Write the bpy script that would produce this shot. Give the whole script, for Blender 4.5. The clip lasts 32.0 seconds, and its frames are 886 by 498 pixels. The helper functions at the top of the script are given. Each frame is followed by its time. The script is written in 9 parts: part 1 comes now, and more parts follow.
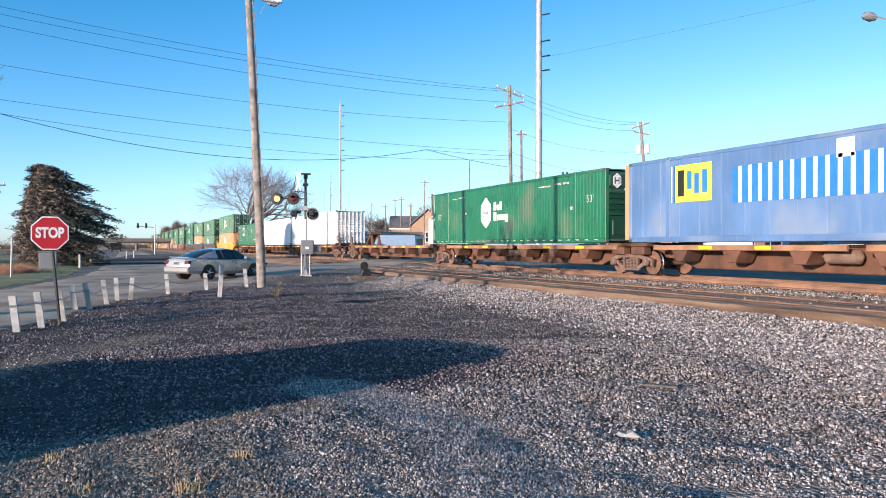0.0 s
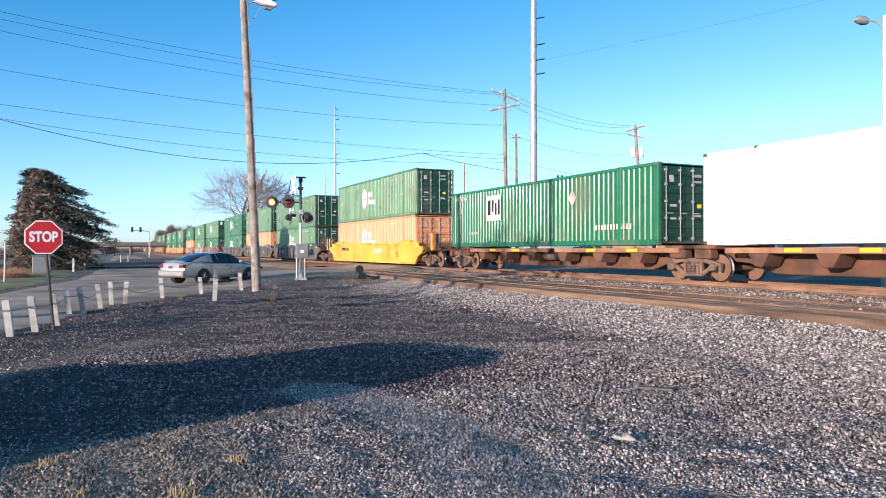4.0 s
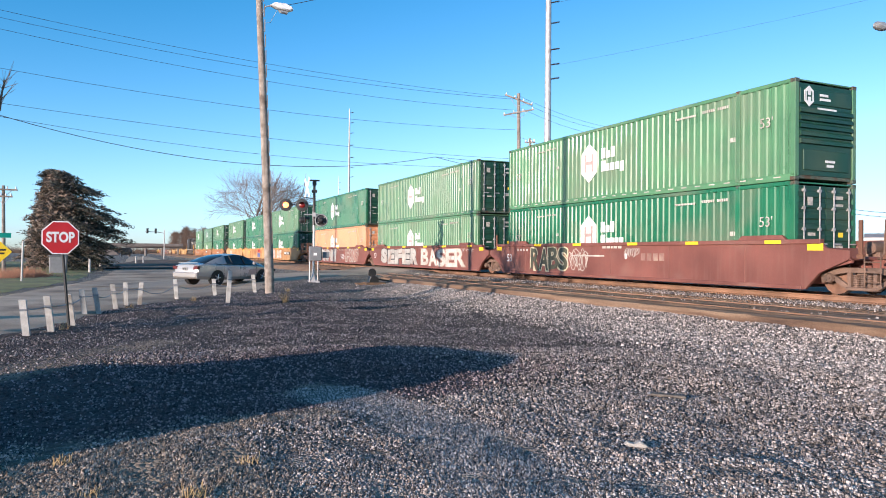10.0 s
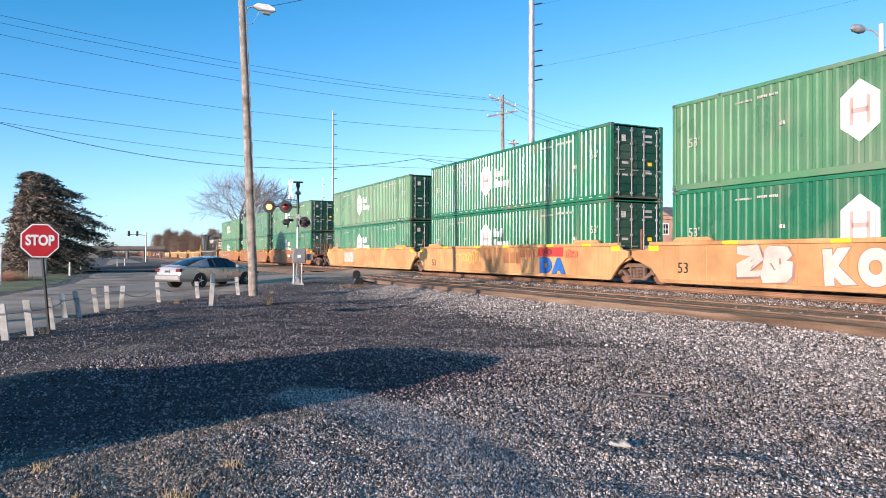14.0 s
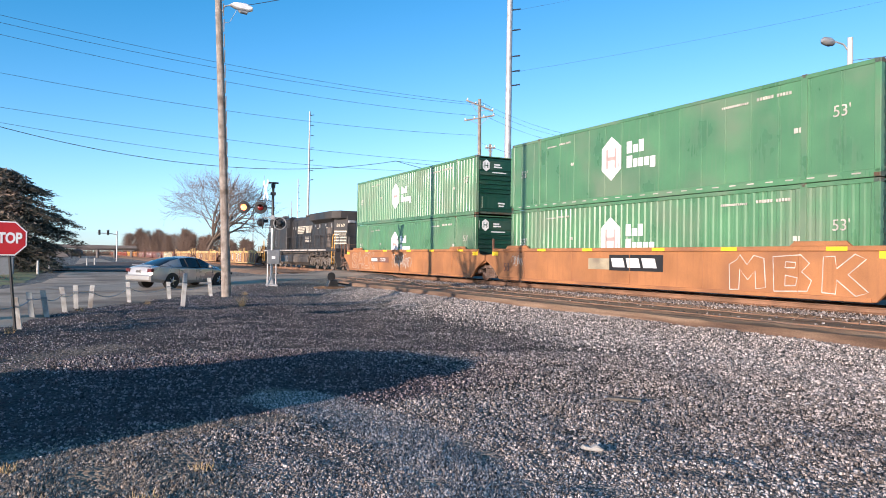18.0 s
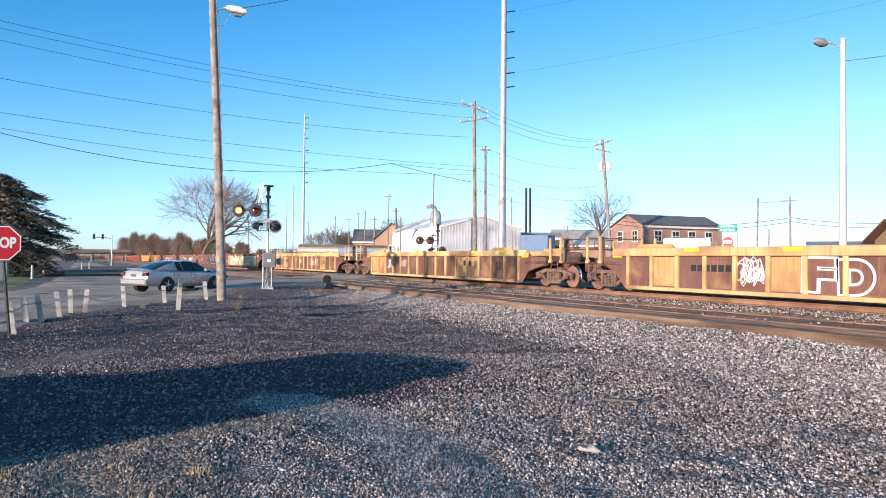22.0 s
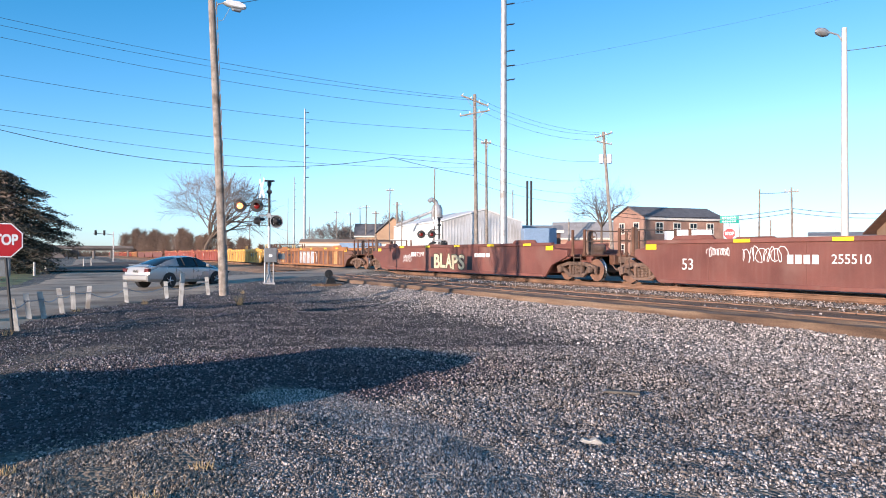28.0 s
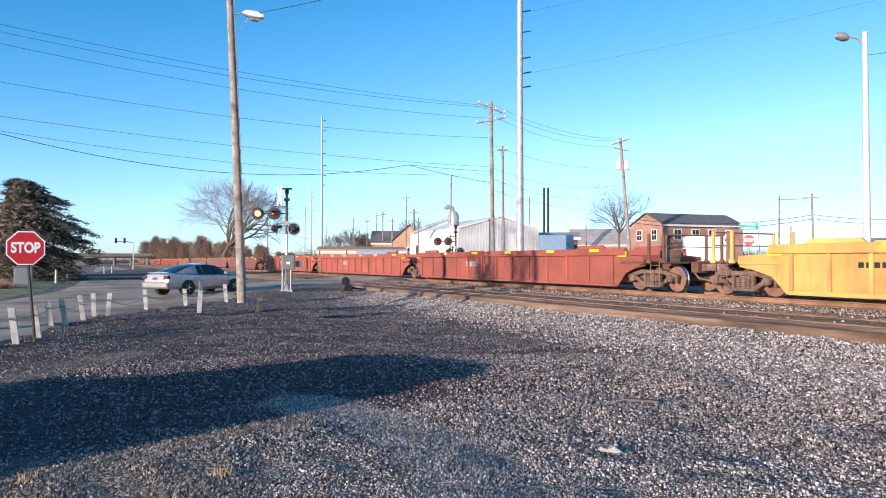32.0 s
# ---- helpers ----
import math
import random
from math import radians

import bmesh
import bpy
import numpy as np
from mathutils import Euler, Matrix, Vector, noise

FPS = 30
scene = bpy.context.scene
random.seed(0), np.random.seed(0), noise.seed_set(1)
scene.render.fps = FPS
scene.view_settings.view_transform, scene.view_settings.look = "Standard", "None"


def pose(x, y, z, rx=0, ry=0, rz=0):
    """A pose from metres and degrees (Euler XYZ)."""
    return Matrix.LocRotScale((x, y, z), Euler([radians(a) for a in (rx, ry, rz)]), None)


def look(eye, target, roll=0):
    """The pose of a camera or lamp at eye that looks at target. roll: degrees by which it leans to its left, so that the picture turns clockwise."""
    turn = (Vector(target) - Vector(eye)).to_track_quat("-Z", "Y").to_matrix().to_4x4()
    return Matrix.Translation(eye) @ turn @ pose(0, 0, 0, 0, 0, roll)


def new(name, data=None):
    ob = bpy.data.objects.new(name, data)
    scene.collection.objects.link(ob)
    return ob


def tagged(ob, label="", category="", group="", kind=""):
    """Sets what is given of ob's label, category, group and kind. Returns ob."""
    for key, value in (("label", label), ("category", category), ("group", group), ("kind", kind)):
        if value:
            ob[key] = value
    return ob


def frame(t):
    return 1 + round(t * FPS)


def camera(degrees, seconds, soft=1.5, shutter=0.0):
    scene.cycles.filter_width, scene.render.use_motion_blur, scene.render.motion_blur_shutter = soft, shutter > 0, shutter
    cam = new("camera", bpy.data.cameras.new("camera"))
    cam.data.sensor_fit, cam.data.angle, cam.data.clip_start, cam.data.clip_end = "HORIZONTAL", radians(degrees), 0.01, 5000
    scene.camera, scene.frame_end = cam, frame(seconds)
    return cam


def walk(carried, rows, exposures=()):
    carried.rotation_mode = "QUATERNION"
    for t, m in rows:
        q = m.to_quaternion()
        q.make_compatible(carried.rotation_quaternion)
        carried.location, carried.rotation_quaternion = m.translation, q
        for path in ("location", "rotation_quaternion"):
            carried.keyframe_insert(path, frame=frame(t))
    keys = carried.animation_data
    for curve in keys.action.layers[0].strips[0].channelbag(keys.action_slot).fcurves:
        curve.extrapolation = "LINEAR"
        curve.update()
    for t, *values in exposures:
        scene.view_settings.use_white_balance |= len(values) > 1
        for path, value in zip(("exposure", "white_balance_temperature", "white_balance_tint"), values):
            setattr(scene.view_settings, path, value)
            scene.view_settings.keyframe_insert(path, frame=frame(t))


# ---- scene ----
FOV = 64.51
EYE = (0.0, 0.0, 1.65)
# seconds, heading, tilt, lean of the hand-held camera
TURNS = [
    (0, -25.161, -0.225, -0.08), (0.5, -24.783, -0.097, 0.089), (1, -24.836, -0.208, -0.051), (1.5, -25.093, -0.013, -0.1),
    (2, -25.362, 0.022, 0.026), (2.5, -25.381, -0.081, -0.081), (4.5, -25.612, 0.111, 0.056), (5, -25.671, 0.222, -0.147),
    (5.5, -25.214, 0.354, -0.31), (6, -25.186, 0.45, -0.388), (6.5, -24.681, 0.689, -0.185), (7, -24.711, 0.7, -0.439),
    (7.5, -24.513, 0.425, -0.478), (8, -24.401, 0.004, -0.319), (8.5, -24.212, -0.192, -0.189), (9, -24.266, -0.061, -0.284),
    (9.5, -24.174, 0.17, -0.421), (10, -24.514, 0.365, -0.498), (10.5, -24.954, 0.452, -0.671), (11, -25.215, 0.752, -0.676),
    (11.5, -25.317, 0.53, -0.35), (12, -25.467, 0.293, -0.217), (12.5, -25.829, -0.07, -0.15), (13, -25.857, 0.276, -0.235),
    (13.5, -25.768, 0.508, -0.182), (14, -25.782, 0.488, -0.229), (14.5, -25.907, 0.405, -0.226), (16.5, -26.157, 0.631, -0.779),
    (17, -26.423, 0.872, -0.871), (17.5, -26.847, 0.687, -0.807), (18, -27.78, 0.769, -0.939), (18.5, -28.321, 0.968, -0.893),
    (19, -28.899, 0.97, -0.951), (19.5, -29.16, 1.061, -0.873), (20, -29.032, 1.057, -0.746), (20.5, -28.231, 1.061, -0.942),
    (21, -28.042, 0.786, -0.704), (21.5, -27.416, 1.162, -0.486), (22, -28.126, 0.941, -0.59), (22.5, -27.097, 0.692, -1.158),
    (23, -27.644, 0.343, -1.394), (23.5, -27.833, 0.339, -1.067), (24, -27.481, 0.358, -0.785), (24.5, -27.299, 0.308, -0.705),
    (25, -27.344, 0.26, -0.74), (25.5, -27.24, 0.246, -0.587), (27.5, -28.216, 0.291, -0.275), (28, -28.002, 0.427, -0.145),
    (28.5, -27.693, 0.457, -0.211), (29, -27.475, 0.408, -0.116), (29.5, -27.28, 0.483, -0.069), (30, -27.191, 0.57, -0.108),
    (30.5, -27.298, 0.83, -0.121), (31, -27.06, 0.881, 0.028), (31.5, -26.863, 0.999, 0.002), (32, -26.651, 1.007, -0.072),
]
cam = camera(FOV, 32.0, 0.95)
walk(cam, [(t, pose(*EYE, 90 + p, r, y)) for t, y, p, r in TURNS], [(0.0, 0.833, 6000, 17), (32.0, 0.833, 6000, 17)])

# how far the train has rolled, seconds and metres
ROLL = [(0, 0), (1, 18.74), (2, 37.48), (3, 56.22), (4, 74.95), (5, 93.66), (6, 112.37), (7, 131.06), (8, 149.76), (9, 168.46), (10, 187.15), (11, 205.77), (12, 224.31), (13, 242.76), (14, 261.12), (15, 279.39), (16, 297.66), (17, 315.91), (18, 334.17), (19, 352.46), (20, 370.83), (21, 389.29), (22, 407.81), (23, 426.33), (24, 444.86), (25, 463.4), (26, 481.94), (27, 500.49), (28, 519.05), (29, 537.7), (30, 556.52), (31, 575.45), (32, 594.44)]
TRACK_X, RAIL_Z = 18.53, 0.60        # main track: centre line and top of rail
SIDE_X, SIDE_Z = 14.38, 0.40         # siding nearer the street corner

# ---- light ----
SUN_AZ, SUN_EL = radians(65), radians(9.5)
world = bpy.data.worlds.new("world")
scene.world = world
world.use_nodes = True
wn = world.node_tree.nodes
sky = wn.new("ShaderNodeTexSky")
sky.sky_type, sky.sun_disc = "NISHITA", False
sky.sun_elevation, sky.sun_rotation = SUN_EL, SUN_AZ + math.pi
sky.air_density, sky.dust_density, sky.ozone_density = 0.68, 0.35, 3.0
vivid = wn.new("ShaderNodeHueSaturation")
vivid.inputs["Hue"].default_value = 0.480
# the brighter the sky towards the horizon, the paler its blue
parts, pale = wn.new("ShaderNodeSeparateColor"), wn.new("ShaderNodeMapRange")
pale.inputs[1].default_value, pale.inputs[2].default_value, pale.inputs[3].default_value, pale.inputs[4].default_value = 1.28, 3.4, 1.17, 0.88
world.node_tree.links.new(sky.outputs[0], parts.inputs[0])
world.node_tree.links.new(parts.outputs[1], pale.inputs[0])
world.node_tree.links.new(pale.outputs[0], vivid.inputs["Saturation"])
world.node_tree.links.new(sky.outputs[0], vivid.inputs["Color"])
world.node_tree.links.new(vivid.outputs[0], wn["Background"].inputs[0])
wn["Background"].inputs[1].default_value = 0.15
sun = new("sun", bpy.data.lights.new("sun", "SUN"))
sun.data.energy, sun.data.angle, sun.data.color = 4.01, radians(0.6), (1.0, 0.80, 0.60)
sun.matrix_world = look((0, 0, 30), (30 * math.sin(SUN_AZ), 30 * math.cos(SUN_AZ), 30 - 30 * math.tan(SUN_EL)))



# ---- materials ----
def mat(name, col, rough=0.6, metal=0.0, var=0.25, scale=6.0, fine=60.0, dirt=None, dirty=0.0, streak=0.0, bump=0.0, spread=0.12, coat=0.0, emit=0.0):
    """A surface with grain at two scales, dirt or rust in patches and streaks down its height."""
    m = bpy.data.materials.new(name)
    m.use_nodes = True
    n, l = m.node_tree.nodes, m.node_tree.links
    b = n["Principled BSDF"]
    tc, oi = n.new("ShaderNodeTexCoord"), n.new("ShaderNodeObjectInfo")
    add = n.new("ShaderNodeVectorMath")
    add.operation = "ADD"
    off = n.new("ShaderNodeMath")
    off.operation, off.inputs[1].default_value = "MULTIPLY", 37.0
    l.new(oi.outputs["Random"], off.inputs[0])
    l.new(tc.outputs["Object"], add.inputs[0])
    l.new(off.outputs[0], add.inputs[1])

    def tex(s, detail=4.0, stretch=None):
        t = n.new("ShaderNodeTexNoise")
        t.inputs["Scale"].default_value, t.inputs["Detail"].default_value = s, detail
        if stretch:
            mp = n.new("ShaderNodeMapping")
            mp.inputs["Scale"].default_value = stretch
            l.new(add.outputs[0], mp.inputs[0])
            l.new(mp.outputs[0], t.inputs["Vector"])
        else:
            l.new(add.outputs[0], t.inputs["Vector"])
        return t.outputs[0]

    def ramp(src, lo, hi, a=0.0, c=1.0):
        r = n.new("ShaderNodeMapRange")
        r.inputs[1].default_value, r.inputs[2].default_value, r.inputs[3].default_value, r.inputs[4].default_value = lo, hi, a, c
        l.new(src, r.inputs[0])
        return r.outputs[0]

    def mul(a, c, op="MULTIPLY"):
        q = n.new("ShaderNodeMath")
        q.operation = op
        for i, v in enumerate((a, c)):
            if isinstance(v, (int, float)):
                q.inputs[i].default_value = v
            else:
                l.new(v, q.inputs[i])
        return q.outputs[0]

    big, small = tex(scale), tex(fine, 2.0)
    val = mul(ramp(big, 0.3, 0.7, 1 - var, 1 + var), ramp(small, 0.3, 0.7, 1 - var * 0.6, 1 + var * 0.6))
    val = mul(val, ramp(oi.outputs["Random"], 0, 1, 1 - spread, 1 + spread))
    hsv = n.new("ShaderNodeHueSaturation")
    hsv.inputs["Color"].default_value = (*col, 1)
    l.new(val, hsv.inputs["Value"])
    out = hsv.outputs[0]
    rgh = ramp(big, 0.3, 0.7, max(0.03, rough - 0.1), min(1, rough + 0.1))
    if dirt:
        mix = n.new("ShaderNodeMix")
        mix.data_type = "RGBA"
        patch = ramp(tex(scale * 0.6, 6.0), 0.62 - dirty * 0.35, 0.75 - dirty * 0.2)
        if streak:
            patch = mul(patch, mul(ramp(tex(1.0, 3.0, (9, 9, 0.7)), 0.5, 0.75), streak), "MAXIMUM")
        patch = mul(patch, 0.85)
        l.new(patch, mix.inputs[0])
        l.new(out, mix.inputs[6])
        mix.inputs[7].default_value = (*dirt, 1)
        out = mix.outputs[2]
        rgh = mul(rgh, mul(patch, 0.3), "ADD")
    l.new(out, b.inputs["Base Color"])
    l.new(rgh, b.inputs["Roughness"])
    b.inputs["Metallic"].default_value = metal
    b.inputs["Coat Weight"].default_value = coat
    if emit:
        l.new(out, b.inputs["Emission Color"])
        b.inputs["Emission Strength"].default_value = emit
    if bump:
        bp = n.new("ShaderNodeBump")
        bp.inputs["Strength"].default_value, bp.inputs["Distance"].default_value = bump, 0.02
        l.new(small, bp.inputs["Height"])
        l.new(bp.outputs[0], b.inputs["Normal"])
    return m


RUST = (0.13, 0.055, 0.03)
GRIME = (0.10, 0.085, 0.07)
M = dict(
    green=mat("container_green", (0.015, 0.15, 0.07), 0.3, var=0.14, scale=0.7, dirt=(0.12, 0.17, 0.11), dirty=0.25, streak=0.35),
    green_old=mat("container_faded_green", (0.08, 0.205, 0.10), 0.32, var=0.18, scale=0.7, dirt=(0.15, 0.215, 0.14), dirty=0.35, streak=0.4),
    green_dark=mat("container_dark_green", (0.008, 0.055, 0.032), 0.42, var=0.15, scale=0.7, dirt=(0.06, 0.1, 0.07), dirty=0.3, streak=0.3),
    orange=mat("container_orange", (0.70, 0.31, 0.15), 0.42, var=0.12, scale=0.7, dirt=(0.5, 0.25, 0.16), dirty=0.3, streak=0.35),
    white=mat("container_white", (0.8, 0.8, 0.78), 0.45, var=0.05, scale=0.6, dirt=(0.55, 0.52, 0.46), dirty=0.1, streak=0.25),
    blue=mat("container_blue", (0.10, 0.195, 0.37), 0.45, var=0.15, scale=0.6, dirt=(0.24, 0.30, 0.38), dirty=0.3, streak=0.4),
    blue2=mat("stripe_blue", (0.03, 0.2, 0.6), 0.5, var=0.1),
    castings=mat("corner_casting", (0.10, 0.13, 0.10), 0.6, 0.3, dirt=RUST, dirty=0.4),
    tan=mat("well_car_tan_yellow", (0.50, 0.28, 0.12), 0.6, var=0.18, scale=0.8, dirt=(0.34, 0.16, 0.06), dirty=0.42, streak=0.65),
    yellow=mat("well_car_yellow", (0.78, 0.41, 0.055), 0.55, var=0.15, scale=0.8, dirt=(0.42, 0.19, 0.05), dirty=0.3, streak=0.4),
    rusty=mat("well_car_rusted_orange", (0.37, 0.16, 0.06), 0.65, var=0.22, scale=0.8, dirt=(0.25, 0.115, 0.06), dirty=0.45, streak=0.5),
    yellow_worn=mat("well_car_worn_yellow", (0.61, 0.41, 0.18), 0.7, var=0.2, scale=0.9, dirt=(0.26, 0.13, 0.07), dirty=0.45, streak=0.6),
    brown=mat("well_car_brown_panel", (0.15, 0.073, 0.056), 0.75, var=0.3, scale=0.9, dirt=(0.33, 0.19, 0.10), dirty=0.12, streak=0.38),
    red=mat("well_car_red_brown", (0.18, 0.066, 0.051), 0.6, var=0.22, scale=0.8, dirt=(0.23, 0.125, 0.10), dirty=0.2, streak=0.45),
    pink=mat("well_car_faded_red", (0.32, 0.085, 0.06), 0.65, var=0.15, scale=0.8, dirt=(0.2, 0.07, 0.05), dirty=0.35, streak=0.4),
    navy=mat("well_car_dull_blue", (0.05, 0.085, 0.17), 0.5, var=0.15, scale=0.8, dirt=GRIME, dirty=0.25, streak=0.3),
    grey=mat("well_car_grey_grime", (0.125, 0.115, 0.11), 0.7, var=0.2, scale=0.8, dirt=(0.09, 0.065, 0.05), dirty=0.45, streak=0.5),
    sill=mat("rusty_brown_steel", (0.16, 0.075, 0.045), 0.75, 0.1, var=0.25, scale=2.0, dirt=(0.07, 0.045, 0.035), dirty=0.4, bump=0.2),
    truck=mat("truck_grimy_steel", (0.18, 0.115, 0.085), 0.8, 0.0, var=0.3, scale=3.0, dirt=(0.10, 0.07, 0.055), dirty=0.4, bump=0.3),
    wheel=mat("wheel_steel", (0.22, 0.12, 0.08), 0.7, 0.1, var=0.25, scale=3.0),
    tread=mat("polished_tread", (0.45, 0.43, 0.42), 0.25, 1.0, var=0.1),
    rail=mat("rusty_rail", (0.24, 0.135, 0.085), 0.8, 0.0, var=0.25, scale=1.5, dirt=(0.11, 0.065, 0.045), dirty=0.35, bump=0.25),
    railtop=mat("worn_rail_head", (0.36, 0.30, 0.25), 0.45, 0.6, var=0.2, dirt=(0.2, 0.12, 0.08), dirty=0.4),
    tie=mat("weathered_tie_wood", (0.15, 0.095, 0.06), 0.9, var=0.3, scale=3.0, dirt=(0.30, 0.17, 0.09), dirty=0.4, bump=0.5),
    black=mat("locomotive_black", (0.030, 0.029, 0.029), 0.5, var=0.25, scale=0.8, dirt=(0.062, 0.055, 0.05), dirty=0.4, streak=0.4),
    black_grime=mat("locomotive_underframe_grime", (0.16, 0.135, 0.115), 0.85, var=0.3, scale=2.0, dirt=(0.08, 0.065, 0.055), dirty=0.4),
    tank=mat("fuel_tank_black", (0.05, 0.045, 0.042), 0.6, var=0.25, scale=0.9, dirt=(0.13, 0.11, 0.09), dirty=0.4, streak=0.4),
    decal=mat("white_lettering", (0.78, 0.78, 0.76), 0.55, var=0.06, spread=0.03),
    decal_dirty=mat("dirty_white_lettering", (0.46, 0.43, 0.38), 0.7, var=0.28, scale=3.0),
    yellow_decal=mat("yellow_reflector", (0.9, 0.62, 0.02), 0.4, var=0.06, spread=0.03),
    dark=mat("black_paint", (0.02, 0.02, 0.02), 0.6, var=0.2),
    glass=mat("dark_glass", (0.02, 0.025, 0.03), 0.06, var=0.05),
    galv=mat("galvanised_steel", (0.42, 0.42, 0.42), 0.5, 0.4, var=0.12, scale=2.0, dirt=(0.3, 0.28, 0.26), dirty=0.2),
    alu=mat("aluminium_mast", (0.62, 0.62, 0.62), 0.4, 0.6, var=0.1),
    wood=mat("weathered_pole_wood", (0.29, 0.25, 0.215), 0.9, var=0.3, scale=4.0, dirt=(0.13, 0.10, 0.08), dirty=0.35, streak=0.8, bump=0.4),
)
TRIM = {}


# ---- shaping helpers ----
class G:
    """Gathers the faces of one mesh."""

    def __init__(self):
        self.v, self.f, self.k = [], [], []

    def face(self, pts, k=0):
        i = len(self.v)
        self.v += [tuple(p) for p in pts]
        self.f.append(tuple(range(i, i + len(pts))))
        self.k.append(k)

    def box(self, x0, x1, y0, y1, z0, z1, k=0, c=0.0):
        """A box, its edges along z chamfered by c."""
        if c <= 0:
            poly = [(x0, y0), (x1, y0), (x1, y1), (x0, y1)]
        else:
            poly = [(x0 + c, y0), (x1 - c, y0), (x1, y0 + c), (x1, y1 - c), (x1 - c, y1), (x0 + c, y1), (x0, y1 - c), (x0, y0 + c)]
        self.prism(poly, "z", z0, z1, k, c)

    def prism(self, poly, axis, a, b, k=0, c=0.0):
        """poly drawn in the two other axes, swept along axis from a to b, ends drawn in by c."""
        def at(p, h):
            return {"z": (p[0], p[1], h), "x": (h, p[0], p[1]), "y": (p[0], h, p[1])}[axis]
        n, i = len(poly), len(self.v)
        if c > 0:
            cx, cy = sum(p[0] for p in poly) / n, sum(p[1] for p in poly) / n
            w = max(abs(p[0] - cx) for p in poly) or 1
            h = max(abs(p[1] - cy) for p in poly) or 1
            ins = [(cx + (p[0] - cx) * max(0.05, 1 - c / w), cy + (p[1] - cy) * max(0.05, 1 - c / h)) for p in poly]
            s = 1 if b > a else -1
            rings = [(ins, a), (poly, a + s * c), (poly, b - s * c), (ins, b)]
        else:
            rings = [(poly, a), (poly, b)]
        for pl, h in rings:
            self.v += [at(p, h) for p in pl]
        for r in range(len(rings) - 1):
            for j in range(n):
                q = (j + 1) % n
                self.f.append((i + r * n + j, i + r * n + q, i + (r + 1) * n + q, i + (r + 1) * n + j))
                self.k.append(k)
        self.f += [tuple(range(i + n - 1, i - 1, -1)), tuple(range(i + (len(rings) - 1) * n, i + len(rings) * n))]
        self.k += [k, k]

    def tube(self, p0, p1, r0, r1=None, n=8, k=0, caps=True):
        p0, p1 = Vector(p0), Vector(p1)
        r1 = r0 if r1 is None else r1
        d = (p1 - p0).normalized()
        a = d.orthogonal().normalized()
        b = d.cross(a)
        i = len(self.v)
        for p, r in ((p0, r0), (p1, r1)):
            for j in range(n):
                t = 2 * math.pi * j / n
                self.v.append(tuple(p + a * (r * math.cos(t)) + b * (r * math.sin(t))))
        for j in range(n):
            q = (j + 1) % n
            self.f.append((i + j, i + q, i + n + q, i + n + j))
            self.k.append(k)
        if caps:
            self.f += [tuple(range(i + n - 1, i - 1, -1)), tuple(range(i + n, i + 2 * n))]
            self.k += [k, k]

    def path(self, pts, r, n=6, k=0):
        """A bent tube of one piece; r may be a list, one radius a point."""
        pts = [Vector(p) for p in pts]
        rad = r if isinstance(r, (list, tuple)) else [r] * len(pts)
        i, m = len(self.v), len(pts)
        a = (pts[1] - pts[0]).orthogonal().normalized()
        for s, p in enumerate(pts):
            d = (pts[min(s + 1, m - 1)] - pts[max(s - 1, 0)]).normalized()
            a = (a - d * a.dot(d)).normalized()
            b = d.cross(a)
            for j in range(n):
                t = 2 * math.pi * j / n
                self.v.append(tuple(p + a * (rad[s] * math.cos(t)) + b * (rad[s] * math.sin(t))))
        for s in range(m - 1):
            for j in range(n):
                q = (j + 1) % n
                self.f.append((i + s * n + j, i + s * n + q, i + (s + 1) * n + q, i + (s + 1) * n + j))
                self.k.append(k)
        self.f += [tuple(range(i + n - 1, i - 1, -1)), tuple(range(i + (m - 1) * n, i + m * n))]
        self.k += [k, k]

    def lathe(self, prof, centre, axis="x", n=20, k=0, caps=True):
        """prof: (radius, along) pairs turned about an axis through centre."""
        i, c = len(self.v), Vector(centre)
        for r, h in prof:
            for j in range(n):
                t = 2 * math.pi * j / n
                u, w = r * math.cos(t), r * math.sin(t)
                o = {"x": (h, u, w), "y": (u, h, w), "z": (u, w, h)}[axis]
                self.v.append(tuple(c + Vector(o)))
        for s in range(len(prof) - 1):
            for j in range(n):
                q = (j + 1) % n
                self.f.append((i + s * n + j, i + s * n + q, i + (s + 1) * n + q, i + (s + 1) * n + j))
                self.k.append(k)
        if caps:
            self.f += [tuple(range(i + n - 1, i - 1, -1)), tuple(range(i + (len(prof) - 1) * n, i + len(prof) * n))]
            self.k += [k, k]

    def mesh(self, name, mats, smooth=False):
        me = bpy.data.meshes.new(name)
        me.from_pydata(self.v, [], self.f)
        for m in mats if isinstance(mats, (list, tuple)) else [mats]:
            me.materials.append(m)
        me.polygons.foreach_set("material_index", self.k)
        bm = bmesh.new()
        bm.from_mesh(me)
        bmesh.ops.recalc_face_normals(bm, faces=bm.faces)
        bm.to_mesh(me)
        bm.free()
        if smooth:
            me.shade_smooth()
            me.set_sharp_from_angle(angle=radians(35))
        me.update()
        return me


def part(name, me, parent, label="", at=(0, 0, 0), turn=(0, 0, 0), size=None):
    """One mesh object under a thing or a part. A mesh may be shared."""
    ob = new(name, me)
    ob.parent = parent
    m = pose(*at, *turn)
    ob.matrix_basis = m @ Matrix.Diagonal((*size, 1)) if size else m
    if label:
        ob["label"] = label
    return ob


def thing(name, label, category, at=(0, 0, 0), turn=(0, 0, 0), group="", kind=""):
    ob = new(name)
    ob.empty_display_size = 0.1
    ob.matrix_basis = pose(*at, *turn)
    return tagged(ob, label, category, group, kind)


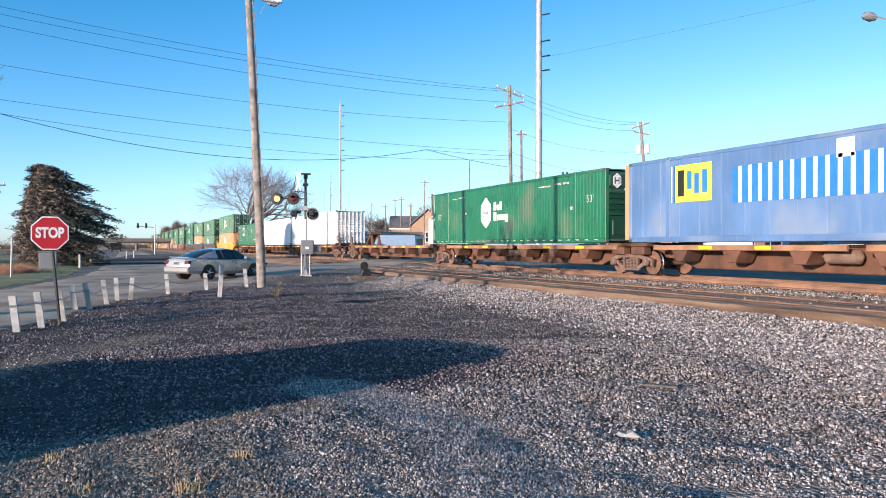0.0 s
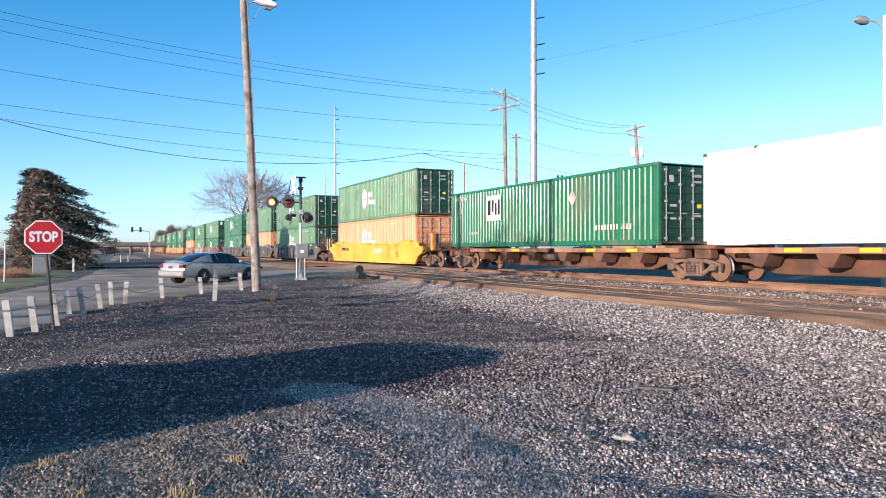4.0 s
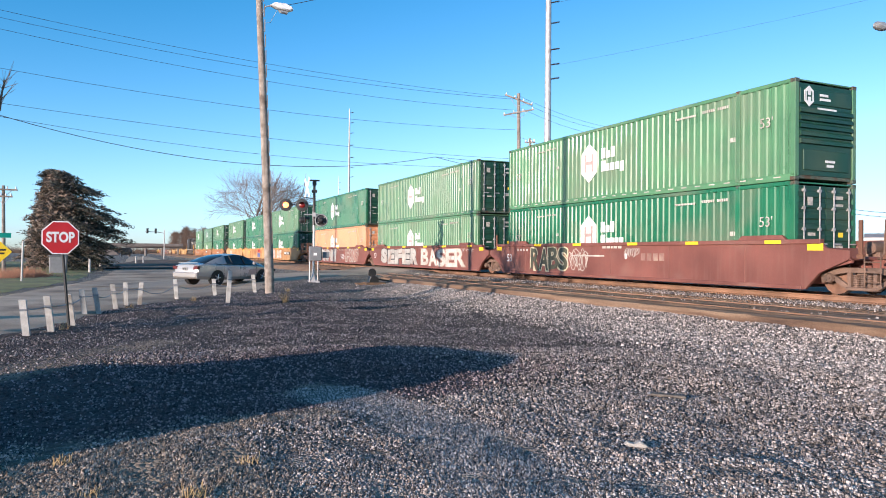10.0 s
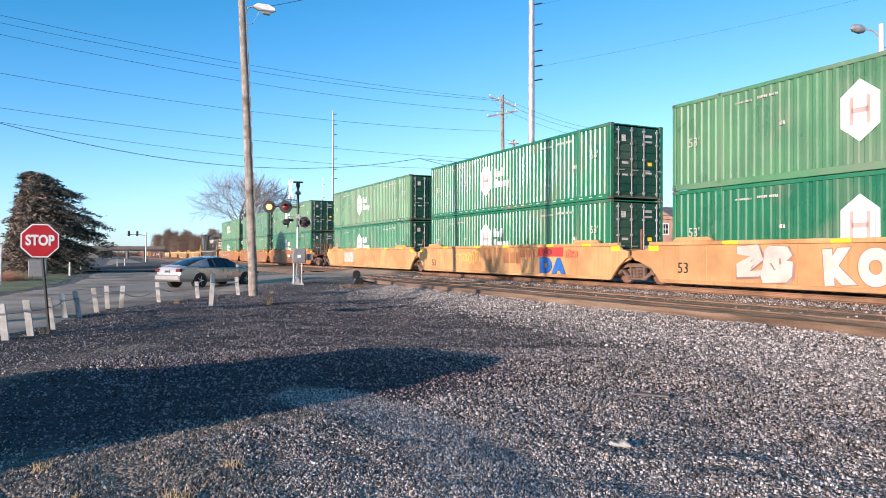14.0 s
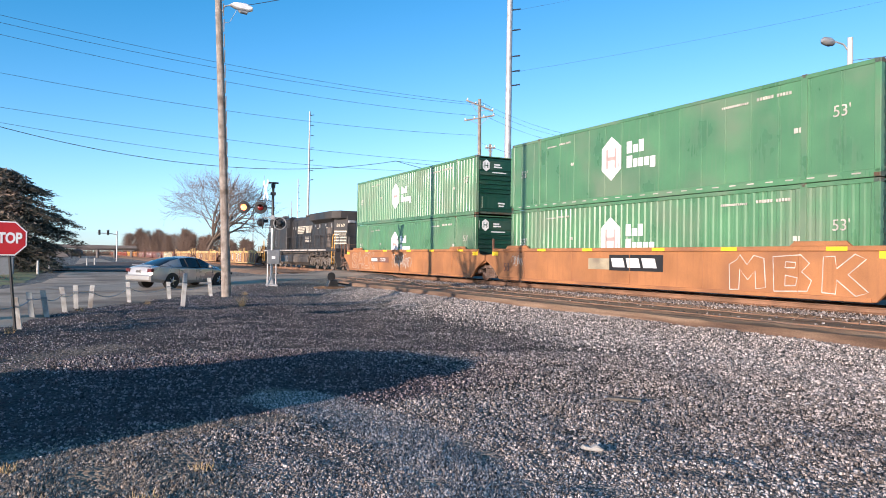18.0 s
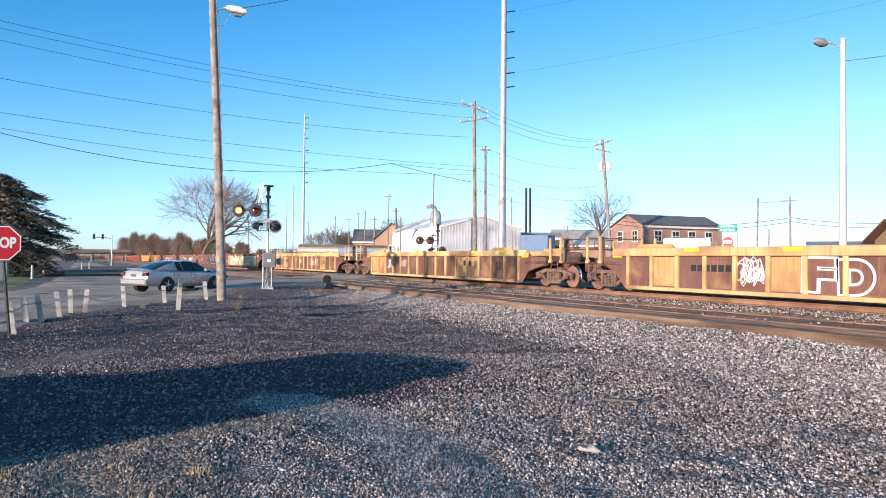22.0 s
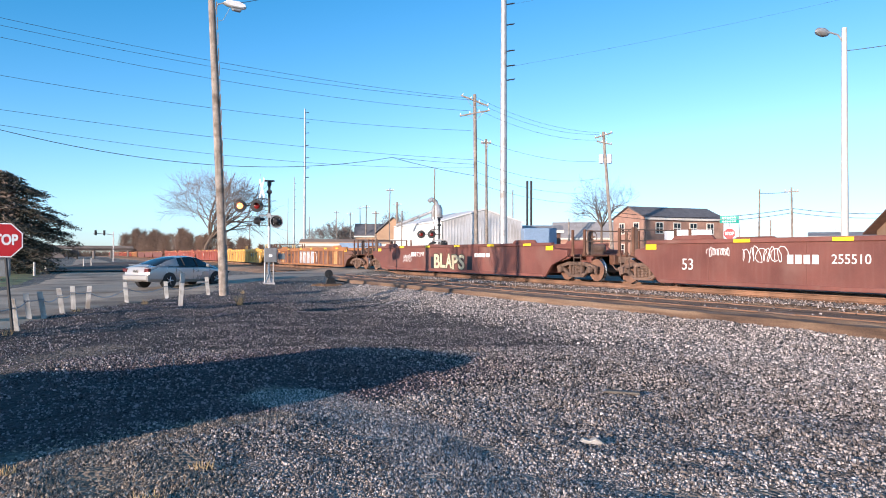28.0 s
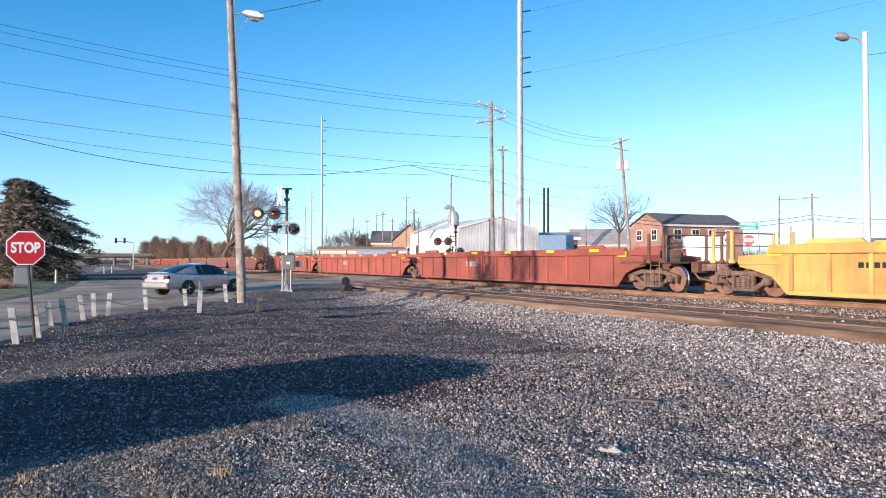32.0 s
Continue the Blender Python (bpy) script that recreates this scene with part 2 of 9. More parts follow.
def single(name, me, label, category, at=(0, 0, 0), turn=(0, 0, 0), group="", kind=""):
    ob = new(name, me)
    ob.matrix_basis = pose(*at, *turn)
    return tagged(ob, label, category, group, kind)


CACHE = {}


def once(key, build):
    if key not in CACHE:
        CACHE[key] = build()
    return CACHE[key]


def text_mesh(word, size, material, depth=0.004, bold=0.0):
    """Letters in the x-z plane, centred, facing -y, with a little thickness."""
    cu = bpy.data.curves.new("lettering", "FONT")
    cu.body, cu.size, cu.align_x, cu.align_y, cu.extrude = word, size, "CENTER", "CENTER", depth
    cu.offset = bold
    ob = bpy.data.objects.new("lettering", cu)
    scene.collection.objects.link(ob)
    bpy.context.view_layer.update()
    me = bpy.data.meshes.new_from_object(ob.evaluated_get(bpy.context.evaluated_depsgraph_get()))
    bpy.data.objects.remove(ob)
    me.transform(pose(0, 0, 0, 90, 0, 0))
    me.materials.clear()
    me.materials.append(material)
    return me


# glyphs of the sprayed words, made while the scene is still small
for word, fat, rim in (("RABSBLP", 0.03, 0.05), ("BLAPS", 0.03, 0.04), ("SEFR", 0.075, 0.03), ("BASER", 0.03, 0.04), ("FONS", 0.05, 0.06), ("KOZ", 0.09, 0.025), ("DA", 0.09, 0.02), ("SACK", 0.012, 0.016), ("FDK", 0.05, 0.06), ("NORS", 0.06, 0.05), ("EWI", 0.06, 0.06)):
    for c in word:
        for bold in (fat, fat + rim):
            once(("glyph", c, bold), lambda: text_mesh(c, 1.0, M["decal"], 0.001, bold))

MOVING = []


def rolls(ob, u, x=TRACK_X, z=RAIL_Z):
    """Sets a thing on the train at u metres along it; its motion is keyed at the end."""
    ob.matrix_basis = pose(x, u, z)
    MOVING.append((ob, u, x, z))
    return ob


def smooth(a, b, x):
    t = min(1, max(0, (x - a) / (b - a)))
    return t * t * (3 - 2 * t)


# ---- the ground: one sheet ----
ROAD_P, ROAD_D = (4.5, 34.5), (0.809, 0.588)


def road_q(x, y):
    """Metres to the left of the crossing road's lane line."""
    dx, dy = x - ROAD_P[0], y - ROAD_P[1]
    return -ROAD_D[1] * dx + ROAD_D[0] * dy


def near_line(x, y, line):
    """Metres from a place to a broken line."""
    best = 1e9
    for (ax, ay), (bx, by) in zip(line, line[1:]):
        ux, uy = bx - ax, by - ay
        t = min(1, max(0, ((x - ax) * ux + (y - ay) * uy) / (ux * ux + uy * uy)))
        best = min(best, math.hypot(x - ax - ux * t, y - ay - uy * t))
    return best


RUT = [(2.2, 8.2), (2.45, 7.3), (2.75, 6.4), (2.75, 5.3), (2.45, 4.2), (2.0, 3.0)]
EARTH = [(-2.0, 5.6), (-0.4, 6.1), (0.4, 6.4), (1.0, 6.75), (1.9, 6.95)]
MOUND = [(0.7, 6.2), (1.2, 6.35), (1.75, 6.5)]
SWEEP = [(4.2, 19.5), (7.0, 20.2), (9.2, 22.0), (10.8, 25.0)]
SWEEP2 = [(3.6, 22.5), (6.2, 24.0), (8.6, 26.8), (9.8, 30.5)]


def rutted(x, y):
    """How far a wheel rut has ground the stone fine."""
    return 1 - smooth(0.25, 0.62, near_line(x, y, RUT) + 0.15 * noise.noise((x * 2, y * 2, 5)))


def ground_z(x, y):
    z = 0.05 * noise.noise((x * 0.25, y * 0.25, 0)) + (0.03 + 0.04 * smooth(2, 5, x)) * noise.noise((x * 0.9, y * 0.9, 3)) + 0.022 * noise.noise((x * 2.1, y * 2.1, 7))
    z *= 1 - 0.7 * smooth(60, 200, abs(x) + abs(y))
    if -4 < x < 8 and 2 < y < 11:
        z += 0.06 * math.exp(-(near_line(x, y, MOUND) / 0.42) ** 2)
        z += 0.022 * (1 - smooth(6.2, 7.4, math.hypot(x, y))) * noise.noise((x * 3.1, y * 3.1, 17))
    if 3 < x < 14 and 17 < y < 34:
        z -= 0.07 * math.exp(-(near_line(x, y, SWEEP) / 0.28) ** 2) + 0.06 * math.exp(-(near_line(x, y, SWEEP2) / 0.25) ** 2)
    z += 1.45 * smooth(30, 48, x) * (1 - smooth(90, 140, y))
    bed = 0.20 * smooth(11.0, 13.1, x) + 0.20 * smooth(15.7, 16.7, x) - 0.15 * smooth(20.4, 22.5, x)
    z = z * (1 - 0.6 * smooth(11, 13, x)) + bed - 0.12 * smooth(5.5, 8, x) * (1 - smooth(10.0, 11.5, x)) * smooth(18, 24, y) * (1 - smooth(28, 32, y))
    q = road_q(x, y)
    w = smooth(-4.6, -2.4, q) * (1 - smooth(7, 10, q)) * smooth(2, 7, x)
    ramp = 0.37 * smooth(2, 13, x) + 0.20 * smooth(15.2, 17.6, x) - 0.25 * smooth(20.5, 32, x)
    return z * (1 - w) + ramp * w


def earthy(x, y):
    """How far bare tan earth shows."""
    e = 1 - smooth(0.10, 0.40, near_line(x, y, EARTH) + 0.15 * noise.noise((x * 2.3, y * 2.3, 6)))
    corner = 0.8 * (1 - smooth(0.3, 1.9, x + 0.9 * noise.noise((x, y, 8)))) * (1 - smooth(5.6, 6.6, y))
    return max(0.8 * e, corner, 0.5 * (1 - smooth(0.2, 0.9, near_line(x, y, [(-1.6, 10.8), (-0.4, 12.6), (0.6, 13.6)]))))


def fines(x, y):
    """How far pale crushed fines fill the gaps between the stones."""
    return max(rutted(x, y), 0.85 * (1 - earthy(x, y)) * (1 - smooth(5.0, 7.2, math.hypot(x, y) + 0.8 * noise.noise((x * 1.3, y * 1.3, 31)))))


def unstrewn(x, y):
    """Ground without loose stone on it: far off, or away from the yard."""
    r, a = math.hypot(x, y), math.degrees(math.atan2(x, y))
    return 1 - (1 - smooth(25, 29, r)) * smooth(-14, -7, a) * (1 - smooth(62, 70, a))


def soot_and_shade(x, y):
    """Dark cinder-stained gravel between the yard and the street, and the lane in front of it, darkened to deepen the
    parked car's shadow.
    """
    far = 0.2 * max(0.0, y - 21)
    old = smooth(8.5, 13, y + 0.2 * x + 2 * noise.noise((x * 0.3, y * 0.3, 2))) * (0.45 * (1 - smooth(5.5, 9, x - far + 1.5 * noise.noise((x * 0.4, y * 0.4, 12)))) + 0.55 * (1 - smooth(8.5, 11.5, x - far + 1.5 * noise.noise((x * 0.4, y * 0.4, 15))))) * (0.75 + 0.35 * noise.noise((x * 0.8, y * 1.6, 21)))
    # lane painted dark where the parked car's shadow falls
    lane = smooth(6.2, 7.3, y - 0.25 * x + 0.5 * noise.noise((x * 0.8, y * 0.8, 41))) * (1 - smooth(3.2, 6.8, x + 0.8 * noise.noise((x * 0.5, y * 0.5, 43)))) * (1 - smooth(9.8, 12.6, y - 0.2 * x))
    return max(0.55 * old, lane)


def terrain(name, material):
    xs = sorted(set([round(v, 3) for v in np.concatenate([np.arange(-12, 24, 0.3), np.arange(24, 80, 3.5), np.arange(80, 2600, 120), np.arange(-80, -12, 3.0), np.arange(-2600, -80, 120)])]))
    ys = sorted(set([round(v, 3) for v in np.concatenate([np.arange(-4, 46, 0.3), np.arange(46, 130, 2.0), np.arange(130, 3000, 70), np.arange(-40, -4, 2.5), np.arange(-1500, -40, 120)])]))
    nx = len(xs)
    v = [(x, y, ground_z(x, y)) for y in ys for x in xs]
    f = [(j * nx + i, j * nx + i + 1, (j + 1) * nx + i + 1, (j + 1) * nx + i) for j in range(len(ys) - 1) for i in range(nx - 1)]
    me = bpy.data.meshes.new(name)
    me.from_pydata(v, [], f)
    for nm, fn in (("rut", fines), ("earth", earthy), ("soot_shade", soot_and_shade), ("open", unstrewn)):
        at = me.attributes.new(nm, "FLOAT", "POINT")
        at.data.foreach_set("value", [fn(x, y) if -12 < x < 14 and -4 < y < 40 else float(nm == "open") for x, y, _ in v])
    me.materials.append(material)
    me.shade_smooth()
    return me


def stony(name, dark, light, earth, stone=0.045, bump=0.6, pale_from=None, cover=0.5):
    """Crushed stone on earth: cells of stone in two greys, patches of earth; pale_from: x from which clean pale stone lies."""
    m = bpy.data.materials.new(name)
    m.use_nodes = True
    n, l = m.node_tree.nodes, m.node_tree.links
    b = n["Principled BSDF"]
    tc = n.new("ShaderNodeTexCoord")
    vo, vo2 = n.new("ShaderNodeTexVoronoi"), n.new("ShaderNodeTexVoronoi")
    big, mid = n.new("ShaderNodeTexNoise"), n.new("ShaderNodeTexNoise")
    vo.inputs["Scale"].default_value, vo2.inputs["Scale"].default_value = 1 / stone, 0.42 / stone
    big.inputs["Scale"].default_value, big.inputs["Detail"].default_value = 0.35, 5
    mid.inputs["Scale"].default_value, mid.inputs["Detail"].default_value = 2.2, 6
    for t in (vo, vo2, big, mid):
        l.new(tc.outputs["Object"], t.inputs["Vector"])

    def rng(src, lo, hi, a=0.0, c=1.0):
        r = n.new("ShaderNodeMapRange")
        r.inputs[1].default_value, r.inputs[2].default_value, r.inputs[3].default_value, r.inputs[4].default_value = lo, hi, a, c
        l.new(src, r.inputs[0])
        return r.outputs[0]

    def mix(fac, a, c):
        q = n.new("ShaderNodeMix")
        q.data_type = "RGBA"
        l.new(fac, q.inputs[0])
        for i, s in ((6, a), (7, c)):
            if isinstance(s, tuple):
                q.inputs[i].default_value = (*s, 1)
            else:
                l.new(s, q.inputs[i])
        return q.outputs[2]

    sep = n.new("ShaderNodeSeparateColor")
    l.new(vo.outputs["Color"], sep.inputs[0])
    col = mix(rng(sep.outputs[0], 0.15, 0.95), dark, light)
    patch = rng(mid.outputs[0], 0.62 - cover * 0.3, 0.72 - cover * 0.2)
    if pale_from is not None:
        xyz = n.new("ShaderNodeSeparateXYZ")
        l.new(tc.outputs["Object"], xyz.inputs[0])
        wob = n.new("ShaderNodeMath")
        wob.operation = "MULTIPLY_ADD"
        wob.inputs[1].default_value = 5.0
        l.new(big.outputs[0], wob.inputs[0])
        l.new(xyz.outputs[0], wob.inputs[2])
        keep = n.new("ShaderNodeMath")
        keep.operation = "MULTIPLY"
        l.new(patch, keep.inputs[0])
        l.new(rng(wob.outputs[0], pale_from, pale_from + 4, 1.0, 0.12), keep.inputs[1])
        patch = keep.outputs[0]
    col = mix(patch, col, earth)
    if pale_from is not None:
        # the second colour pair paints cinders and the lane's shade alike
        for nm, c2, c3 in (("open", (0.055, 0.05, 0.043), (0.30, 0.28, 0.24)), ("soot_shade", (0.013, 0.0095, 0.011), (0.075, 0.054, 0.058)), ("earth", (0.22, 0.16, 0.11), (0.46, 0.35, 0.24)), ("rut", (0.24, 0.19, 0.15), (0.56, 0.46, 0.37))):
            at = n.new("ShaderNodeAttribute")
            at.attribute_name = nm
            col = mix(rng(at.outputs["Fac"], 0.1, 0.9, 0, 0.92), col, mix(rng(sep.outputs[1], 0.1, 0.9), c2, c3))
    hs = n.new("ShaderNodeHueSaturation")
    l.new(col, hs.inputs["Color"])
    l.new(rng(big.outputs[0], 0.3, 0.7, 0.75, 1.25), hs.inputs["Value"])
    l.new(hs.outputs[0], b.inputs["Base Color"])
    b.inputs["Roughness"].default_value = 0.9
    bp, bp2 = n.new("ShaderNodeBump"), n.new("ShaderNodeBump")
    bp.inputs["Strength"].default_value, bp.inputs["Distance"].default_value = bump, stone * 0.7
    bp2.inputs["Strength"].default_value, bp2.inputs["Distance"].default_value = bump * 0.6, stone * 1.2
    bp.invert = bp2.invert = True
    l.new(vo.outputs["Distance"], bp.inputs["Height"])
    l.new(vo2.outputs["Distance"], bp2.inputs["Height"])
    l.new(bp.outputs[0], bp2.inputs["Normal"])
    l.new(bp2.outputs[0], b.inputs["Normal"])
    return m


def streaky(name):
    """Packed rust-brown dirt drawn out along the track, with darker oily stretches and pale dusty ones."""
    m = bpy.data.materials.new(name)
    m.use_nodes = True
    n, l = m.node_tree.nodes, m.node_tree.links
    b = n["Principled BSDF"]
    tc, mp = n.new("ShaderNodeTexCoord"), n.new("ShaderNodeMapping")
    mp.inputs["Scale"].default_value = (4.0, 0.35, 4.0)
    l.new(tc.outputs["Object"], mp.inputs[0])
    a, c = n.new("ShaderNodeTexNoise"), n.new("ShaderNodeTexNoise")
    a.inputs["Scale"].default_value, a.inputs["Detail"].default_value = 1.2, 6
    c.inputs["Scale"].default_value, c.inputs["Detail"].default_value = 45, 3
    l.new(mp.outputs[0], a.inputs["Vector"])
    l.new(tc.outputs["Object"], c.inputs["Vector"])
    cr = n.new("ShaderNodeValToRGB")
    e = cr.color_ramp.elements
    e[0].position, e[0].color = 0.30, (0.085, 0.05, 0.032, 1)
    e[1].position, e[1].color = 0.72, (0.38, 0.25, 0.155, 1)
    e.new(0.48).color = (0.20, 0.118, 0.07, 1)
    l.new(a.outputs[0], cr.inputs[0])
    hs, mr = n.new("ShaderNodeHueSaturation"), n.new("ShaderNodeMapRange")
    mr.inputs[1].default_value, mr.inputs[2].default_value, mr.inputs[3].default_value, mr.inputs[4].default_value = 0.3, 0.7, 0.7, 1.25
    l.new(c.outputs[0], mr.inputs[0])
    l.new(mr.outputs[0], hs.inputs["Value"])
    l.new(cr.outputs[0], hs.inputs["Color"])
    l.new(hs.outputs[0], b.inputs["Base Color"])
    b.inputs["Roughness"].default_value = 0.85
    bp = n.new("ShaderNodeBump")
    bp.inputs["Strength"].default_value, bp.inputs["Distance"].default_value = 0.5, 0.02
    l.new(c.outputs[0], bp.inputs["Height"])
    l.new(bp.outputs[0], b.inputs["Normal"])
    return m


M["gravel"] = stony("gravel_and_earth", (0.014, 0.012, 0.009), (0.16, 0.135, 0.105), (0.035, 0.027, 0.019), 0.045, 1.0, 9.5, 0.7)
M["ballast"] = stony("pale_ballast", (0.15, 0.10, 0.065), (0.42, 0.30, 0.20), (0.31, 0.19, 0.115), 0.055, 0.6, None, 0.8)
M["rust_bed"] = stony("rust_stained_track_bed", (0.20, 0.115, 0.065), (0.42, 0.26, 0.155), (0.35, 0.21, 0.12), 0.04, 0.4, None, 0.9)
M["siding_dirt"] = streaky("packed_rust_dirt")
M["asphalt"] = mat("worn_asphalt", (0.45, 0.345, 0.245), 0.9, var=0.25, scale=0.5, fine=25.0, dirt=(0.15, 0.11, 0.08), dirty=0.42, bump=0.15, spread=0)
M["crossing"] = mat("crossing_concrete_and_asphalt", (0.38, 0.31, 0.235), 0.9, var=0.18, scale=0.6, fine=25.0, dirt=(0.10, 0.085, 0.075), dirty=0.3, bump=0.3, spread=0)
# yard asphalt coloured dark, as the shaded ground seen beneath the train
M["yard"] = mat("shaded_yard_asphalt", (0.085, 0.07, 0.056), 0.9, var=0.3, scale=0.5, fine=25.0, dirt=(0.05, 0.04, 0.034), dirty=0.4, bump=0.3, spread=0)
M["grass"] = mat("winter_grass", (0.27, 0.26, 0.10), 0.95, var=0.35, scale=1.2, fine=30.0, dirt=(0.22, 0.17, 0.09), dirty=0.45, bump=0.6, spread=0)
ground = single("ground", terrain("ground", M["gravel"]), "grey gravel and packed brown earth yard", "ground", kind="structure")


def ribbon(name, left, right, material, lift, step=1.0, cross=10, frayed=0.12):
    """A strip on the ground between two edge lines."""
    def resample(line, n):
        d = [0.0]
        for p, q in zip(line, line[1:]):
            d.append(d[-1] + math.dist(p, q))
        out = []
        for i in range(n):
            s = d[-1] * i / (n - 1)
            k = max(j for j in range(len(d) - 1) if d[j] <= s + 1e-9)
            t = (s - d[k]) / (d[k + 1] - d[k])
            out.append([line[k][a] + (line[k + 1][a] - line[k][a]) * t for a in (0, 1)])
        return out
    n = int(sum(math.dist(p, q) for p, q in zip(right, right[1:])) / step) + 2
    lf, rg = resample(left, n), resample(right, n)
    v, f = [], []
    for i in range(n):
        for j in range(cross + 1):
            t = j / cross
            x, y = lf[i][0] + (rg[i][0] - lf[i][0]) * t, lf[i][1] + (rg[i][1] - lf[i][1]) * t
            if j in (0, cross):
                x += frayed * noise.noise((x * 0.8, y * 0.8, 9))
                y += frayed * noise.noise((x * 0.8, y * 0.8, 19))
            v.append((x, y, ground_z(x, y) + lift - (0.05 if j in (0, cross) else 0)))
    for i in range(n - 1):
        for j in range(cross):
            a = i * (cross + 1) + j
            f.append((a, a + 1, a + cross + 2, a + cross + 1))
    me = bpy.data.meshes.new(name)
    me.from_pydata(v, [], f)
    me.materials.append(material)
    me.shade_smooth()
    return me


street = single("road", ribbon("road", [(-11, 2), (-8.5, 12), (-5.8, 20), (-4.5, 27), (-2.7, 38), (-1.7, 43), (-1, 60), (0, 100), (1.5, 220)],
                               [(-4.6, 2), (-3.4, 11), (-2.0, 15.4), (-0.6, 20.2), (1.2, 24.6), (3.6, 28.2), (6, 31), (7.6, 45), (6.6, 80), (7, 220)], M["asphalt"], 0.03, 0.6, 16),
                "worn grey asphalt street with dusty edges", "road", kind="structure")
lane = single("road", ribbon("crossing_road", [(ROAD_P[0] + ROAD_D[0] * s - ROAD_D[1] * 6.3, ROAD_P[1] + ROAD_D[1] * s + ROAD_D[0] * 6.3) for s in range(-4, 90, 2)],
                             [(ROAD_P[0] + ROAD_D[0] * s + ROAD_D[1] * 0.9, ROAD_P[1] + ROAD_D[1] * s - ROAD_D[0] * 0.9) for s in range(-4, 90, 2)], M["crossing"], 0.05, 0.5, 14),
              "worn asphalt road rising over the level crossing", "road", kind="structure")
lawn = single("grass_verge", ribbon("grass_verge", [(-60, 20), (-60, 30), (-60, 45), (-50, 60), (-40, 110)], [(-7.2, 20), (-4.9, 27), (-3.2, 38), (-2.3, 44), (-1.6, 110)], M["grass"], 0.06, 0.8, 40, 0.5),
              "patchy winter grass verge beside the street", "grass", kind="stuff")
# dark strip paints the trees' shadow over the far street, with brown earth
M["earth_shadow"] = mat("verge_earth_and_shadow", (0.075, 0.052, 0.042), 0.95, var=0.35, scale=0.3, fine=12.0, dirt=(0.24, 0.16, 0.10), dirty=0.35, bump=0.5, spread=0)
earth = single("verge", ribbon("verge", [(-2.6, 70), (-2.0, 84), (0.5, 104), (3.0, 135)], [(6.5, 66), (9.0, 84), (10.5, 104), (11.5, 135)], M["earth_shadow"], 0.09, 1.0, 14, 1.2), "dark strip of painted tree shadow and bare earth beside the far street", "ground", kind="structure")
paved = single("ground", ribbon("far_yard", [(22.5, -40), (22.5, 20), (22.5, 38)], [(60, -40), (60, 20), (60, 50)], M["yard"], 0.04, 2.5, 12), "paved yard behind the tracks, coloured dark as shade", "ground", kind="structure")

# ---- the two tracks ----
GAUGE = 0.7535


def rail_mesh(y0, y1):
    def build():
        g = G()
        prof = [(-0.07, -0.172), (0.07, -0.172), (0.07, -0.16), (0.012, -0.13), (0.012, -0.045), (0.035, -0.03), (0.036, -0.008), (0.028, 0), (-0.028, 0), (-0.036, -0.008), (-0.035, -0.03), (-0.012, -0.045), (-0.012, -0.13), (-0.07, -0.16)]
        g.prism(prof, "y", y0, y1)
        top = [(-0.026, 0.0006), (0.026, 0.0006)]
        g.face([(top[0][0], y0, 0.001), (top[1][0], y0, 0.001), (top[1][0], y1, 0.001), (top[0][0], y1, 0.001)], 1)
        return g.mesh("rail", [M["rail"], M["railtop"]])
    return once(("rail", y0, y1), build)


def tie_mesh():
    g = G()
    g.box(-1.3, 1.3, -0.115, 0.115, -0.17, 0.0, 0, 0.012)
    return g.mesh("tie", M["tie"])


def plate_mesh():
    g = G()
    g.box(-0.13, 0.13, -0.09, 0.09, 0, 0.018, 0, 0.01)
    for sx in (-0.1, 0.1):
        for sy in (-0.05, 0.05):
            g.box(sx - 0.014, sx + 0.014, sy - 0.014, sy + 0.014, 0.018, 0.05)
    return g.mesh("tie_plate", M["rail"])


def track(name, label, cx, top, near):
    t = thing(name, label, "railway track", (cx, 0, top), kind="structure")
    for s in (-1, 1):
        for y0, y1 in ((-60, 8), (8, 19.9), (19.9, 31.8), (31.8, 43.7), (43.7, 900)):
            part("rail", rail_mesh(y0, y1), t, at=(s * GAUGE, 0, 0))
    tm, pm = once("tie", tie_mesh), once("plate", plate_mesh)
    y = near[0]
    while y < near[1]:
        jig = 0.04 * noise.noise((y, cx, 0))
        part("tie", tm, t, at=(jig, y, -0.185), turn=(0, 0, 1.2 * noise.noise((y * 3, 0, cx))))
        for s in (-1, 1):
            part("tie_plate", pm, t, at=(s * GAUGE, y, -0.19))
        y += 0.53
    g = G()
    for a, b in ((-40, near[0]), (near[1], 160)):
        y = a
        while y < b - 0.2:
            g.box(-1.3, 1.3, y - 0.115, y + 0.115, -0.355, -0.185)
            y += 0.53
    tagged(part("ties", g.mesh("ties", M["tie"]), t), kind="stuff")
    return t


main = track("track_1", "main railway track with worn rails on pale ballast", TRACK_X, RAIL_Z, (6, 40))
siding = track("track_2", "rust-coated siding track with weathered wooden ties", SIDE_X, SIDE_Z, (6, 38))


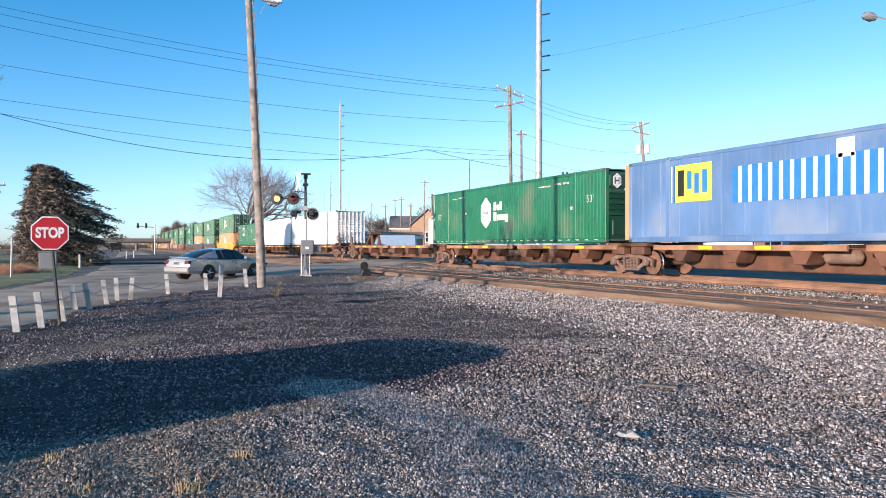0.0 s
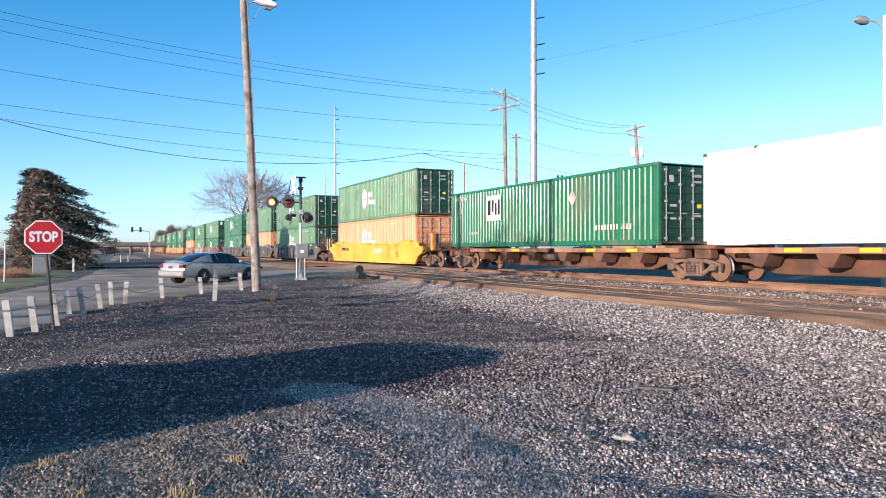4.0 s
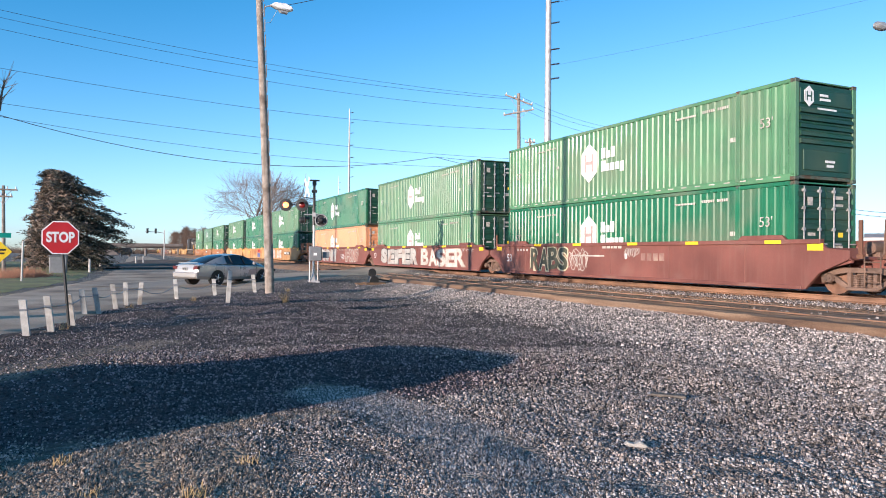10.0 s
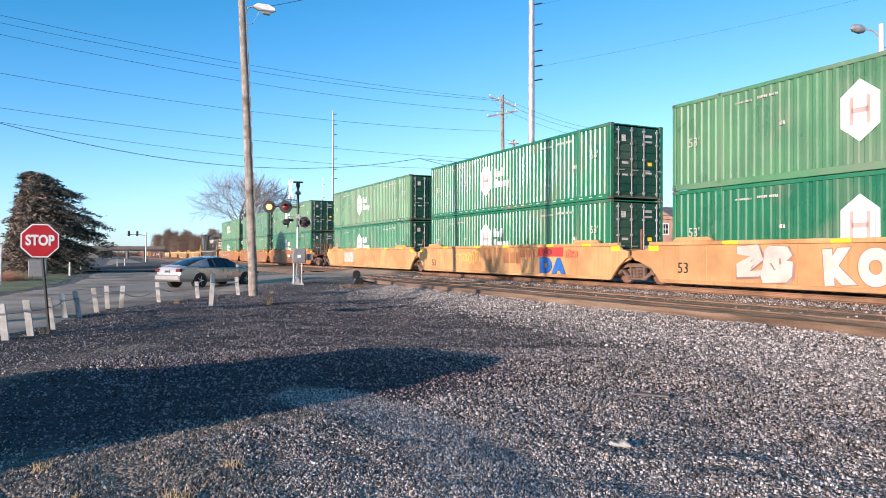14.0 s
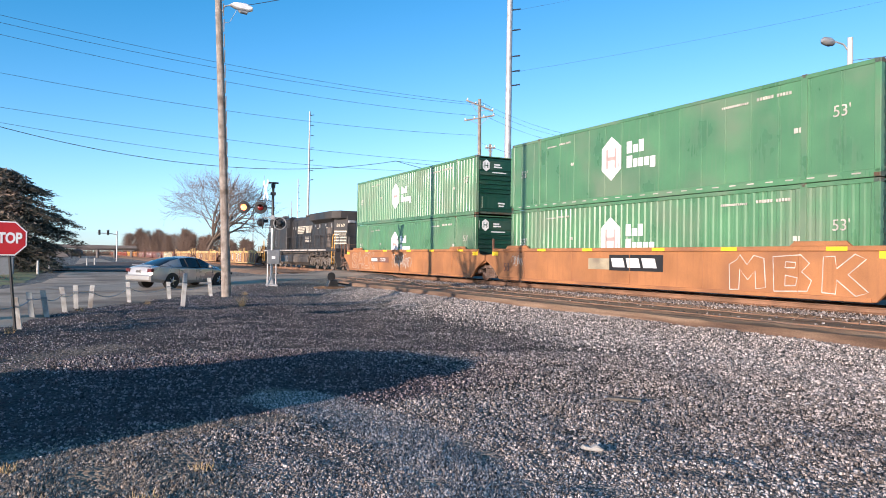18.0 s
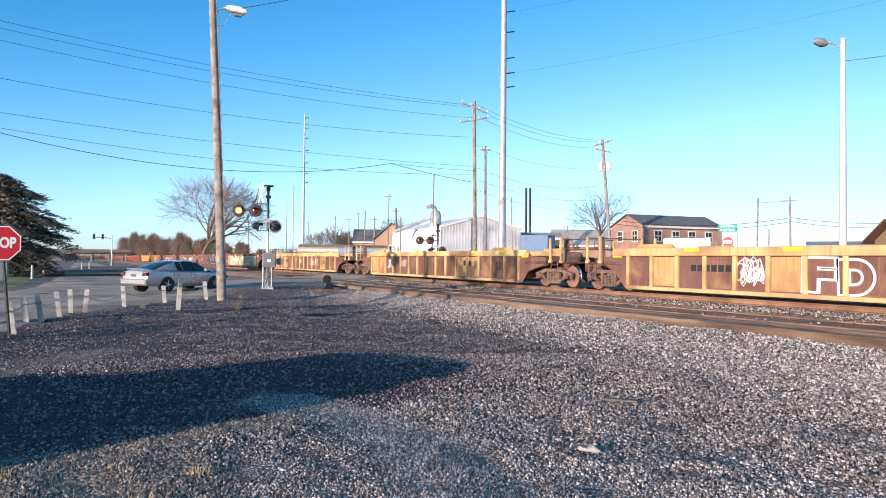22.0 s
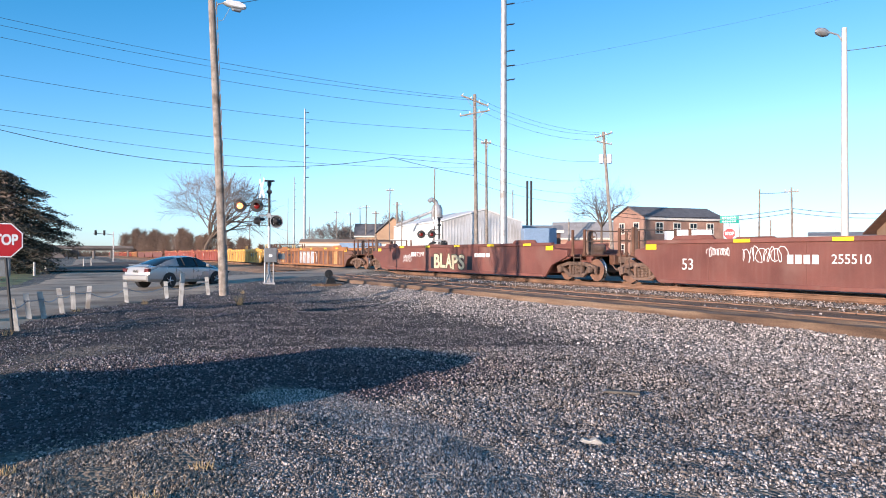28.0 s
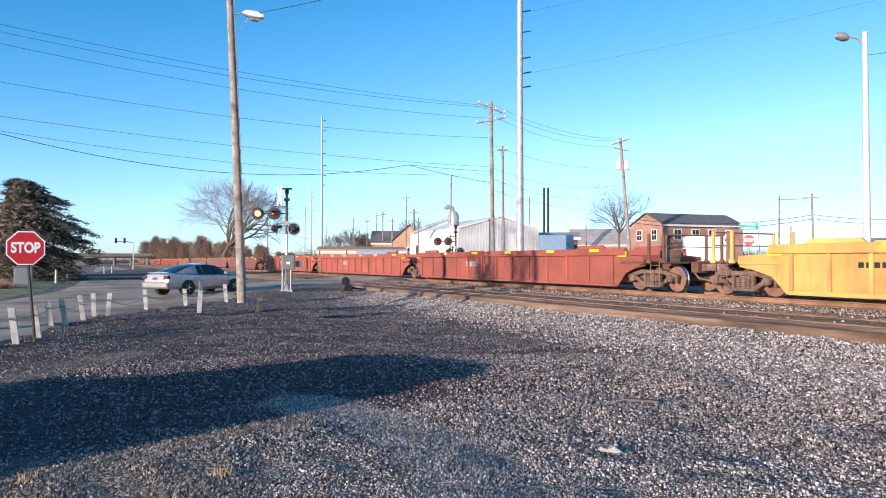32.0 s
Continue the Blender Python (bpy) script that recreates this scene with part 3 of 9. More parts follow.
def bed(name, x0, x1, y0, y1, z, material, shoulder=0.0, seed=0):
    """A strip of ballast, a little uneven."""
    v, f = [], []
    ys = [y0 + (y1 - y0) * i / 400 for i in range(401)] if y1 - y0 < 200 else [y0 + (y1 - y0) * (i / 200) ** 2 for i in range(201)]
    n = 10
    for y in ys:
        for j in range(n + 1):
            x = x0 + (x1 - x0) * j / n
            h = z + 0.025 * noise.noise((x * 2, y * 2, seed)) + 0.015 * noise.noise((x * 7, y * 7, seed))
            if shoulder and j in (0, n):
                h -= shoulder
            v.append((x, y, h))
    for i in range(len(ys) - 1):
        for j in range(n):
            a = i * (n + 1) + j
            f.append((a, a + 1, a + n + 2, a + n + 1))
    me = bpy.data.meshes.new(name)
    me.from_pydata(v, [], f)
    me.materials.append(material)
    me.shade_smooth()
    return me


single("track_bed", bed("track_bed", 13.05, 15.75, -40, 41, SIDE_Z - 0.03, M["siding_dirt"], 0.19, 1), "smooth rust-brown dirt packed between the siding rails", "ballast", kind="structure")
single("track_bed", bed("track_bed", 15.7, 21.0, -40, 41, RAIL_Z - 0.19, M["ballast"], 0.2, 5), "pale crushed-stone bed of the main track", "ballast", kind="structure")
single("track_bed", bed("track_bed", 12.5, 21.0, 52, 700, RAIL_Z - 0.19, M["rust_bed"], 0.3, 7), "brown stone bed of the tracks beyond the crossing", "ballast", kind="structure")

# joint bars bolted to the siding's rails
jb = G()
jb.prism([(-0.06, -0.13), (-0.02, -0.13), (-0.018, -0.03), (-0.05, -0.03)], "y", -0.46, 0.46, 0, 0.01)
for i in range(4):
    jb.tube((-0.09, -0.34 + i * 0.227, -0.08), (0.02, -0.34 + i * 0.227, -0.08), 0.02, n=6)
jbm = jb.mesh("joint_bar", M["truck"])
for yy in (10.1, 22.0, 33.0):
    for sx in (-1, 1):
        part("joint_bar", jbm, siding, at=(sx * GAUGE, yy, 0.03))
# low dirt ridge banked against the near rail
single("dirt_bank", bed("dirt_bank", 12.6, 13.45, -40, 36, SIDE_Z - 0.06, M["siding_dirt"], 0.2, 11), "rust-brown dirt banked against the siding rail", "dirt", kind="structure")

# ---- the train ----
M["bay_brown"] = mat("well_car_faded_brown_bay", (0.145, 0.066, 0.048), 0.75, var=0.3, scale=1.4, dirt=(0.36, 0.21, 0.10), dirty=0.16, streak=0.5)
M["bay_tan"] = mat("well_car_tan_bay", (0.52, 0.30, 0.12), 0.7, var=0.2, scale=1.4, dirt=(0.24, 0.11, 0.06), dirty=0.35, streak=0.6)
# bays coloured darker than the ribs, in place of the shading between them
M["bay_yellow_shade"] = mat("well_car_shaded_yellow_bay", (0.54, 0.33, 0.09), 0.65, var=0.22, scale=1.0, dirt=(0.30, 0.16, 0.07), dirty=0.3, streak=0.6)
M["yellow_pale"] = mat("well_car_pale_yellow", (0.66, 0.40, 0.10), 0.6, var=0.18, scale=0.9, dirt=(0.36, 0.19, 0.08), dirty=0.35, streak=0.5)
NEAR = -1.0   # the side of each car that faces the street


def truck_meshes():
    g = G()
    g.prism([(-1.18, 0.60), (-0.95, 0.66), (-0.5, 0.77), (0.5, 0.77), (0.95, 0.66), (1.18, 0.60), (1.18, 0.50), (0.9, 0.53), (0.45, 0.64), (-0.45, 0.64), (-0.9, 0.53), (-1.18, 0.50)], "x", -0.07, 0.07, 0, 0.015)
    for s in (-1, 1):
        g.prism([(s * 0.98, 0.54), (s * 0.80, 0.56), (s * 0.30, 0.26), (s * 0.42, 0.18)], "x", -0.055, 0.055, 0, 0.012)
        g.prism([(s * 0.30, 0.25), (s * 0.39, 0.25), (s * 0.41, 0.66), (s * 0.31, 0.66)], "x", -0.06, 0.06, 0, 0.01)
        g.prism([(s * 1.18, 0.52), (s * 1.08, 0.52), (s * 1.07, 0.34), (s * 1.15, 0.34)], "x", -0.05, 0.05, 0, 0.01)
        g.prism([(s * 0.72, 0.52), (s * 0.66, 0.50), (s * 0.67, 0.36), (s * 0.73, 0.36)], "x", -0.05, 0.05, 0, 0.01)
    g.box(-0.09, 0.09, -0.44, 0.44, 0.17, 0.26, 0, 0.02)
    frame_me = g.mesh("side_frame", M["truck"])
    g = G()
    g.lathe([(0.06, 0)] + [(rr, 0.055 * i + dz) for i in range(6) for rr, dz in ((0.082, 0.012), (0.082, 0.036), (0.058, 0.05))], (0, 0, 0.26), "z", 8)
    spring_me = g.mesh("spring", M["truck"])
    g = G()
    g.lathe([(0.10, -0.09), (0.12, -0.085), (0.40, -0.055), (0.425, -0.06)], (0, 0, 0), "x", 22)
    g.lathe([(0.425, -0.06), (0.42, 0.03), (0.455, 0.045), (0.46, 0.07), (0.44, 0.075)], (0, 0, 0), "x", 22, 1, False)
    g.lathe([(0.42, 0.074), (0.40, 0.05), (0.12, 0.085), (0.10, 0.10)], (0, 0, 0), "x", 22)
    wheel_me = g.mesh("wheel", [M["wheel"], M["tread"]], True)
    g = G()
    g.lathe([(0.08, -1.02), (0.085, -0.9), (0.09, 0), (0.085, 0.9), (0.08, 1.02)], (0, 0, 0), "x", 10)
    axle_me = g.mesh("axle", M["truck"], True)
    g = G()
    g.lathe([(0.13, -0.05), (0.14, 0), (0.12, 0.08), (0.05, 0.1)], (0, 0, 0), "x", 10)
    for a in range(3):
        t = 2 * math.pi * a / 3
        g.tube((0.07, 0.06 * math.cos(t), 0.06 * math.sin(t)), (0.115, 0.06 * math.cos(t), 0.06 * math.sin(t)), 0.022, n=6)
    bearing_me = g.mesh("bearing", M["truck"])
    g = G()
    g.prism([(-1.02, 0.62), (-0.6, 0.72), (0.6, 0.72), (1.02, 0.62), (1.02, 0.5), (0.5, 0.42), (-0.5, 0.42), (-1.02, 0.5)], "y", -0.2, 0.2, 0, 0.02)
    bolster_me = g.mesh("bolster", M["truck"])
    return frame_me, spring_me, wheel_me, axle_me, bearing_me, bolster_me


def add_truck(parent, y, base=0.89):
    fm, sm, wm, am, be, bo = once("truck", truck_meshes)
    tk = part("truck", bo, parent, "grimy brown cast steel truck", at=(0, y, 0))
    for s in (-1, 1):
        part("side_frame", fm, tk, at=(s * 1.05, 0, 0))
        for y in (-0.18, 0, 0.18):
            part("spring", sm, tk, at=(s * 1.05, y, 0))
    for w in (-base, base):
        part("axle", am, tk, at=(0, w, 0.46))
        for s in (-1, 1):
            part("wheel", wm, tk, at=(s * 0.75, w, 0.46), turn=(0, 0, 0 if s < 0 else 180))
            part("bearing", be, tk, at=(s * 1.13, w, 0.48), turn=(0, 0, 0 if s > 0 else 180))
    return tk


def coupler(parent, y, sgn):
    def build():
        g = G()
        g.prism([(-0.09, 0), (0.09, 0), (0.1, 0.5), (0.16, 0.62), (0.15, 0.82), (0.05, 0.88), (-0.02, 0.72), (-0.14, 0.8), (-0.17, 0.66), (-0.1, 0.5)], "z", 0.74, 0.98, 0, 0.02)
        g.box(-0.3, 0.3, -0.35, 0.1, 0.68, 1.04, 0, 0.02)
        g.path([(0.25, 0.1, 0.75), (0.28, 0.4, 0.5), (0.2, 0.75, 0.42), (0.1, 0.9, 0.5)], 0.025)
        return g.mesh("coupler", M["truck"])
    part("coupler", once("coupler", build), parent, at=(0, y, 0), turn=(0, 0, 0 if sgn > 0 else 180))


def slab(name, poly, x0, x1, material, c=0.012):
    g = G()
    g.prism(poly, "x", x0, x1, 0, c)
    return g.mesh(name, material)


def brake_wheel_mesh():
    g = G()
    n = 14
    ring = [(0.28 * math.cos(2 * math.pi * i / n), 0, 0.28 * math.sin(2 * math.pi * i / n)) for i in range(n + 1)]
    g.path(ring, 0.018, 5)
    for i in range(0, n, 3):
        g.tube((0, 0.03, 0), ring[i], 0.012, n=4)
    g.tube((0, -0.15, 0), (0, 0.05, 0), 0.04)
    return g.mesh("brake_wheel", M["truck"])


def ladder_mesh(material, h=0.75, w=0.42, rungs=3):
    g = G()
    for s in (-1, 1):
        g.tube((0, s * w / 2, 0), (0, s * w / 2, h), 0.018, n=5)
    for i in range(rungs):
        z = h * (i + 0.5) / rungs
        g.tube((0, -w / 2, z), (0, w / 2, z), 0.014, n=5)
    return g.mesh("ladder", material)


# bays repainted tan, by car
TAN_BAYS = {14: (13, 9, 5, 2), 15: (14, 13, 3, 4), 16: (14, 12, 11, 2), 21: (14, 1)}


def well_unit(style, u0, u1, near_end, far_end, marks=(), label="", seed=1):
    """One well between truck centres u0 and u1. near_end, far_end: True where the unit ends in a coupler with a truck of its own;
    an articulated far end carries the shared truck."""
    cu, half = (u0 + u1) / 2, (u1 - u0) / 2
    body_m, chord_m, kind = {"ribs_yellow": (M["brown"], M["yellow_worn"], "ribs"), "yellow_ribs": (M["bay_yellow_shade"], M["yellow_pale"], "ribs"), "tan": (M["tan"], M["tan"], "plain"), "rusty": (M["rusty"], M["rusty"], "plain"),
                             "red": (M["red"], M["red"], "plain"), "pink": (M["pink"], M["pink"], "ribs"), "sflc": (M["grey"], M["navy"], "ribs"), "yellow": (M["yellow"], M["yellow"], "plain"),
                             "brown_ribs": (M["brown"], M["rusty"], "ribs")}[style]
    car = thing("well_car", label, "well car", group="cars of the train")
    hw = 8.35
    arch = [(-hw - 0.1, 0.15), (hw + 0.1, 0.15), (hw + 0.55, 0.62), (half - 0.25, 0.92), (half - 0.1, 1.0), (half - 0.1, 1.22), (hw + 0.75, 1.28), (hw + 0.5, 1.5), (-hw - 0.5, 1.5), (-hw - 0.75, 1.28), (-half + 0.1, 1.22), (-half + 0.1, 1.0), (-half + 0.25, 0.92), (-hw - 0.55, 0.62)]
    key = (style, round(half, 1))
    depth = 0.06 if kind == "ribs" else 0.11
    for s in (-1, 1):
        x0, x1 = sorted((s * 1.34, s * (1.34 + depth)))
        part("side_panel", once(("wellside", key, s), lambda: slab("side_panel", arch, x0, x1, body_m)), car)
        ch = once(("chord", key), lambda: slab("top_chord", [(-hw - 0.6, 1.4 if kind == "plain" else 1.27), (hw + 0.6, 1.4 if kind == "plain" else 1.27), (hw + 0.6, 1.53), (-hw - 0.6, 1.53)], -0.09, 0.09, chord_m, 0.015))
        part("top_chord", ch, car, at=(s * 1.42, 0, 0))
        bc = once(("bchord", key), lambda: slab("bottom_chord", [(-hw, 0.14), (hw, 0.14), (hw, 0.26), (-hw, 0.26)], -0.08, 0.08, chord_m if style != "sflc" else body_m, 0.015))
        part("bottom_chord", bc, car, at=(s * 1.4, 0, 0))
        if kind == "ribs":
            rw = 0.065 if style == "ribs_yellow" else 0.05
            rm = once(("rib", style), lambda: slab("rib", [(-rw, 0.26), (rw, 0.26), (rw, 1.27), (-rw, 1.27)], -0.05, 0.05, chord_m if style != "sflc" else body_m, 0.012))
            bays = 12 if style in ("sflc", "pink") else 15
            for i in range(bays + 1):
                part("rib", rm, car, at=(s * 1.43, -hw + 0.1 + (2 * hw - 0.2) * i / bays, 0))
            if style in ("ribs_yellow", "brown_ribs"):
                pick = random.Random(seed * 7 + s)
                for i in range(bays):
                    mk = "bay_tan" if i in TAN_BAYS.get(seed, ()) else pick.choice(("bay_brown", "bay_brown", "brown"))
                    bay = once(("bay", mk), lambda: slab("bay_panel", [(-0.47, 0.3), (0.47, 0.3), (0.47, 1.24), (-0.47, 1.24)], -0.006, 0.006, M[mk], 0.004))
                    part("bay_panel", bay, car, at=(s * 1.403, -hw + 0.1 + (2 * hw - 0.2) * (i + 0.5) / bays, 0))
        else:
            sm = once(("seam", style), lambda: slab("seam_bar", [(-0.012, 0.2), (0.012, 0.2), (0.012, 1.4), (-0.012, 1.4)], -0.01, 0.01, body_m, 0.003))
            for i in range(5):
                part("seam_bar", sm, car, at=(s * 1.452, -6.4 + 3.2 * i, 0))
        lip = once(("lip", style), lambda: slab("raised_guide", [(-0.85, 1.53), (0.85, 1.53), (0.7, 1.66), (-0.7, 1.66)], -0.05, 0.05, chord_m, 0.01))
        for e in (-7.0, 7.0):
            part("raised_guide", lip, car, at=(s * 1.43, e, 0))

    def floor():
        g = G()
        for y in (-hw + 0.3, -5.5, -2.8, 0, 2.8, 5.5, hw - 0.3):
            g.box(-1.34, 1.34, y - 0.2, y + 0.2, 0.2, 0.3, 0, 0.02)
        g.prism([(-1.3, -hw + 0.2), (-1.15, -hw + 0.2), (1.3, hw - 0.2), (1.15, hw - 0.2)], "z", 0.22, 0.27)
        return g.mesh("cross_floor", M["sill"])
    part("cross_floor", once("wellfloor", floor), car)

    def bulk():
        g = G()
        g.prism([(0.0, 0.3), (0.12, 0.3), (0.3, 0.8), (0.3, 1.3), (0.0, 1.3)], "x", -1.34, 1.34, 0, 0.02)
        return g.mesh("bulkhead", body_m)

    def deck():
        g = G()
        L = half - hw - 0.1
        g.box(-1.42, 1.42, 0.25, L, 0.96, 1.06, 0, 0.02)
        g.box(-0.45, 0.45, 0.2, L + 0.3, 0.62, 0.98, 0, 0.03)
        for s in (-1, 1):
            g.prism([(0.25, 0.62), (L, 0.9), (L, 1.0), (0.25, 1.25)], "x", s * 1.3 - 0.04, s * 1.3 + 0.04)
        return g.mesh("end_platform", [chord_m if kind != "ribs" or style == "yellow_ribs" else M["sill"]])
    for e, own in ((-1, near_end), (1, far_end)):
        tn = (0, 0, 0 if e > 0 else 180)
        part("bulkhead", once(("bulk", style), bulk), car, at=(0, e * hw, 0), turn=tn)
        part("end_platform", once(("deck", style, round(half, 1)), deck), car, at=(0, e * hw, 0), turn=tn)
        post = once(("stanchion", style), lambda: (lambda g: (g.box(-0.04, 0.04, -0.05, 0.05, 1.05, 2.0, 0, 0.012), g.box(-0.05, 0.05, -0.09, 0.09, 1.0, 1.12, 0, 0.01), g)[-1])(G()).mesh("stanchion", M["sill"] if style not in ("yellow", "yellow_ribs", "ribs_yellow") else chord_m))
        if own:
            add_truck(car, e * half)
            coupler(car, e * (half + 0.95), e)
            sill = once("drawsill", lambda: (lambda g: (g.box(-0.3, 0.3, -0.4, 1.3, 0.66, 1.05, 0, 0.03), g.box(-1.35, 1.35, 0.55, 0.95, 0.98, 1.05, 0, 0.02), g)[-1])(G()).mesh("draft_sill", M["sill"]))
            part("draft_sill", sill, car, at=(0, e * half, 0), turn=tn)
            for s in (-1, 1):
                part("stanchion", post, car, at=(s * 1.36, e * (half + 0.15), 0))
                part("stanchion", post, car, at=(s * 1.36, e * (half + 0.85), 0))
                part("ladder", once(("ladder", style), lambda: ladder_mesh(M["truck"])), car, at=(s * 1.42, e * (half + 0.5), 0.3))
            rl = once("endrail", lambda: (lambda g: (g.tube((-1.36, 0, 1.95), (1.36, 0, 1.95), 0.022), g.tube((-1.36, 0, 1.55), (1.36, 0, 1.55), 0.018), g)[-1])(G()).mesh("handrail", M["truck"]))
            part("handrail", rl, car, at=(0, e * (half + 0.85), 0))
            part("brake_wheel", once("brakewheel", brake_wheel_mesh), car, at=(-0.9, e * (half + 0.75), 1.72), size=(0.8, 1, 0.8))
            stand = once("brakestand", lambda: (lambda g: (g.prism([(-0.14, 1.05), (0.14, 1.05), (0.09, 2.0), (-0.09, 2.0)], "x", -0.08, 0.08, 0, 0.02), g)[-1])(G()).mesh("brake_stand", M["truck"]))
            part("brake_stand", stand, car, at=(-0.9, e * (half + 0.6), 0))
            air = once("airtank", lambda: (lambda g: (g.lathe([(0.05, -0.5), (0.17, -0.42), (0.18, 0), (0.17, 0.42), (0.05, 0.5)], (0, 0, 0), "x", 12), g.box(-0.3, 0.3, -0.2, 0.2, -0.25, -0.12), g)[-1])(G()).mesh("air_tank", M["truck"], True))
            part("air_tank", air, car, at=(0.15, e * (half - 0.35), 1.3))
        elif e > 0:
            add_truck(car, e * half)
            joint = once("artic", lambda: (lambda g: (g.box(-0.4, 0.4, -0.7, 0.7, 0.72, 1.02, 0, 0.04), g.lathe([(0.35, 0.95), (0.4, 1.0), (0.4, 1.15), (0.3, 1.2)], (0, 0, 0), "z", 14), g)[-1])(G()).mesh("articulated_joint", M["truck"]))
            part("articulated_joint", joint, car, at=(0, e * half, 0))
            for s in (-1, 1):
                part("stanchion", post, car, at=(s * 1.2, e * (half - 0.35), 0))
    # safety reflectors and lettering on the near side
    rf = once("reflector", lambda: slab("reflector", [(-0.28, 0), (0.28, 0), (0.28, 0.1), (-0.28, 0.1)], -0.004, 0.004, M["yellow_decal"], 0.001))
    for y in (-7.3, -4.4, -1.2, 2.0, 5.3):
        part("reflector", rf, car, "yellow reflector", at=(-1.516, y + 0.2 * math.sin(seed + y), 1.41))
    pl = once("placard", lambda: slab("placard", [(-0.3, 0), (0.3, 0), (0.3, 0.24), (-0.3, 0.24)], -0.004, 0.004, M["yellow_decal"], 0.001))
    for e in (-1, 1):
        part("placard", pl, car, "yellow placard", at=(-1.456, e * (hw + 0.42), 1.22), size=(1, 0.8, 0.8))
    rolls(car, cu)
    for mk in marks:
        mk(car)
    return car


def wording(word, y, z, size, material=None, x=-1.458, label="white lettering"):
    def f(car):
        me = once(("word", word, size, (material or M["decal"]).name), lambda: text_mesh(word, size, material or M["decal"]))
        part("lettering", me, car, label, at=(x, y, z), turn=(0, 0, -90))
    return f


def bars(y, z, widths, h, material=None, x=-1.458, gap=0.06, slant=0.0, name="lettering_bar"):
    """Unreadable writing or a mark: plain bars, reading away from y towards the near end."""
    def f(car):
        g, p = G(), y
        for w in widths:
            g.prism([(p, z), (p - w, z), (p - w - slant, z + h), (p - slant, z + h)], "x", x - 0.003, x + 0.003)
            p -= w + gap
        part(name, g.mesh(name, material or M["decal"]), car)
    return f


def panel(y0, y1, z0, z1, material, x=-1.4565, name="painted_panel"):
    def f(car):
        g = G()
        g.box(x - 0.0025, x + 0.0025, y0, y1, z0, z1)
        part(name, g.mesh(name, material), car)
    return f


SHAPES = ([(0, 0.05), (0.34, 0), (0.36, 0.3), (0.66, 0), (1.05, 0.04), (0.7, 0.5), (1.0, 0.92), (0.68, 1.0), (0.42, 0.68), (0.36, 0.98), (0.02, 0.94)],
          [(0.1, 0), (0.8, 0.02), (1.0, 0.2), (0.98, 0.5), (0.8, 0.55), (1.0, 0.7), (0.9, 0.98), (0.2, 1.05), (0, 0.85), (0.05, 0.5), (-0.05, 0.2)],
          [(-0.05, 0.02), (0.28, 0), (0.4, 0.45), (0.55, 0.3), (0.7, 0.5), (0.78, 0), (1.1, 0.06), (1.0, 0.98), (0.72, 0.9), (0.5, 0.62), (0.3, 1.08), (0.05, 0.95)],
          [(0, 0), (1.0, 0.05), (1.1, 0.3), (0.45, 0.32), (0.95, 0.6), (0.85, 1.0), (-0.05, 0.95), (0.05, 0.68), (0.5, 0.7), (0.02, 0.4)],
          [(0.05, 0), (0.4, 0.05), (0.38, 0.4), (0.62, 0.42), (0.6, 0.0), (0.98, -0.03), (0.9, 1.02), (0.3, 1.1), (-0.03, 0.8)])


def graffiti(y, z, n, w, h, fill, edge, seed, x=-1.46, label="spray-painted tag"):
    """Fat sprayed shapes side by side, each over a wider one in the edge colour, with thin inner lines; no letters."""
    def f(car):
        r = random.Random(seed)
        g, p = G(), y
        for i in range(n):
            cw, lean = w * r.uniform(0.92, 1.12), r.uniform(-0.12, 0.12)
            o = z - h / 2 + r.uniform(-0.03, 0.03) * h
            raw = [(u + lean * (v - 0.5) + r.uniform(-0.07, 0.07), v + r.uniform(-0.07, 0.07)) for u, v in r.choice(SHAPES)]
            if r.random() < 0.4:
                raw = [(1 - u, v) for u, v in raw][::-1]
            lift = 0.0012 * i
            rim = 0.05 / min(cw, h)

            def put(pts, out, k):
                g.prism([(p - u * cw, min(1.39, max(0.27, o + v * h))) for u, v in pts], "x", x - out, x, k)
            put([(0.5 + (u - 0.5) * (1 + 2 * rim) + 0.03, 0.5 + (v - 0.5) * (1 + 2 * rim) - 0.03) for u, v in raw], 0.002 + lift, 1)
            put(raw, 0.003 + lift, 0)
            for j in range(2):
                u0, v0 = r.uniform(0.3, 0.6), r.uniform(0.3, 0.65)
                du, dv = r.uniform(-0.18, 0.18), r.uniform(0.1, 0.25)
                put([(u0, v0), (u0 + 0.07, v0 + 0.01), (u0 + du + 0.05, v0 + dv), (u0 + du, v0 + dv - 0.01)], 0.0036 + lift, 1)
            p -= cw * 0.97
        part("graffiti", g.mesh("graffiti", [fill, edge]), car, label)
    return f


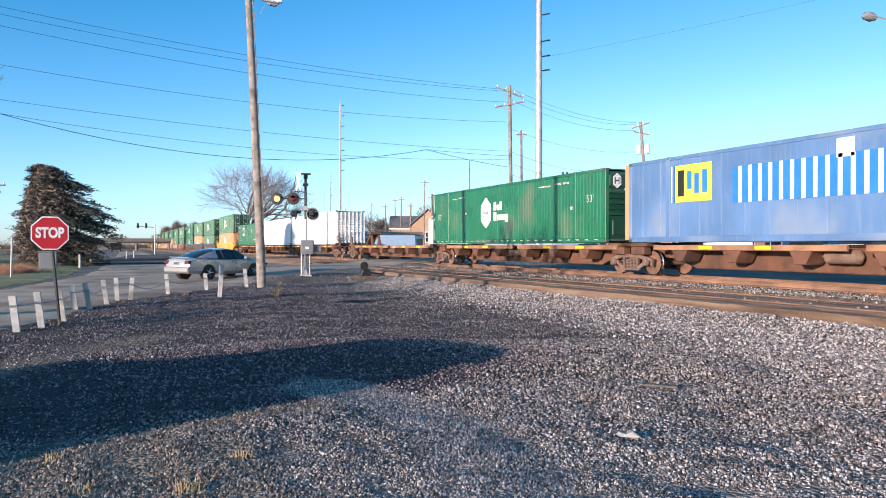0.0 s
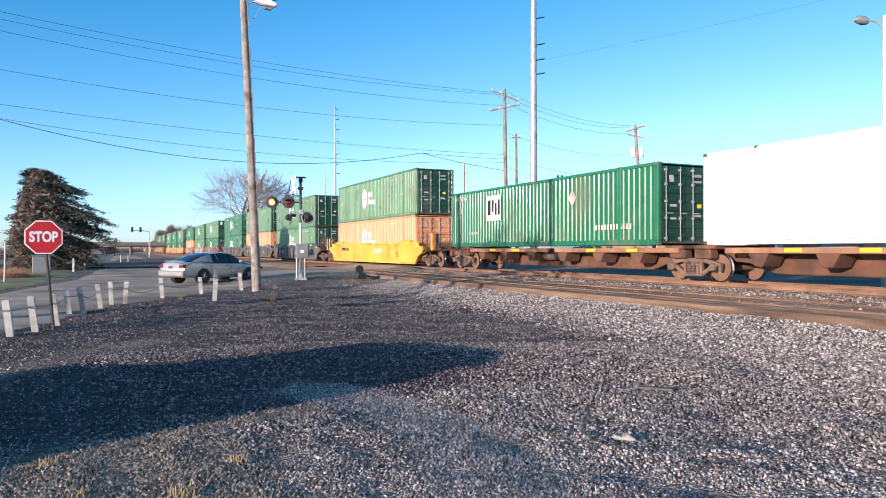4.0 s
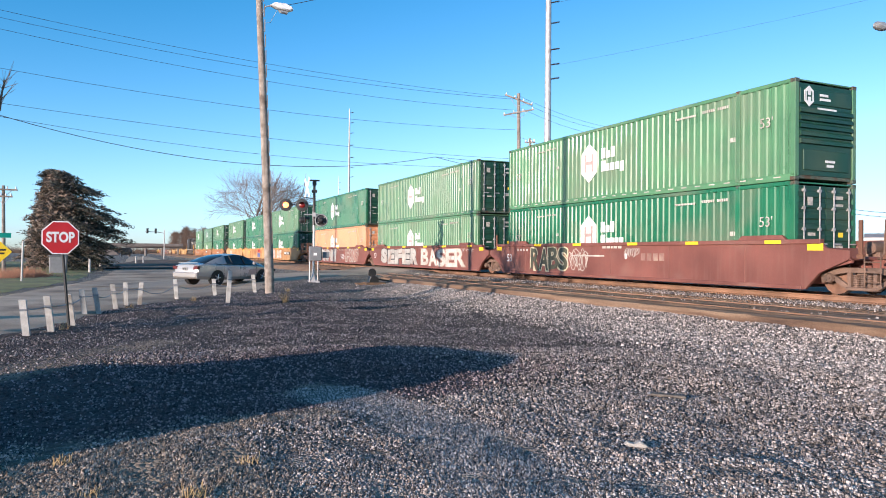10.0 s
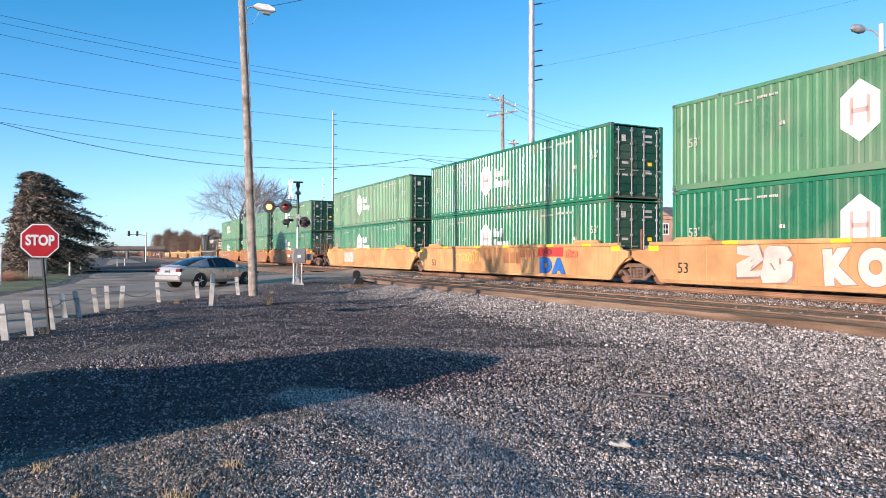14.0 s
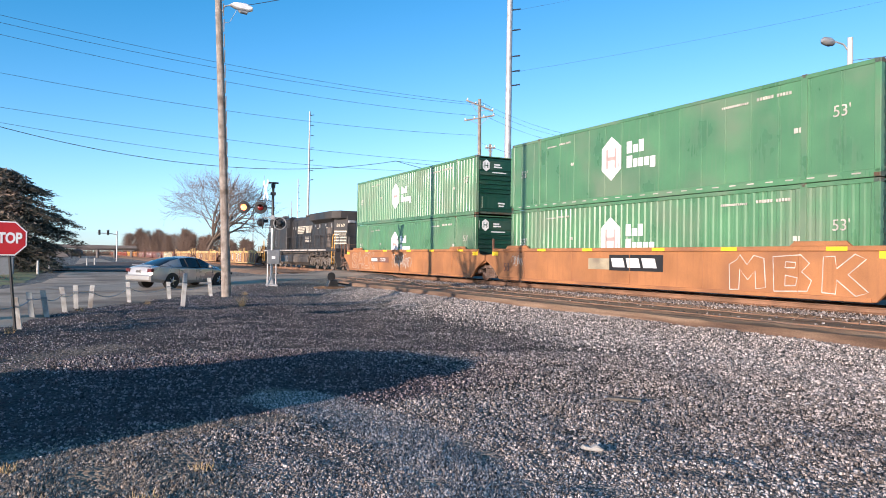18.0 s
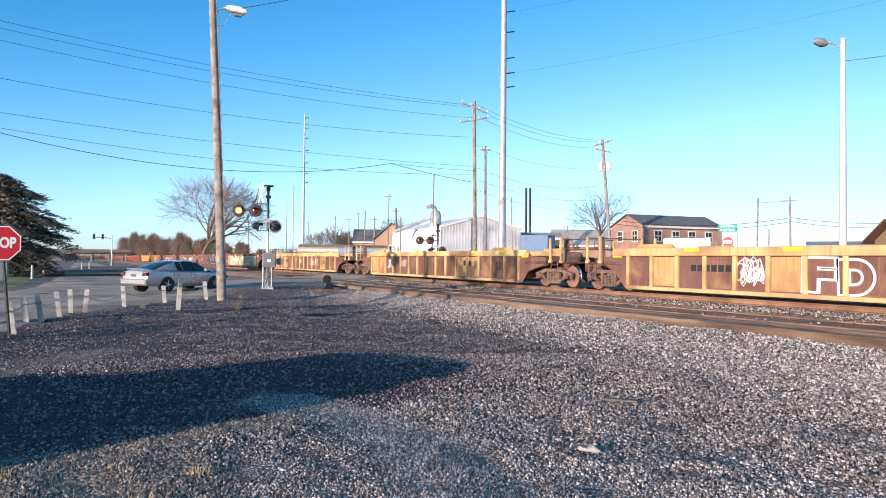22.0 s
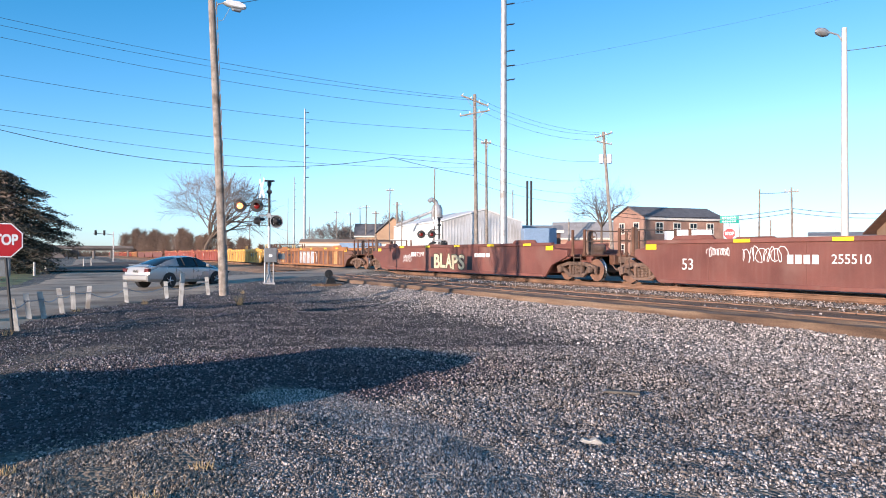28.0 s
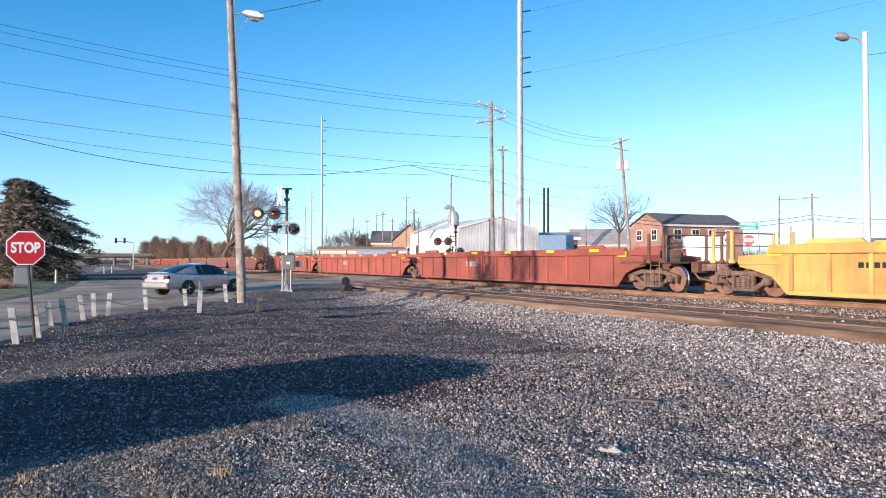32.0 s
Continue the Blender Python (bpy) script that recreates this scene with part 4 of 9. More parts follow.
def letters(word, y0, y1, z0, z1, fill, edge, seed, fat=0.04, rim=0.05, x=-1.459, label="spray-painted letters", tilt=8):
    """Hand-sprayed letters, each a little askew: a fat one in the edge colour, and over it one in the fill colour (None: outline of the panel colour left out)."""
    def f(car):
        r = random.Random(seed)
        g, cell = G(), (y0 - y1) / len(word)
        for i, c in enumerate(word):
            a, dy, grow = radians(r.uniform(-tilt, tilt)), r.uniform(-0.04, 0.04), r.uniform(0.94, 1.1)
            for k, bold, lift in ((1, fat + rim, 0.0015), (0, fat, 0.0035)):
                me = once(("glyph", c, bold), lambda: text_mesh(c, 1.0, M["decal"], 0.001, bold))
                base = once(("glyph", c, fat), lambda: text_mesh(c, 1.0, M["decal"], 0.001, fat))
                xs, zs = [v.co.x for v in base.vertices], [v.co.z for v in base.vertices]
                cx, cz, w, h = (min(xs) + max(xs)) / 2, (min(zs) + max(zs)) / 2, max(xs) - min(xs), max(zs) - min(zs)
                for p in me.polygons:
                    if p.normal.y > -0.5:
                        continue
                    out = []
                    for j in p.vertices:
                        u, v = (me.vertices[j].co.x - cx) / w * cell * 0.98 * grow, (me.vertices[j].co.z - cz) / h * (z1 - z0) * 0.94
                        u, v = u * math.cos(a) - v * math.sin(a) * 0.6, v * math.cos(a) + u * math.sin(a) * 0.6
                        out.append((x - lift - 0.0004 * (i % 3), y0 - cell * (i + 0.5) - u, min(1.385, max(0.265, (z0 + z1) / 2 + v + dy))))
                    g.face(out, k)
        part("graffiti", g.mesh("graffiti", [fill, edge]), car, label)
    return f


def outline(y0, y1, z0, z1, material, x=-1.46, thick=0.017):
    """Three tall letters M, B and K sprayed as a thin double line."""
    rows = {0: [[(0.02, 0.0), (0.0, 0.72), (0.22, 0.86), (0.30, 1.0), (0.5, 0.72), (0.68, 0.98), (0.95, 0.9), (1.0, 0.1), (0.74, 0.06), (0.72, 0.55), (0.52, 0.3), (0.3, 0.58), (0.28, 0.02), (0.02, 0.0)]],
            1: [[(0.05, 0.02), (0.02, 0.95), (0.7, 1.0), (0.9, 0.78), (0.72, 0.56), (0.95, 0.34), (0.85, 0.06), (0.05, 0.02)], [(0.32, 0.66), (0.34, 0.82), (0.58, 0.8), (0.56, 0.66), (0.32, 0.66)], [(0.32, 0.18), (0.33, 0.46), (0.62, 0.4), (0.58, 0.2), (0.32, 0.18)]],
            2: [[(0.02, 0.05), (0.05, 0.95), (0.3, 0.97), (0.34, 0.66), (0.72, 1.02), (0.95, 0.9), (0.58, 0.52), (1.0, 0.1), (0.74, 0.0), (0.34, 0.38), (0.32, 0.03), (0.02, 0.05)]]}

    def f(car):
        g, cell = G(), (y0 - y1) / 3
        for i, lines in rows.items():
            for line in lines:
                g.path([(x, y0 - cell * (i + 0.06 + 0.86 * u), z0 + (z1 - z0) * v) for u, v in line], thick, 4)
        me = g.mesh("graffiti", material)
        for v in me.vertices:
            v.co.x = x + (v.co.x - x) * 0.15
        part("graffiti", me, car, "cream letters sprayed in outline")
    return f


def scribble(y, z, w, h, material, seed, x=-1.46, turns=9, thick=0.011):
    """A thin sprayed scrawl of uneven loops; no letters."""
    def f(car):
        r = random.Random(seed)
        g, pts, th = G(), [], r.uniform(0, 6)
        n = turns * 9
        amp, lean, sq = 1.0, 0.0, 0.2
        for i in range(n + 1):
            if i % 7 == 0:
                amp, lean, sq = r.uniform(0.35, 1.0), r.uniform(-0.25, 0.25), r.uniform(0.05, 0.5)
            th += r.uniform(0.45, 0.85)
            up = 0.5 * h * amp * math.sin(th)
            pts.append((x, y - w * i / n + sq * h * math.cos(th) * 0.6 + lean * up, min(1.39, max(0.27, z + up))))
        g.path(pts, thick, 4)
        me = g.mesh("graffiti", material)
        for v in me.vertices:
            v.co.x = x + (v.co.x - x) * 0.15
        part("graffiti", me, car, "thin sprayed scrawl")
    return f


# ---- containers ----
CL, CW, CH = 8.075, 1.295, 2.9


def side_profile(pitch, depth, flat):
    """Corrugated wall seen from above, from end to end, as (x, y)."""
    pts, y = [], -CL + 0.12
    while y < CL - 0.12 - pitch * 0.5:
        a, b = pitch * flat / 2, pitch * (1 - flat) / 2
        s = min(b, a) * 0.55
        pts += [(0, y), (0, y + 2 * a - s), (depth, y + 2 * a), (depth, y + pitch - s)]
        y += pitch
    pts.append((0, min(y, CL - 0.12)))
    return pts


def side_mesh(material, style):
    pitch, depth, flat = {"corr": (0.29, 0.035, 0.5), "flat": (1.2, 0.010, 0.97), "fine": (0.22, 0.012, 0.6), "wide": (0.9, 0.02, 0.93)}[style]
    g = G()
    pts = side_profile(pitch, depth, flat)
    n = len(pts)
    for (x0, y0), (x1, y1) in zip(pts, pts[1:]):
        g.face([(x0, y0, 0.2), (x1, y1, 0.2), (x1, y1, CH - 0.1), (x0, y0, CH - 0.1)])
    g.box(0.05, 0.07, -CL + 0.1, CL - 0.1, 0.15, CH - 0.05)
    me = bpy.data.meshes.new("side_panel")
    me.from_pydata(g.v, [], g.f)
    me.materials.append(material)
    return me


def door_leaf(dark):
    """One door leaf, its plate pressed into horizontal ribs."""
    g = G()
    poly = [(0.06, 0.16)]
    z = 0.16
    while z < CH - 0.4:
        poly += [(0.0, z), (0.0, z + 0.1), (-0.03, z + 0.14), (-0.03, z + 0.27), (0.0, z + 0.31)]
        z += 0.31
    poly += [(0.0, CH - 0.12), (0.06, CH - 0.12)]
    g.prism(poly, "x", 0.02, 1.18)
    return g.mesh("door_leaf", dark)


def louver_end(material, dark):
    g = G()
    g.box(-1.2, 1.2, 0.0, 0.05, 0.16, CH - 0.12)
    return g.mesh("louvered_wall", dark)


def add_louvers(wall, dark):
    slat = once(("louver", dark.name), lambda: (lambda g: (g.prism([(0.0, 0.0), (-0.07, 0.02), (-0.07, 0.12), (0.0, 0.17)], "x", -1.1, 1.1), g)[-1])(G()).mesh("louver", dark))
    low = once(("lowpanel", dark.name), lambda: (lambda g: (g.box(-0.95, 0.95, -0.03, 0.01, 0.3, 0.9, 0, 0.02), g)[-1])(G()).mesh("pressed_panel", dark))
    high = once(("highpanel", dark.name), lambda: (lambda g: (g.box(-1.1, 1.1, -0.03, 0.01, 2.2, 2.65, 0, 0.02), g)[-1])(G()).mesh("pressed_panel", dark))
    for i in range(5):
        part("louver", slat, wall, at=(0, 0, 1.05 + i * 0.22))
    part("pressed_panel", low, wall)
    part("pressed_panel", high, wall)


def hexagon(r):
    return [(r * math.sin(math.radians(60 * i)) * 0.86, r * math.cos(math.radians(60 * i)) * 1.15) for i in range(6)]


def emblem_mesh(inner):
    g = G()
    g.prism(hexagon(0.62), "x", -0.004, 0.004, 0)
    for y in (-0.2, 0.2):
        g.box(-0.008, 0, y - 0.045, y + 0.045, -0.32, 0.32, 1)
        g.box(-0.008, 0, y * 1.75 - 0.012, y * 1.75 + 0.012, -0.32, 0.32, 1)
    g.box(-0.008, 0, -0.2, 0.2, -0.06, 0.06, 1)
    return g.mesh("emblem", [M["decal"], inner])


def emblem_bars(panel_ob, rows):
    for y0, y1, z0, z1, key in rows:
        g = G()
        g.box(-0.008, 0, y0, y1, z0, z1)
        part("emblem_bar", g.mesh("emblem_bar", M[key]), panel_ob)


def container(style, colour, dark, end, label, u0, z, decor="hub", seed=0, material2=None):
    key = (style, colour, dark, end, decor)
    col, dk = M[colour], M[dark]
    box = thing("shipping_container", label, "container", group="containers on the train")
    sm = once(("cside", style, colour), lambda: side_mesh(col, style))
    part("side_panel", sm, box, at=(-CW + 0.012, 0, 0))
    part("side_panel", sm, box, at=(CW - 0.012, 0, 0), turn=(0, 0, 180))

    def rails():
        g = G()
        g.box(-0.05, 0.05, -CL, CL, 0.0, 0.2, 0, 0.012)
        return g.mesh("bottom_rail", col)

    def trail():
        g = G()
        g.box(-0.05, 0.05, -CL, CL, CH - 0.12, CH, 0, 0.012)
        return g.mesh("top_rail", col)

    def post():
        g = G()
        g.box(-0.085, 0.085, -0.08, 0.08, 0.12, CH - 0.1, 0, 0.015)
        return g.mesh("corner_post", col)

    def lift():
        g = G()
        g.box(-0.03, 0.03, -0.09, 0.09, 0.1, CH - 0.02, 0, 0.01)
        return g.mesh("lifting_post", col)

    def cast():
        g = G()
        g.box(-0.09, 0.09, -0.09, 0.09, -0.06, 0.06, 0, 0.012)
        g.box(-0.1, 0.1, -0.04, 0.04, -0.03, 0.03)
        return g.mesh("corner_casting", M["castings"])

    def roof():
        g = G()
        g.box(-CW + 0.03, CW - 0.03, -CL + 0.03, CL - 0.03, CH - 0.06, CH - 0.02)
        for i in range(26):
            y = -CL + 0.4 + i * 0.61
            g.box(-CW + 0.1, CW - 0.1, y - 0.1, y + 0.1, CH - 0.02, CH - 0.005)
        return g.mesh("roof_panel", col)
    for s in (-1, 1):
        part("bottom_rail", once(("cbr", colour), rails), box, at=(s * (CW - 0.045), 0, 0))
        part("top_rail", once(("ctr", colour), trail), box, at=(s * (CW - 0.045), 0, 0))
        for e in (-1, 1):
            part("corner_post", once(("cp", colour), post), box, at=(s * (CW - 0.08), e * (CL - 0.08), 0))
            part("lifting_post", once(("clp", colour), lift), box, at=(s * (CW - 0.012), e * 6.05, 0))
            for zz in (0.06, CH - 0.06):
                part("corner_casting", once("ccast", cast), box, at=(s * (CW - 0.085), e * (CL - 0.085), zz))
            part("corner_casting", once("ccast", cast), box, at=(s * (CW - 0.075), e * 6.05, CH - 0.05))
    part("roof_panel", once(("croof", colour), roof), box)
    fl = once("cfloor", lambda: (lambda g: (g.box(-CW + 0.06, CW - 0.06, -CL + 0.05, CL - 0.05, 0.06, 0.16), g)[-1])(G()).mesh("floor_frame", M["castings"]))
    part("floor_frame", fl, box)
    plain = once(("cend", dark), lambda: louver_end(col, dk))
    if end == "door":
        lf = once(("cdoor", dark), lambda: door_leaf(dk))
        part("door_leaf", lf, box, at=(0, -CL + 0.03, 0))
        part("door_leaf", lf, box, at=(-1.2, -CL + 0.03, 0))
        rod = once("crod", lambda: (lambda g: (g.tube((0, -0.05, 0.14), (0, -0.05, CH - 0.14), 0.02, n=6), [g.box(-0.05, 0.05, -0.07, 0.0, h, h + 0.08) for h in (0.2, 0.9, 1.5, 2.1, 2.6)], g.box(-0.02, 0.3, -0.07, -0.05, 1.1, 1.14), g)[-1])(G()).mesh("locking_rod", M["galv"]))
        for x in (-0.95, -0.3, 0.3, 0.95):
            part("locking_rod", rod, box, at=(x, -CL + 0.02, 0))
        g = once("cdoordecal", lambda: (lambda g: (g.box(-0.5, 0.5, -0.006, 0.006, -0.5, 0.5), g)[-1])(G()).mesh("door_lettering", M["decal_dirty"]))
        for dx, w, zz, hh in ((-0.02, 0.2, 2.22, 0.24), (0.0, 0.3, 1.35, 0.09), (1.05, 0.42, 2.42, 0.1), (1.08, 0.4, 2.22, 0.07), (1.12, 0.34, 1.0, 0.08), (0.02, 0.26, 0.9, 0.07)):
            part("door_lettering", g, box, at=(-0.75 + dx + w / 2, -CL + 0.002, zz + hh / 2), size=(w, 1, hh))
        yl = once("cdooryel", lambda: (lambda g: (g.box(0.52, 0.72, -0.008, 0.0, 1.32, 1.46), g)[-1])(G()).mesh("door_notice", M["yellow_decal"]))
        part("door_notice", yl, box, at=(0, -CL + 0.003, 0))
    else:
        add_louvers(part("louvered_wall", plain, box, at=(0, -CL + 0.03, 0)), dk)
        em = once(("cendemb", dark), lambda: emblem_mesh(dk))
        part("emblem", em, box, "white hexagon emblem", at=(-0.75, -CL - 0.012, 2.42), turn=(0, 0, 90), size=(1, 0.42, 0.42))
        nb = once("cendbars", lambda: (lambda g: ([g.box(x, x + w, -0.005, 0.005, zz, zz + 0.07) for x, w, zz in ((-0.3, 0.35, 2.45), (-0.3, 0.45, 2.33), (-0.4, 0.8, 2.05), (-0.05, 0.4, 0.55), (0.0, 0.3, 0.42))], g)[-1])(G()).mesh("end_lettering", M["decal"]))
        part("end_lettering", nb, box, at=(0, -CL - 0.012, 0))
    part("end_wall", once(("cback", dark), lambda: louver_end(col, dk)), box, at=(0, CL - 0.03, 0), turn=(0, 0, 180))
    x = -CW - 0.004
    if decor == "hub":
        part("emblem", once(("emblem", colour), lambda: emblem_mesh(M["ink"])), box, "white hexagon emblem", at=(x - 0.002, 1.55, 1.55), size=(1, 1.12, 1.12))
        bar = once("namebar", lambda: (lambda g: (g.box(-0.004, 0.004, -1, 0, 0, 1), g)[-1])(G()).mesh("name_bar", M["decal"]))
        for y, w, zz, hh in ((0, 0.22, 0.12, 0.36), (-0.27, 0.2, 0.12, 0.24), (-0.52, 0.2, 0.12, 0.36), (0, 0.24, -0.32, 0.36), (-0.29, 0.15, -0.32, 0.25), (-0.48, 0.22, -0.32, 0.25), (-0.75, 0.2, -0.32, 0.25), (-1.0, 0.2, -0.4, 0.33)):
            part("name_bar", bar, box, "white bar of the name", at=(x - 0.002, 0.75 + y * 1.15, 1.5 + zz * 1.15), size=(1, w * 1.15, hh * 1.15))
        small = once("hubsmall", lambda: (lambda g: ([g.box(-0.003, 0.003, y - 0.11, y, 0, 0.16) for y in [0.15 * k for k in range(12) if k != 5]], [g.box(-0.003, 0.003, 2.2 + y - 0.08, 2.2 + y, -0.05, 0.07) for y in [0.11 * k for k in range(14)]], [g.box(-0.003, 0.003, -0.5 + y - 0.2, -0.5 + y, -2.0, -1.75) for y in (0, 0.25)], g)[-1])(G()).mesh("small_lettering", M["decal_dirty"]))
        part("small_lettering", small, box, at=(x - 0.001, -5.6, 2.47), size=(1, 0.62, 0.55))
        part("small_lettering", small, box, at=(x - 0.001, 4.0, 2.45), size=(1, 0.4, 0.45))
        w53 = once("w53", lambda: text_mesh("53'", 0.42, M["decal_dirty"]))
        part("lettering", w53, box, "white 53' marking", at=(x - 0.003, -7.1, 1.75), turn=(0, 0, -90))
        part("lettering", w53, box, "white 53' marking", at=(x - 0.003, 7.1, 1.5), turn=(0, 0, -90))
        dash = once("dash", lambda: (lambda g: ([g.box(-0.003, 0.003, y, y + 0.24, 0.1, 0.135) for y in np.arange(-7.6, 7.4, 0.62)], g)[-1])(G()).mesh("reflective_tape", M["decal_dirty"]))
        if seed % 3:
            part("reflective_tape", dash, box, at=(x + 0.001, 0, 0))
    elif decor == "emp_green":
        pn = once("empwhite", lambda: (lambda g: (g.box(-0.004, 0.004, -0.72, 0.72, -0.62, 0.62), g)[-1])(G()).mesh("emblem_panel", M["decal"]))
        pn = part("emblem_panel", pn, box, "white square emblem panel with dark bars", at=(x - 0.003, 3.4, 1.9))
        emblem_bars(pn, ((0.3, 0.58, -0.35, 0.4, "dark"), (0.0, 0.2, -0.2, 0.4, "dark"), (-0.3, -0.1, -0.35, 0.25, "dark"), (-0.6, -0.42, -0.35, 0.4, "dark")))
        for f in (wording("53'", 7.0, 1.9, 0.4, M["decal_dirty"], x - 0.003), bars(-4.6, 0.6, [0.12] * 12, 0.2, M["decal_dirty"], x - 0.002), bars(7.6, 2.45, [0.1] * 10, 0.16, M["decal_dirty"], x - 0.002), bars(6.0, 0.62, [0.1] * 6, 0.14, M["decal_dirty"], x - 0.002)):
            f(box)
        dm = once("diamond", lambda: (lambda g: (g.prism([(0, -0.35), (0.28, 0), (0, 0.35), (-0.28, 0)], "x", -0.004, 0.004), g)[-1])(G()).mesh("diamond_mark", M["decal_dirty"]))
        part("diamond_mark", dm, box, at=(x - 0.003, -3.1, 1.95))
    elif decor == "emp_blue":
        pn = once("empyellow", lambda: (lambda g: (g.box(-0.004, 0.004, -0.8, 0.8, -0.62, 0.62), g)[-1])(G()).mesh("emblem_panel", M["lemon"]))
        pn = part("emblem_panel", pn, box, "yellow emblem panel with blue bars", at=(x - 0.003, 4.9, 1.95))
        emblem_bars(pn, ((0.4, 0.68, -0.42, 0.45, "dark"), (0.06, 0.26, -0.2, 0.4, "blue2"), (-0.26, -0.06, -0.35, 0.3, "blue2"), (-0.62, -0.4, -0.35, 0.4, "blue2"), (0.84, 0.9, -0.62, 0.62, "blue2"), (0.94, 0.98, -0.62, 0.62, "decal")))
        st = once("bluestripes", lambda: (lambda g: ([(g.box(-0.004, 0.004, y, y + 0.13, -0.55, 0.55, 0), g.box(-0.003, 0.003, y + 0.13, y + 0.36, -0.55, 0.55, 1)) for y in np.arange(-6.8, 3.0, 0.36)], g)[-1])(G()).mesh("stripe_band", [M["decal"], M["blue2"]]))
        part("stripe_band", st, box, "band of white and blue stripes", at=(x - 0.003, 0, 1.75))
        sq = once("wsq", lambda: (lambda g: (g.box(-0.004, 0.004, -0.25, 0.25, -0.25, 0.25), g)[-1])(G()).mesh("white_patch", M["decal"]))
        part("white_patch", sq, box, at=(x - 0.003, -0.4, 2.45))
        ed = once("oredge", lambda: (lambda g: (g.box(-0.1, 0.1, -0.02, 0.02, 0.1, CH - 0.05), g.box(-0.11, -0.1, 0.0, 0.18, 0.1, CH - 0.05), g)[-1])(G()).mesh("primer_edge", M["orange"]))
        part("primer_edge", ed, box, at=(-CW + 0.095, CL + 0.002, 0))
    elif decor == "white":
        for f in (bars(1.5, 1.75, [0.22, 0.5, 0.5, 0.5, 0.28], 0.6, M["ghost"], x - 0.002, 0.12, 0.12), bars(0.6, 1.3, [0.16] * 9, 0.22, M["ghost"], x - 0.002)):
            f(box)
        rb = once("wribs", lambda: (lambda g: ([g.box(xx, xx + 0.07, -0.05, 0.02, 0.1, CH - 0.1, 0, 0.012) for xx in (-1.15, -0.8, -0.45, -0.1, 0.25, 0.6, 0.95)], g)[-1])(G()).mesh("end_rib", M["decal_dirty"]))
        part("end_rib", rb, box, at=(0, -CL - 0.02, 0))
        dash = once("dash", lambda: (lambda g: ([g.box(-0.003, 0.003, y, y + 0.24, 0.1, 0.135) for y in np.arange(-7.6, 7.4, 0.62)], g)[-1])(G()).mesh("reflective_tape", M["decal_dirty"]))
        part("reflective_tape", dash, box, at=(x + 0.001, 0, 0))
    rolls(box, u0 + CL, TRACK_X, RAIL_Z + z)
    return box


RED_INK = mat("red_ink", (0.45, 0.04, 0.04), 0.5, var=0.1)
M["lemon"] = mat("lemon_yellow", (0.75, 0.72, 0.08), 0.5, var=0.1)
M["ink"] = mat("emblem_faded_ink", (0.46, 0.33, 0.30), 0.6, var=0.1)
M["ghost"] = mat("faded_grey_lettering", (0.55, 0.55, 0.57), 0.6, var=0.1)
M["spray_grey"] = mat("spray_grey", (0.38, 0.38, 0.40), 0.7, var=0.25, scale=3.0)
M["spray_black"] = mat("spray_black", (0.02, 0.02, 0.025), 0.6, var=0.2)
M["spray_red"] = mat("spray_red", (0.55, 0.05, 0.04), 0.6, var=0.2)
M["spray_blue"] = mat("spray_blue", (0.02, 0.12, 0.42), 0.6, var=0.2)
M["spray_cream"] = mat("spray_cream", (0.56, 0.49, 0.33), 0.7, var=0.22, scale=2.0)
M["spray_sand"] = mat("spray_sand", (0.50, 0.42, 0.24), 0.75, var=0.35, scale=1.6, dirt=(0.22, 0.12, 0.07), dirty=0.4, streak=0.3)
M["spray_olive"] = mat("spray_olive", (0.07, 0.075, 0.05), 0.7, var=0.2)
M["spray_tan"] = mat("spray_tan", (0.36, 0.31, 0.21), 0.75, var=0.3, scale=1.5, dirt=(0.2, 0.17, 0.13), dirty=0.3)
M["spray_rose"] = mat("spray_rose", (0.30, 0.17, 0.14), 0.7, var=0.3, scale=2.0, dirt=(0.4, 0.36, 0.28), dirty=0.25)
M["spine_rail"] = mat("spine_rail_rust", (0.36, 0.19, 0.10), 0.75, var=0.25, scale=1.5, dirt=(0.18, 0.09, 0.055), dirty=0.4)
M["spray_pale"] = mat("spray_pale_grey", (0.37, 0.36, 0.33), 0.7, var=0.25, scale=2.0, dirt=(0.3, 0.2, 0.16), dirty=0.2)
M["spray_pink"] = mat("spray_pinkish_white", (0.62, 0.50, 0.44), 0.7, var=0.2, scale=2.0)
M["spray_teal"] = mat("spray_teal", (0.25, 0.5, 0.45), 0.7, var=0.2)


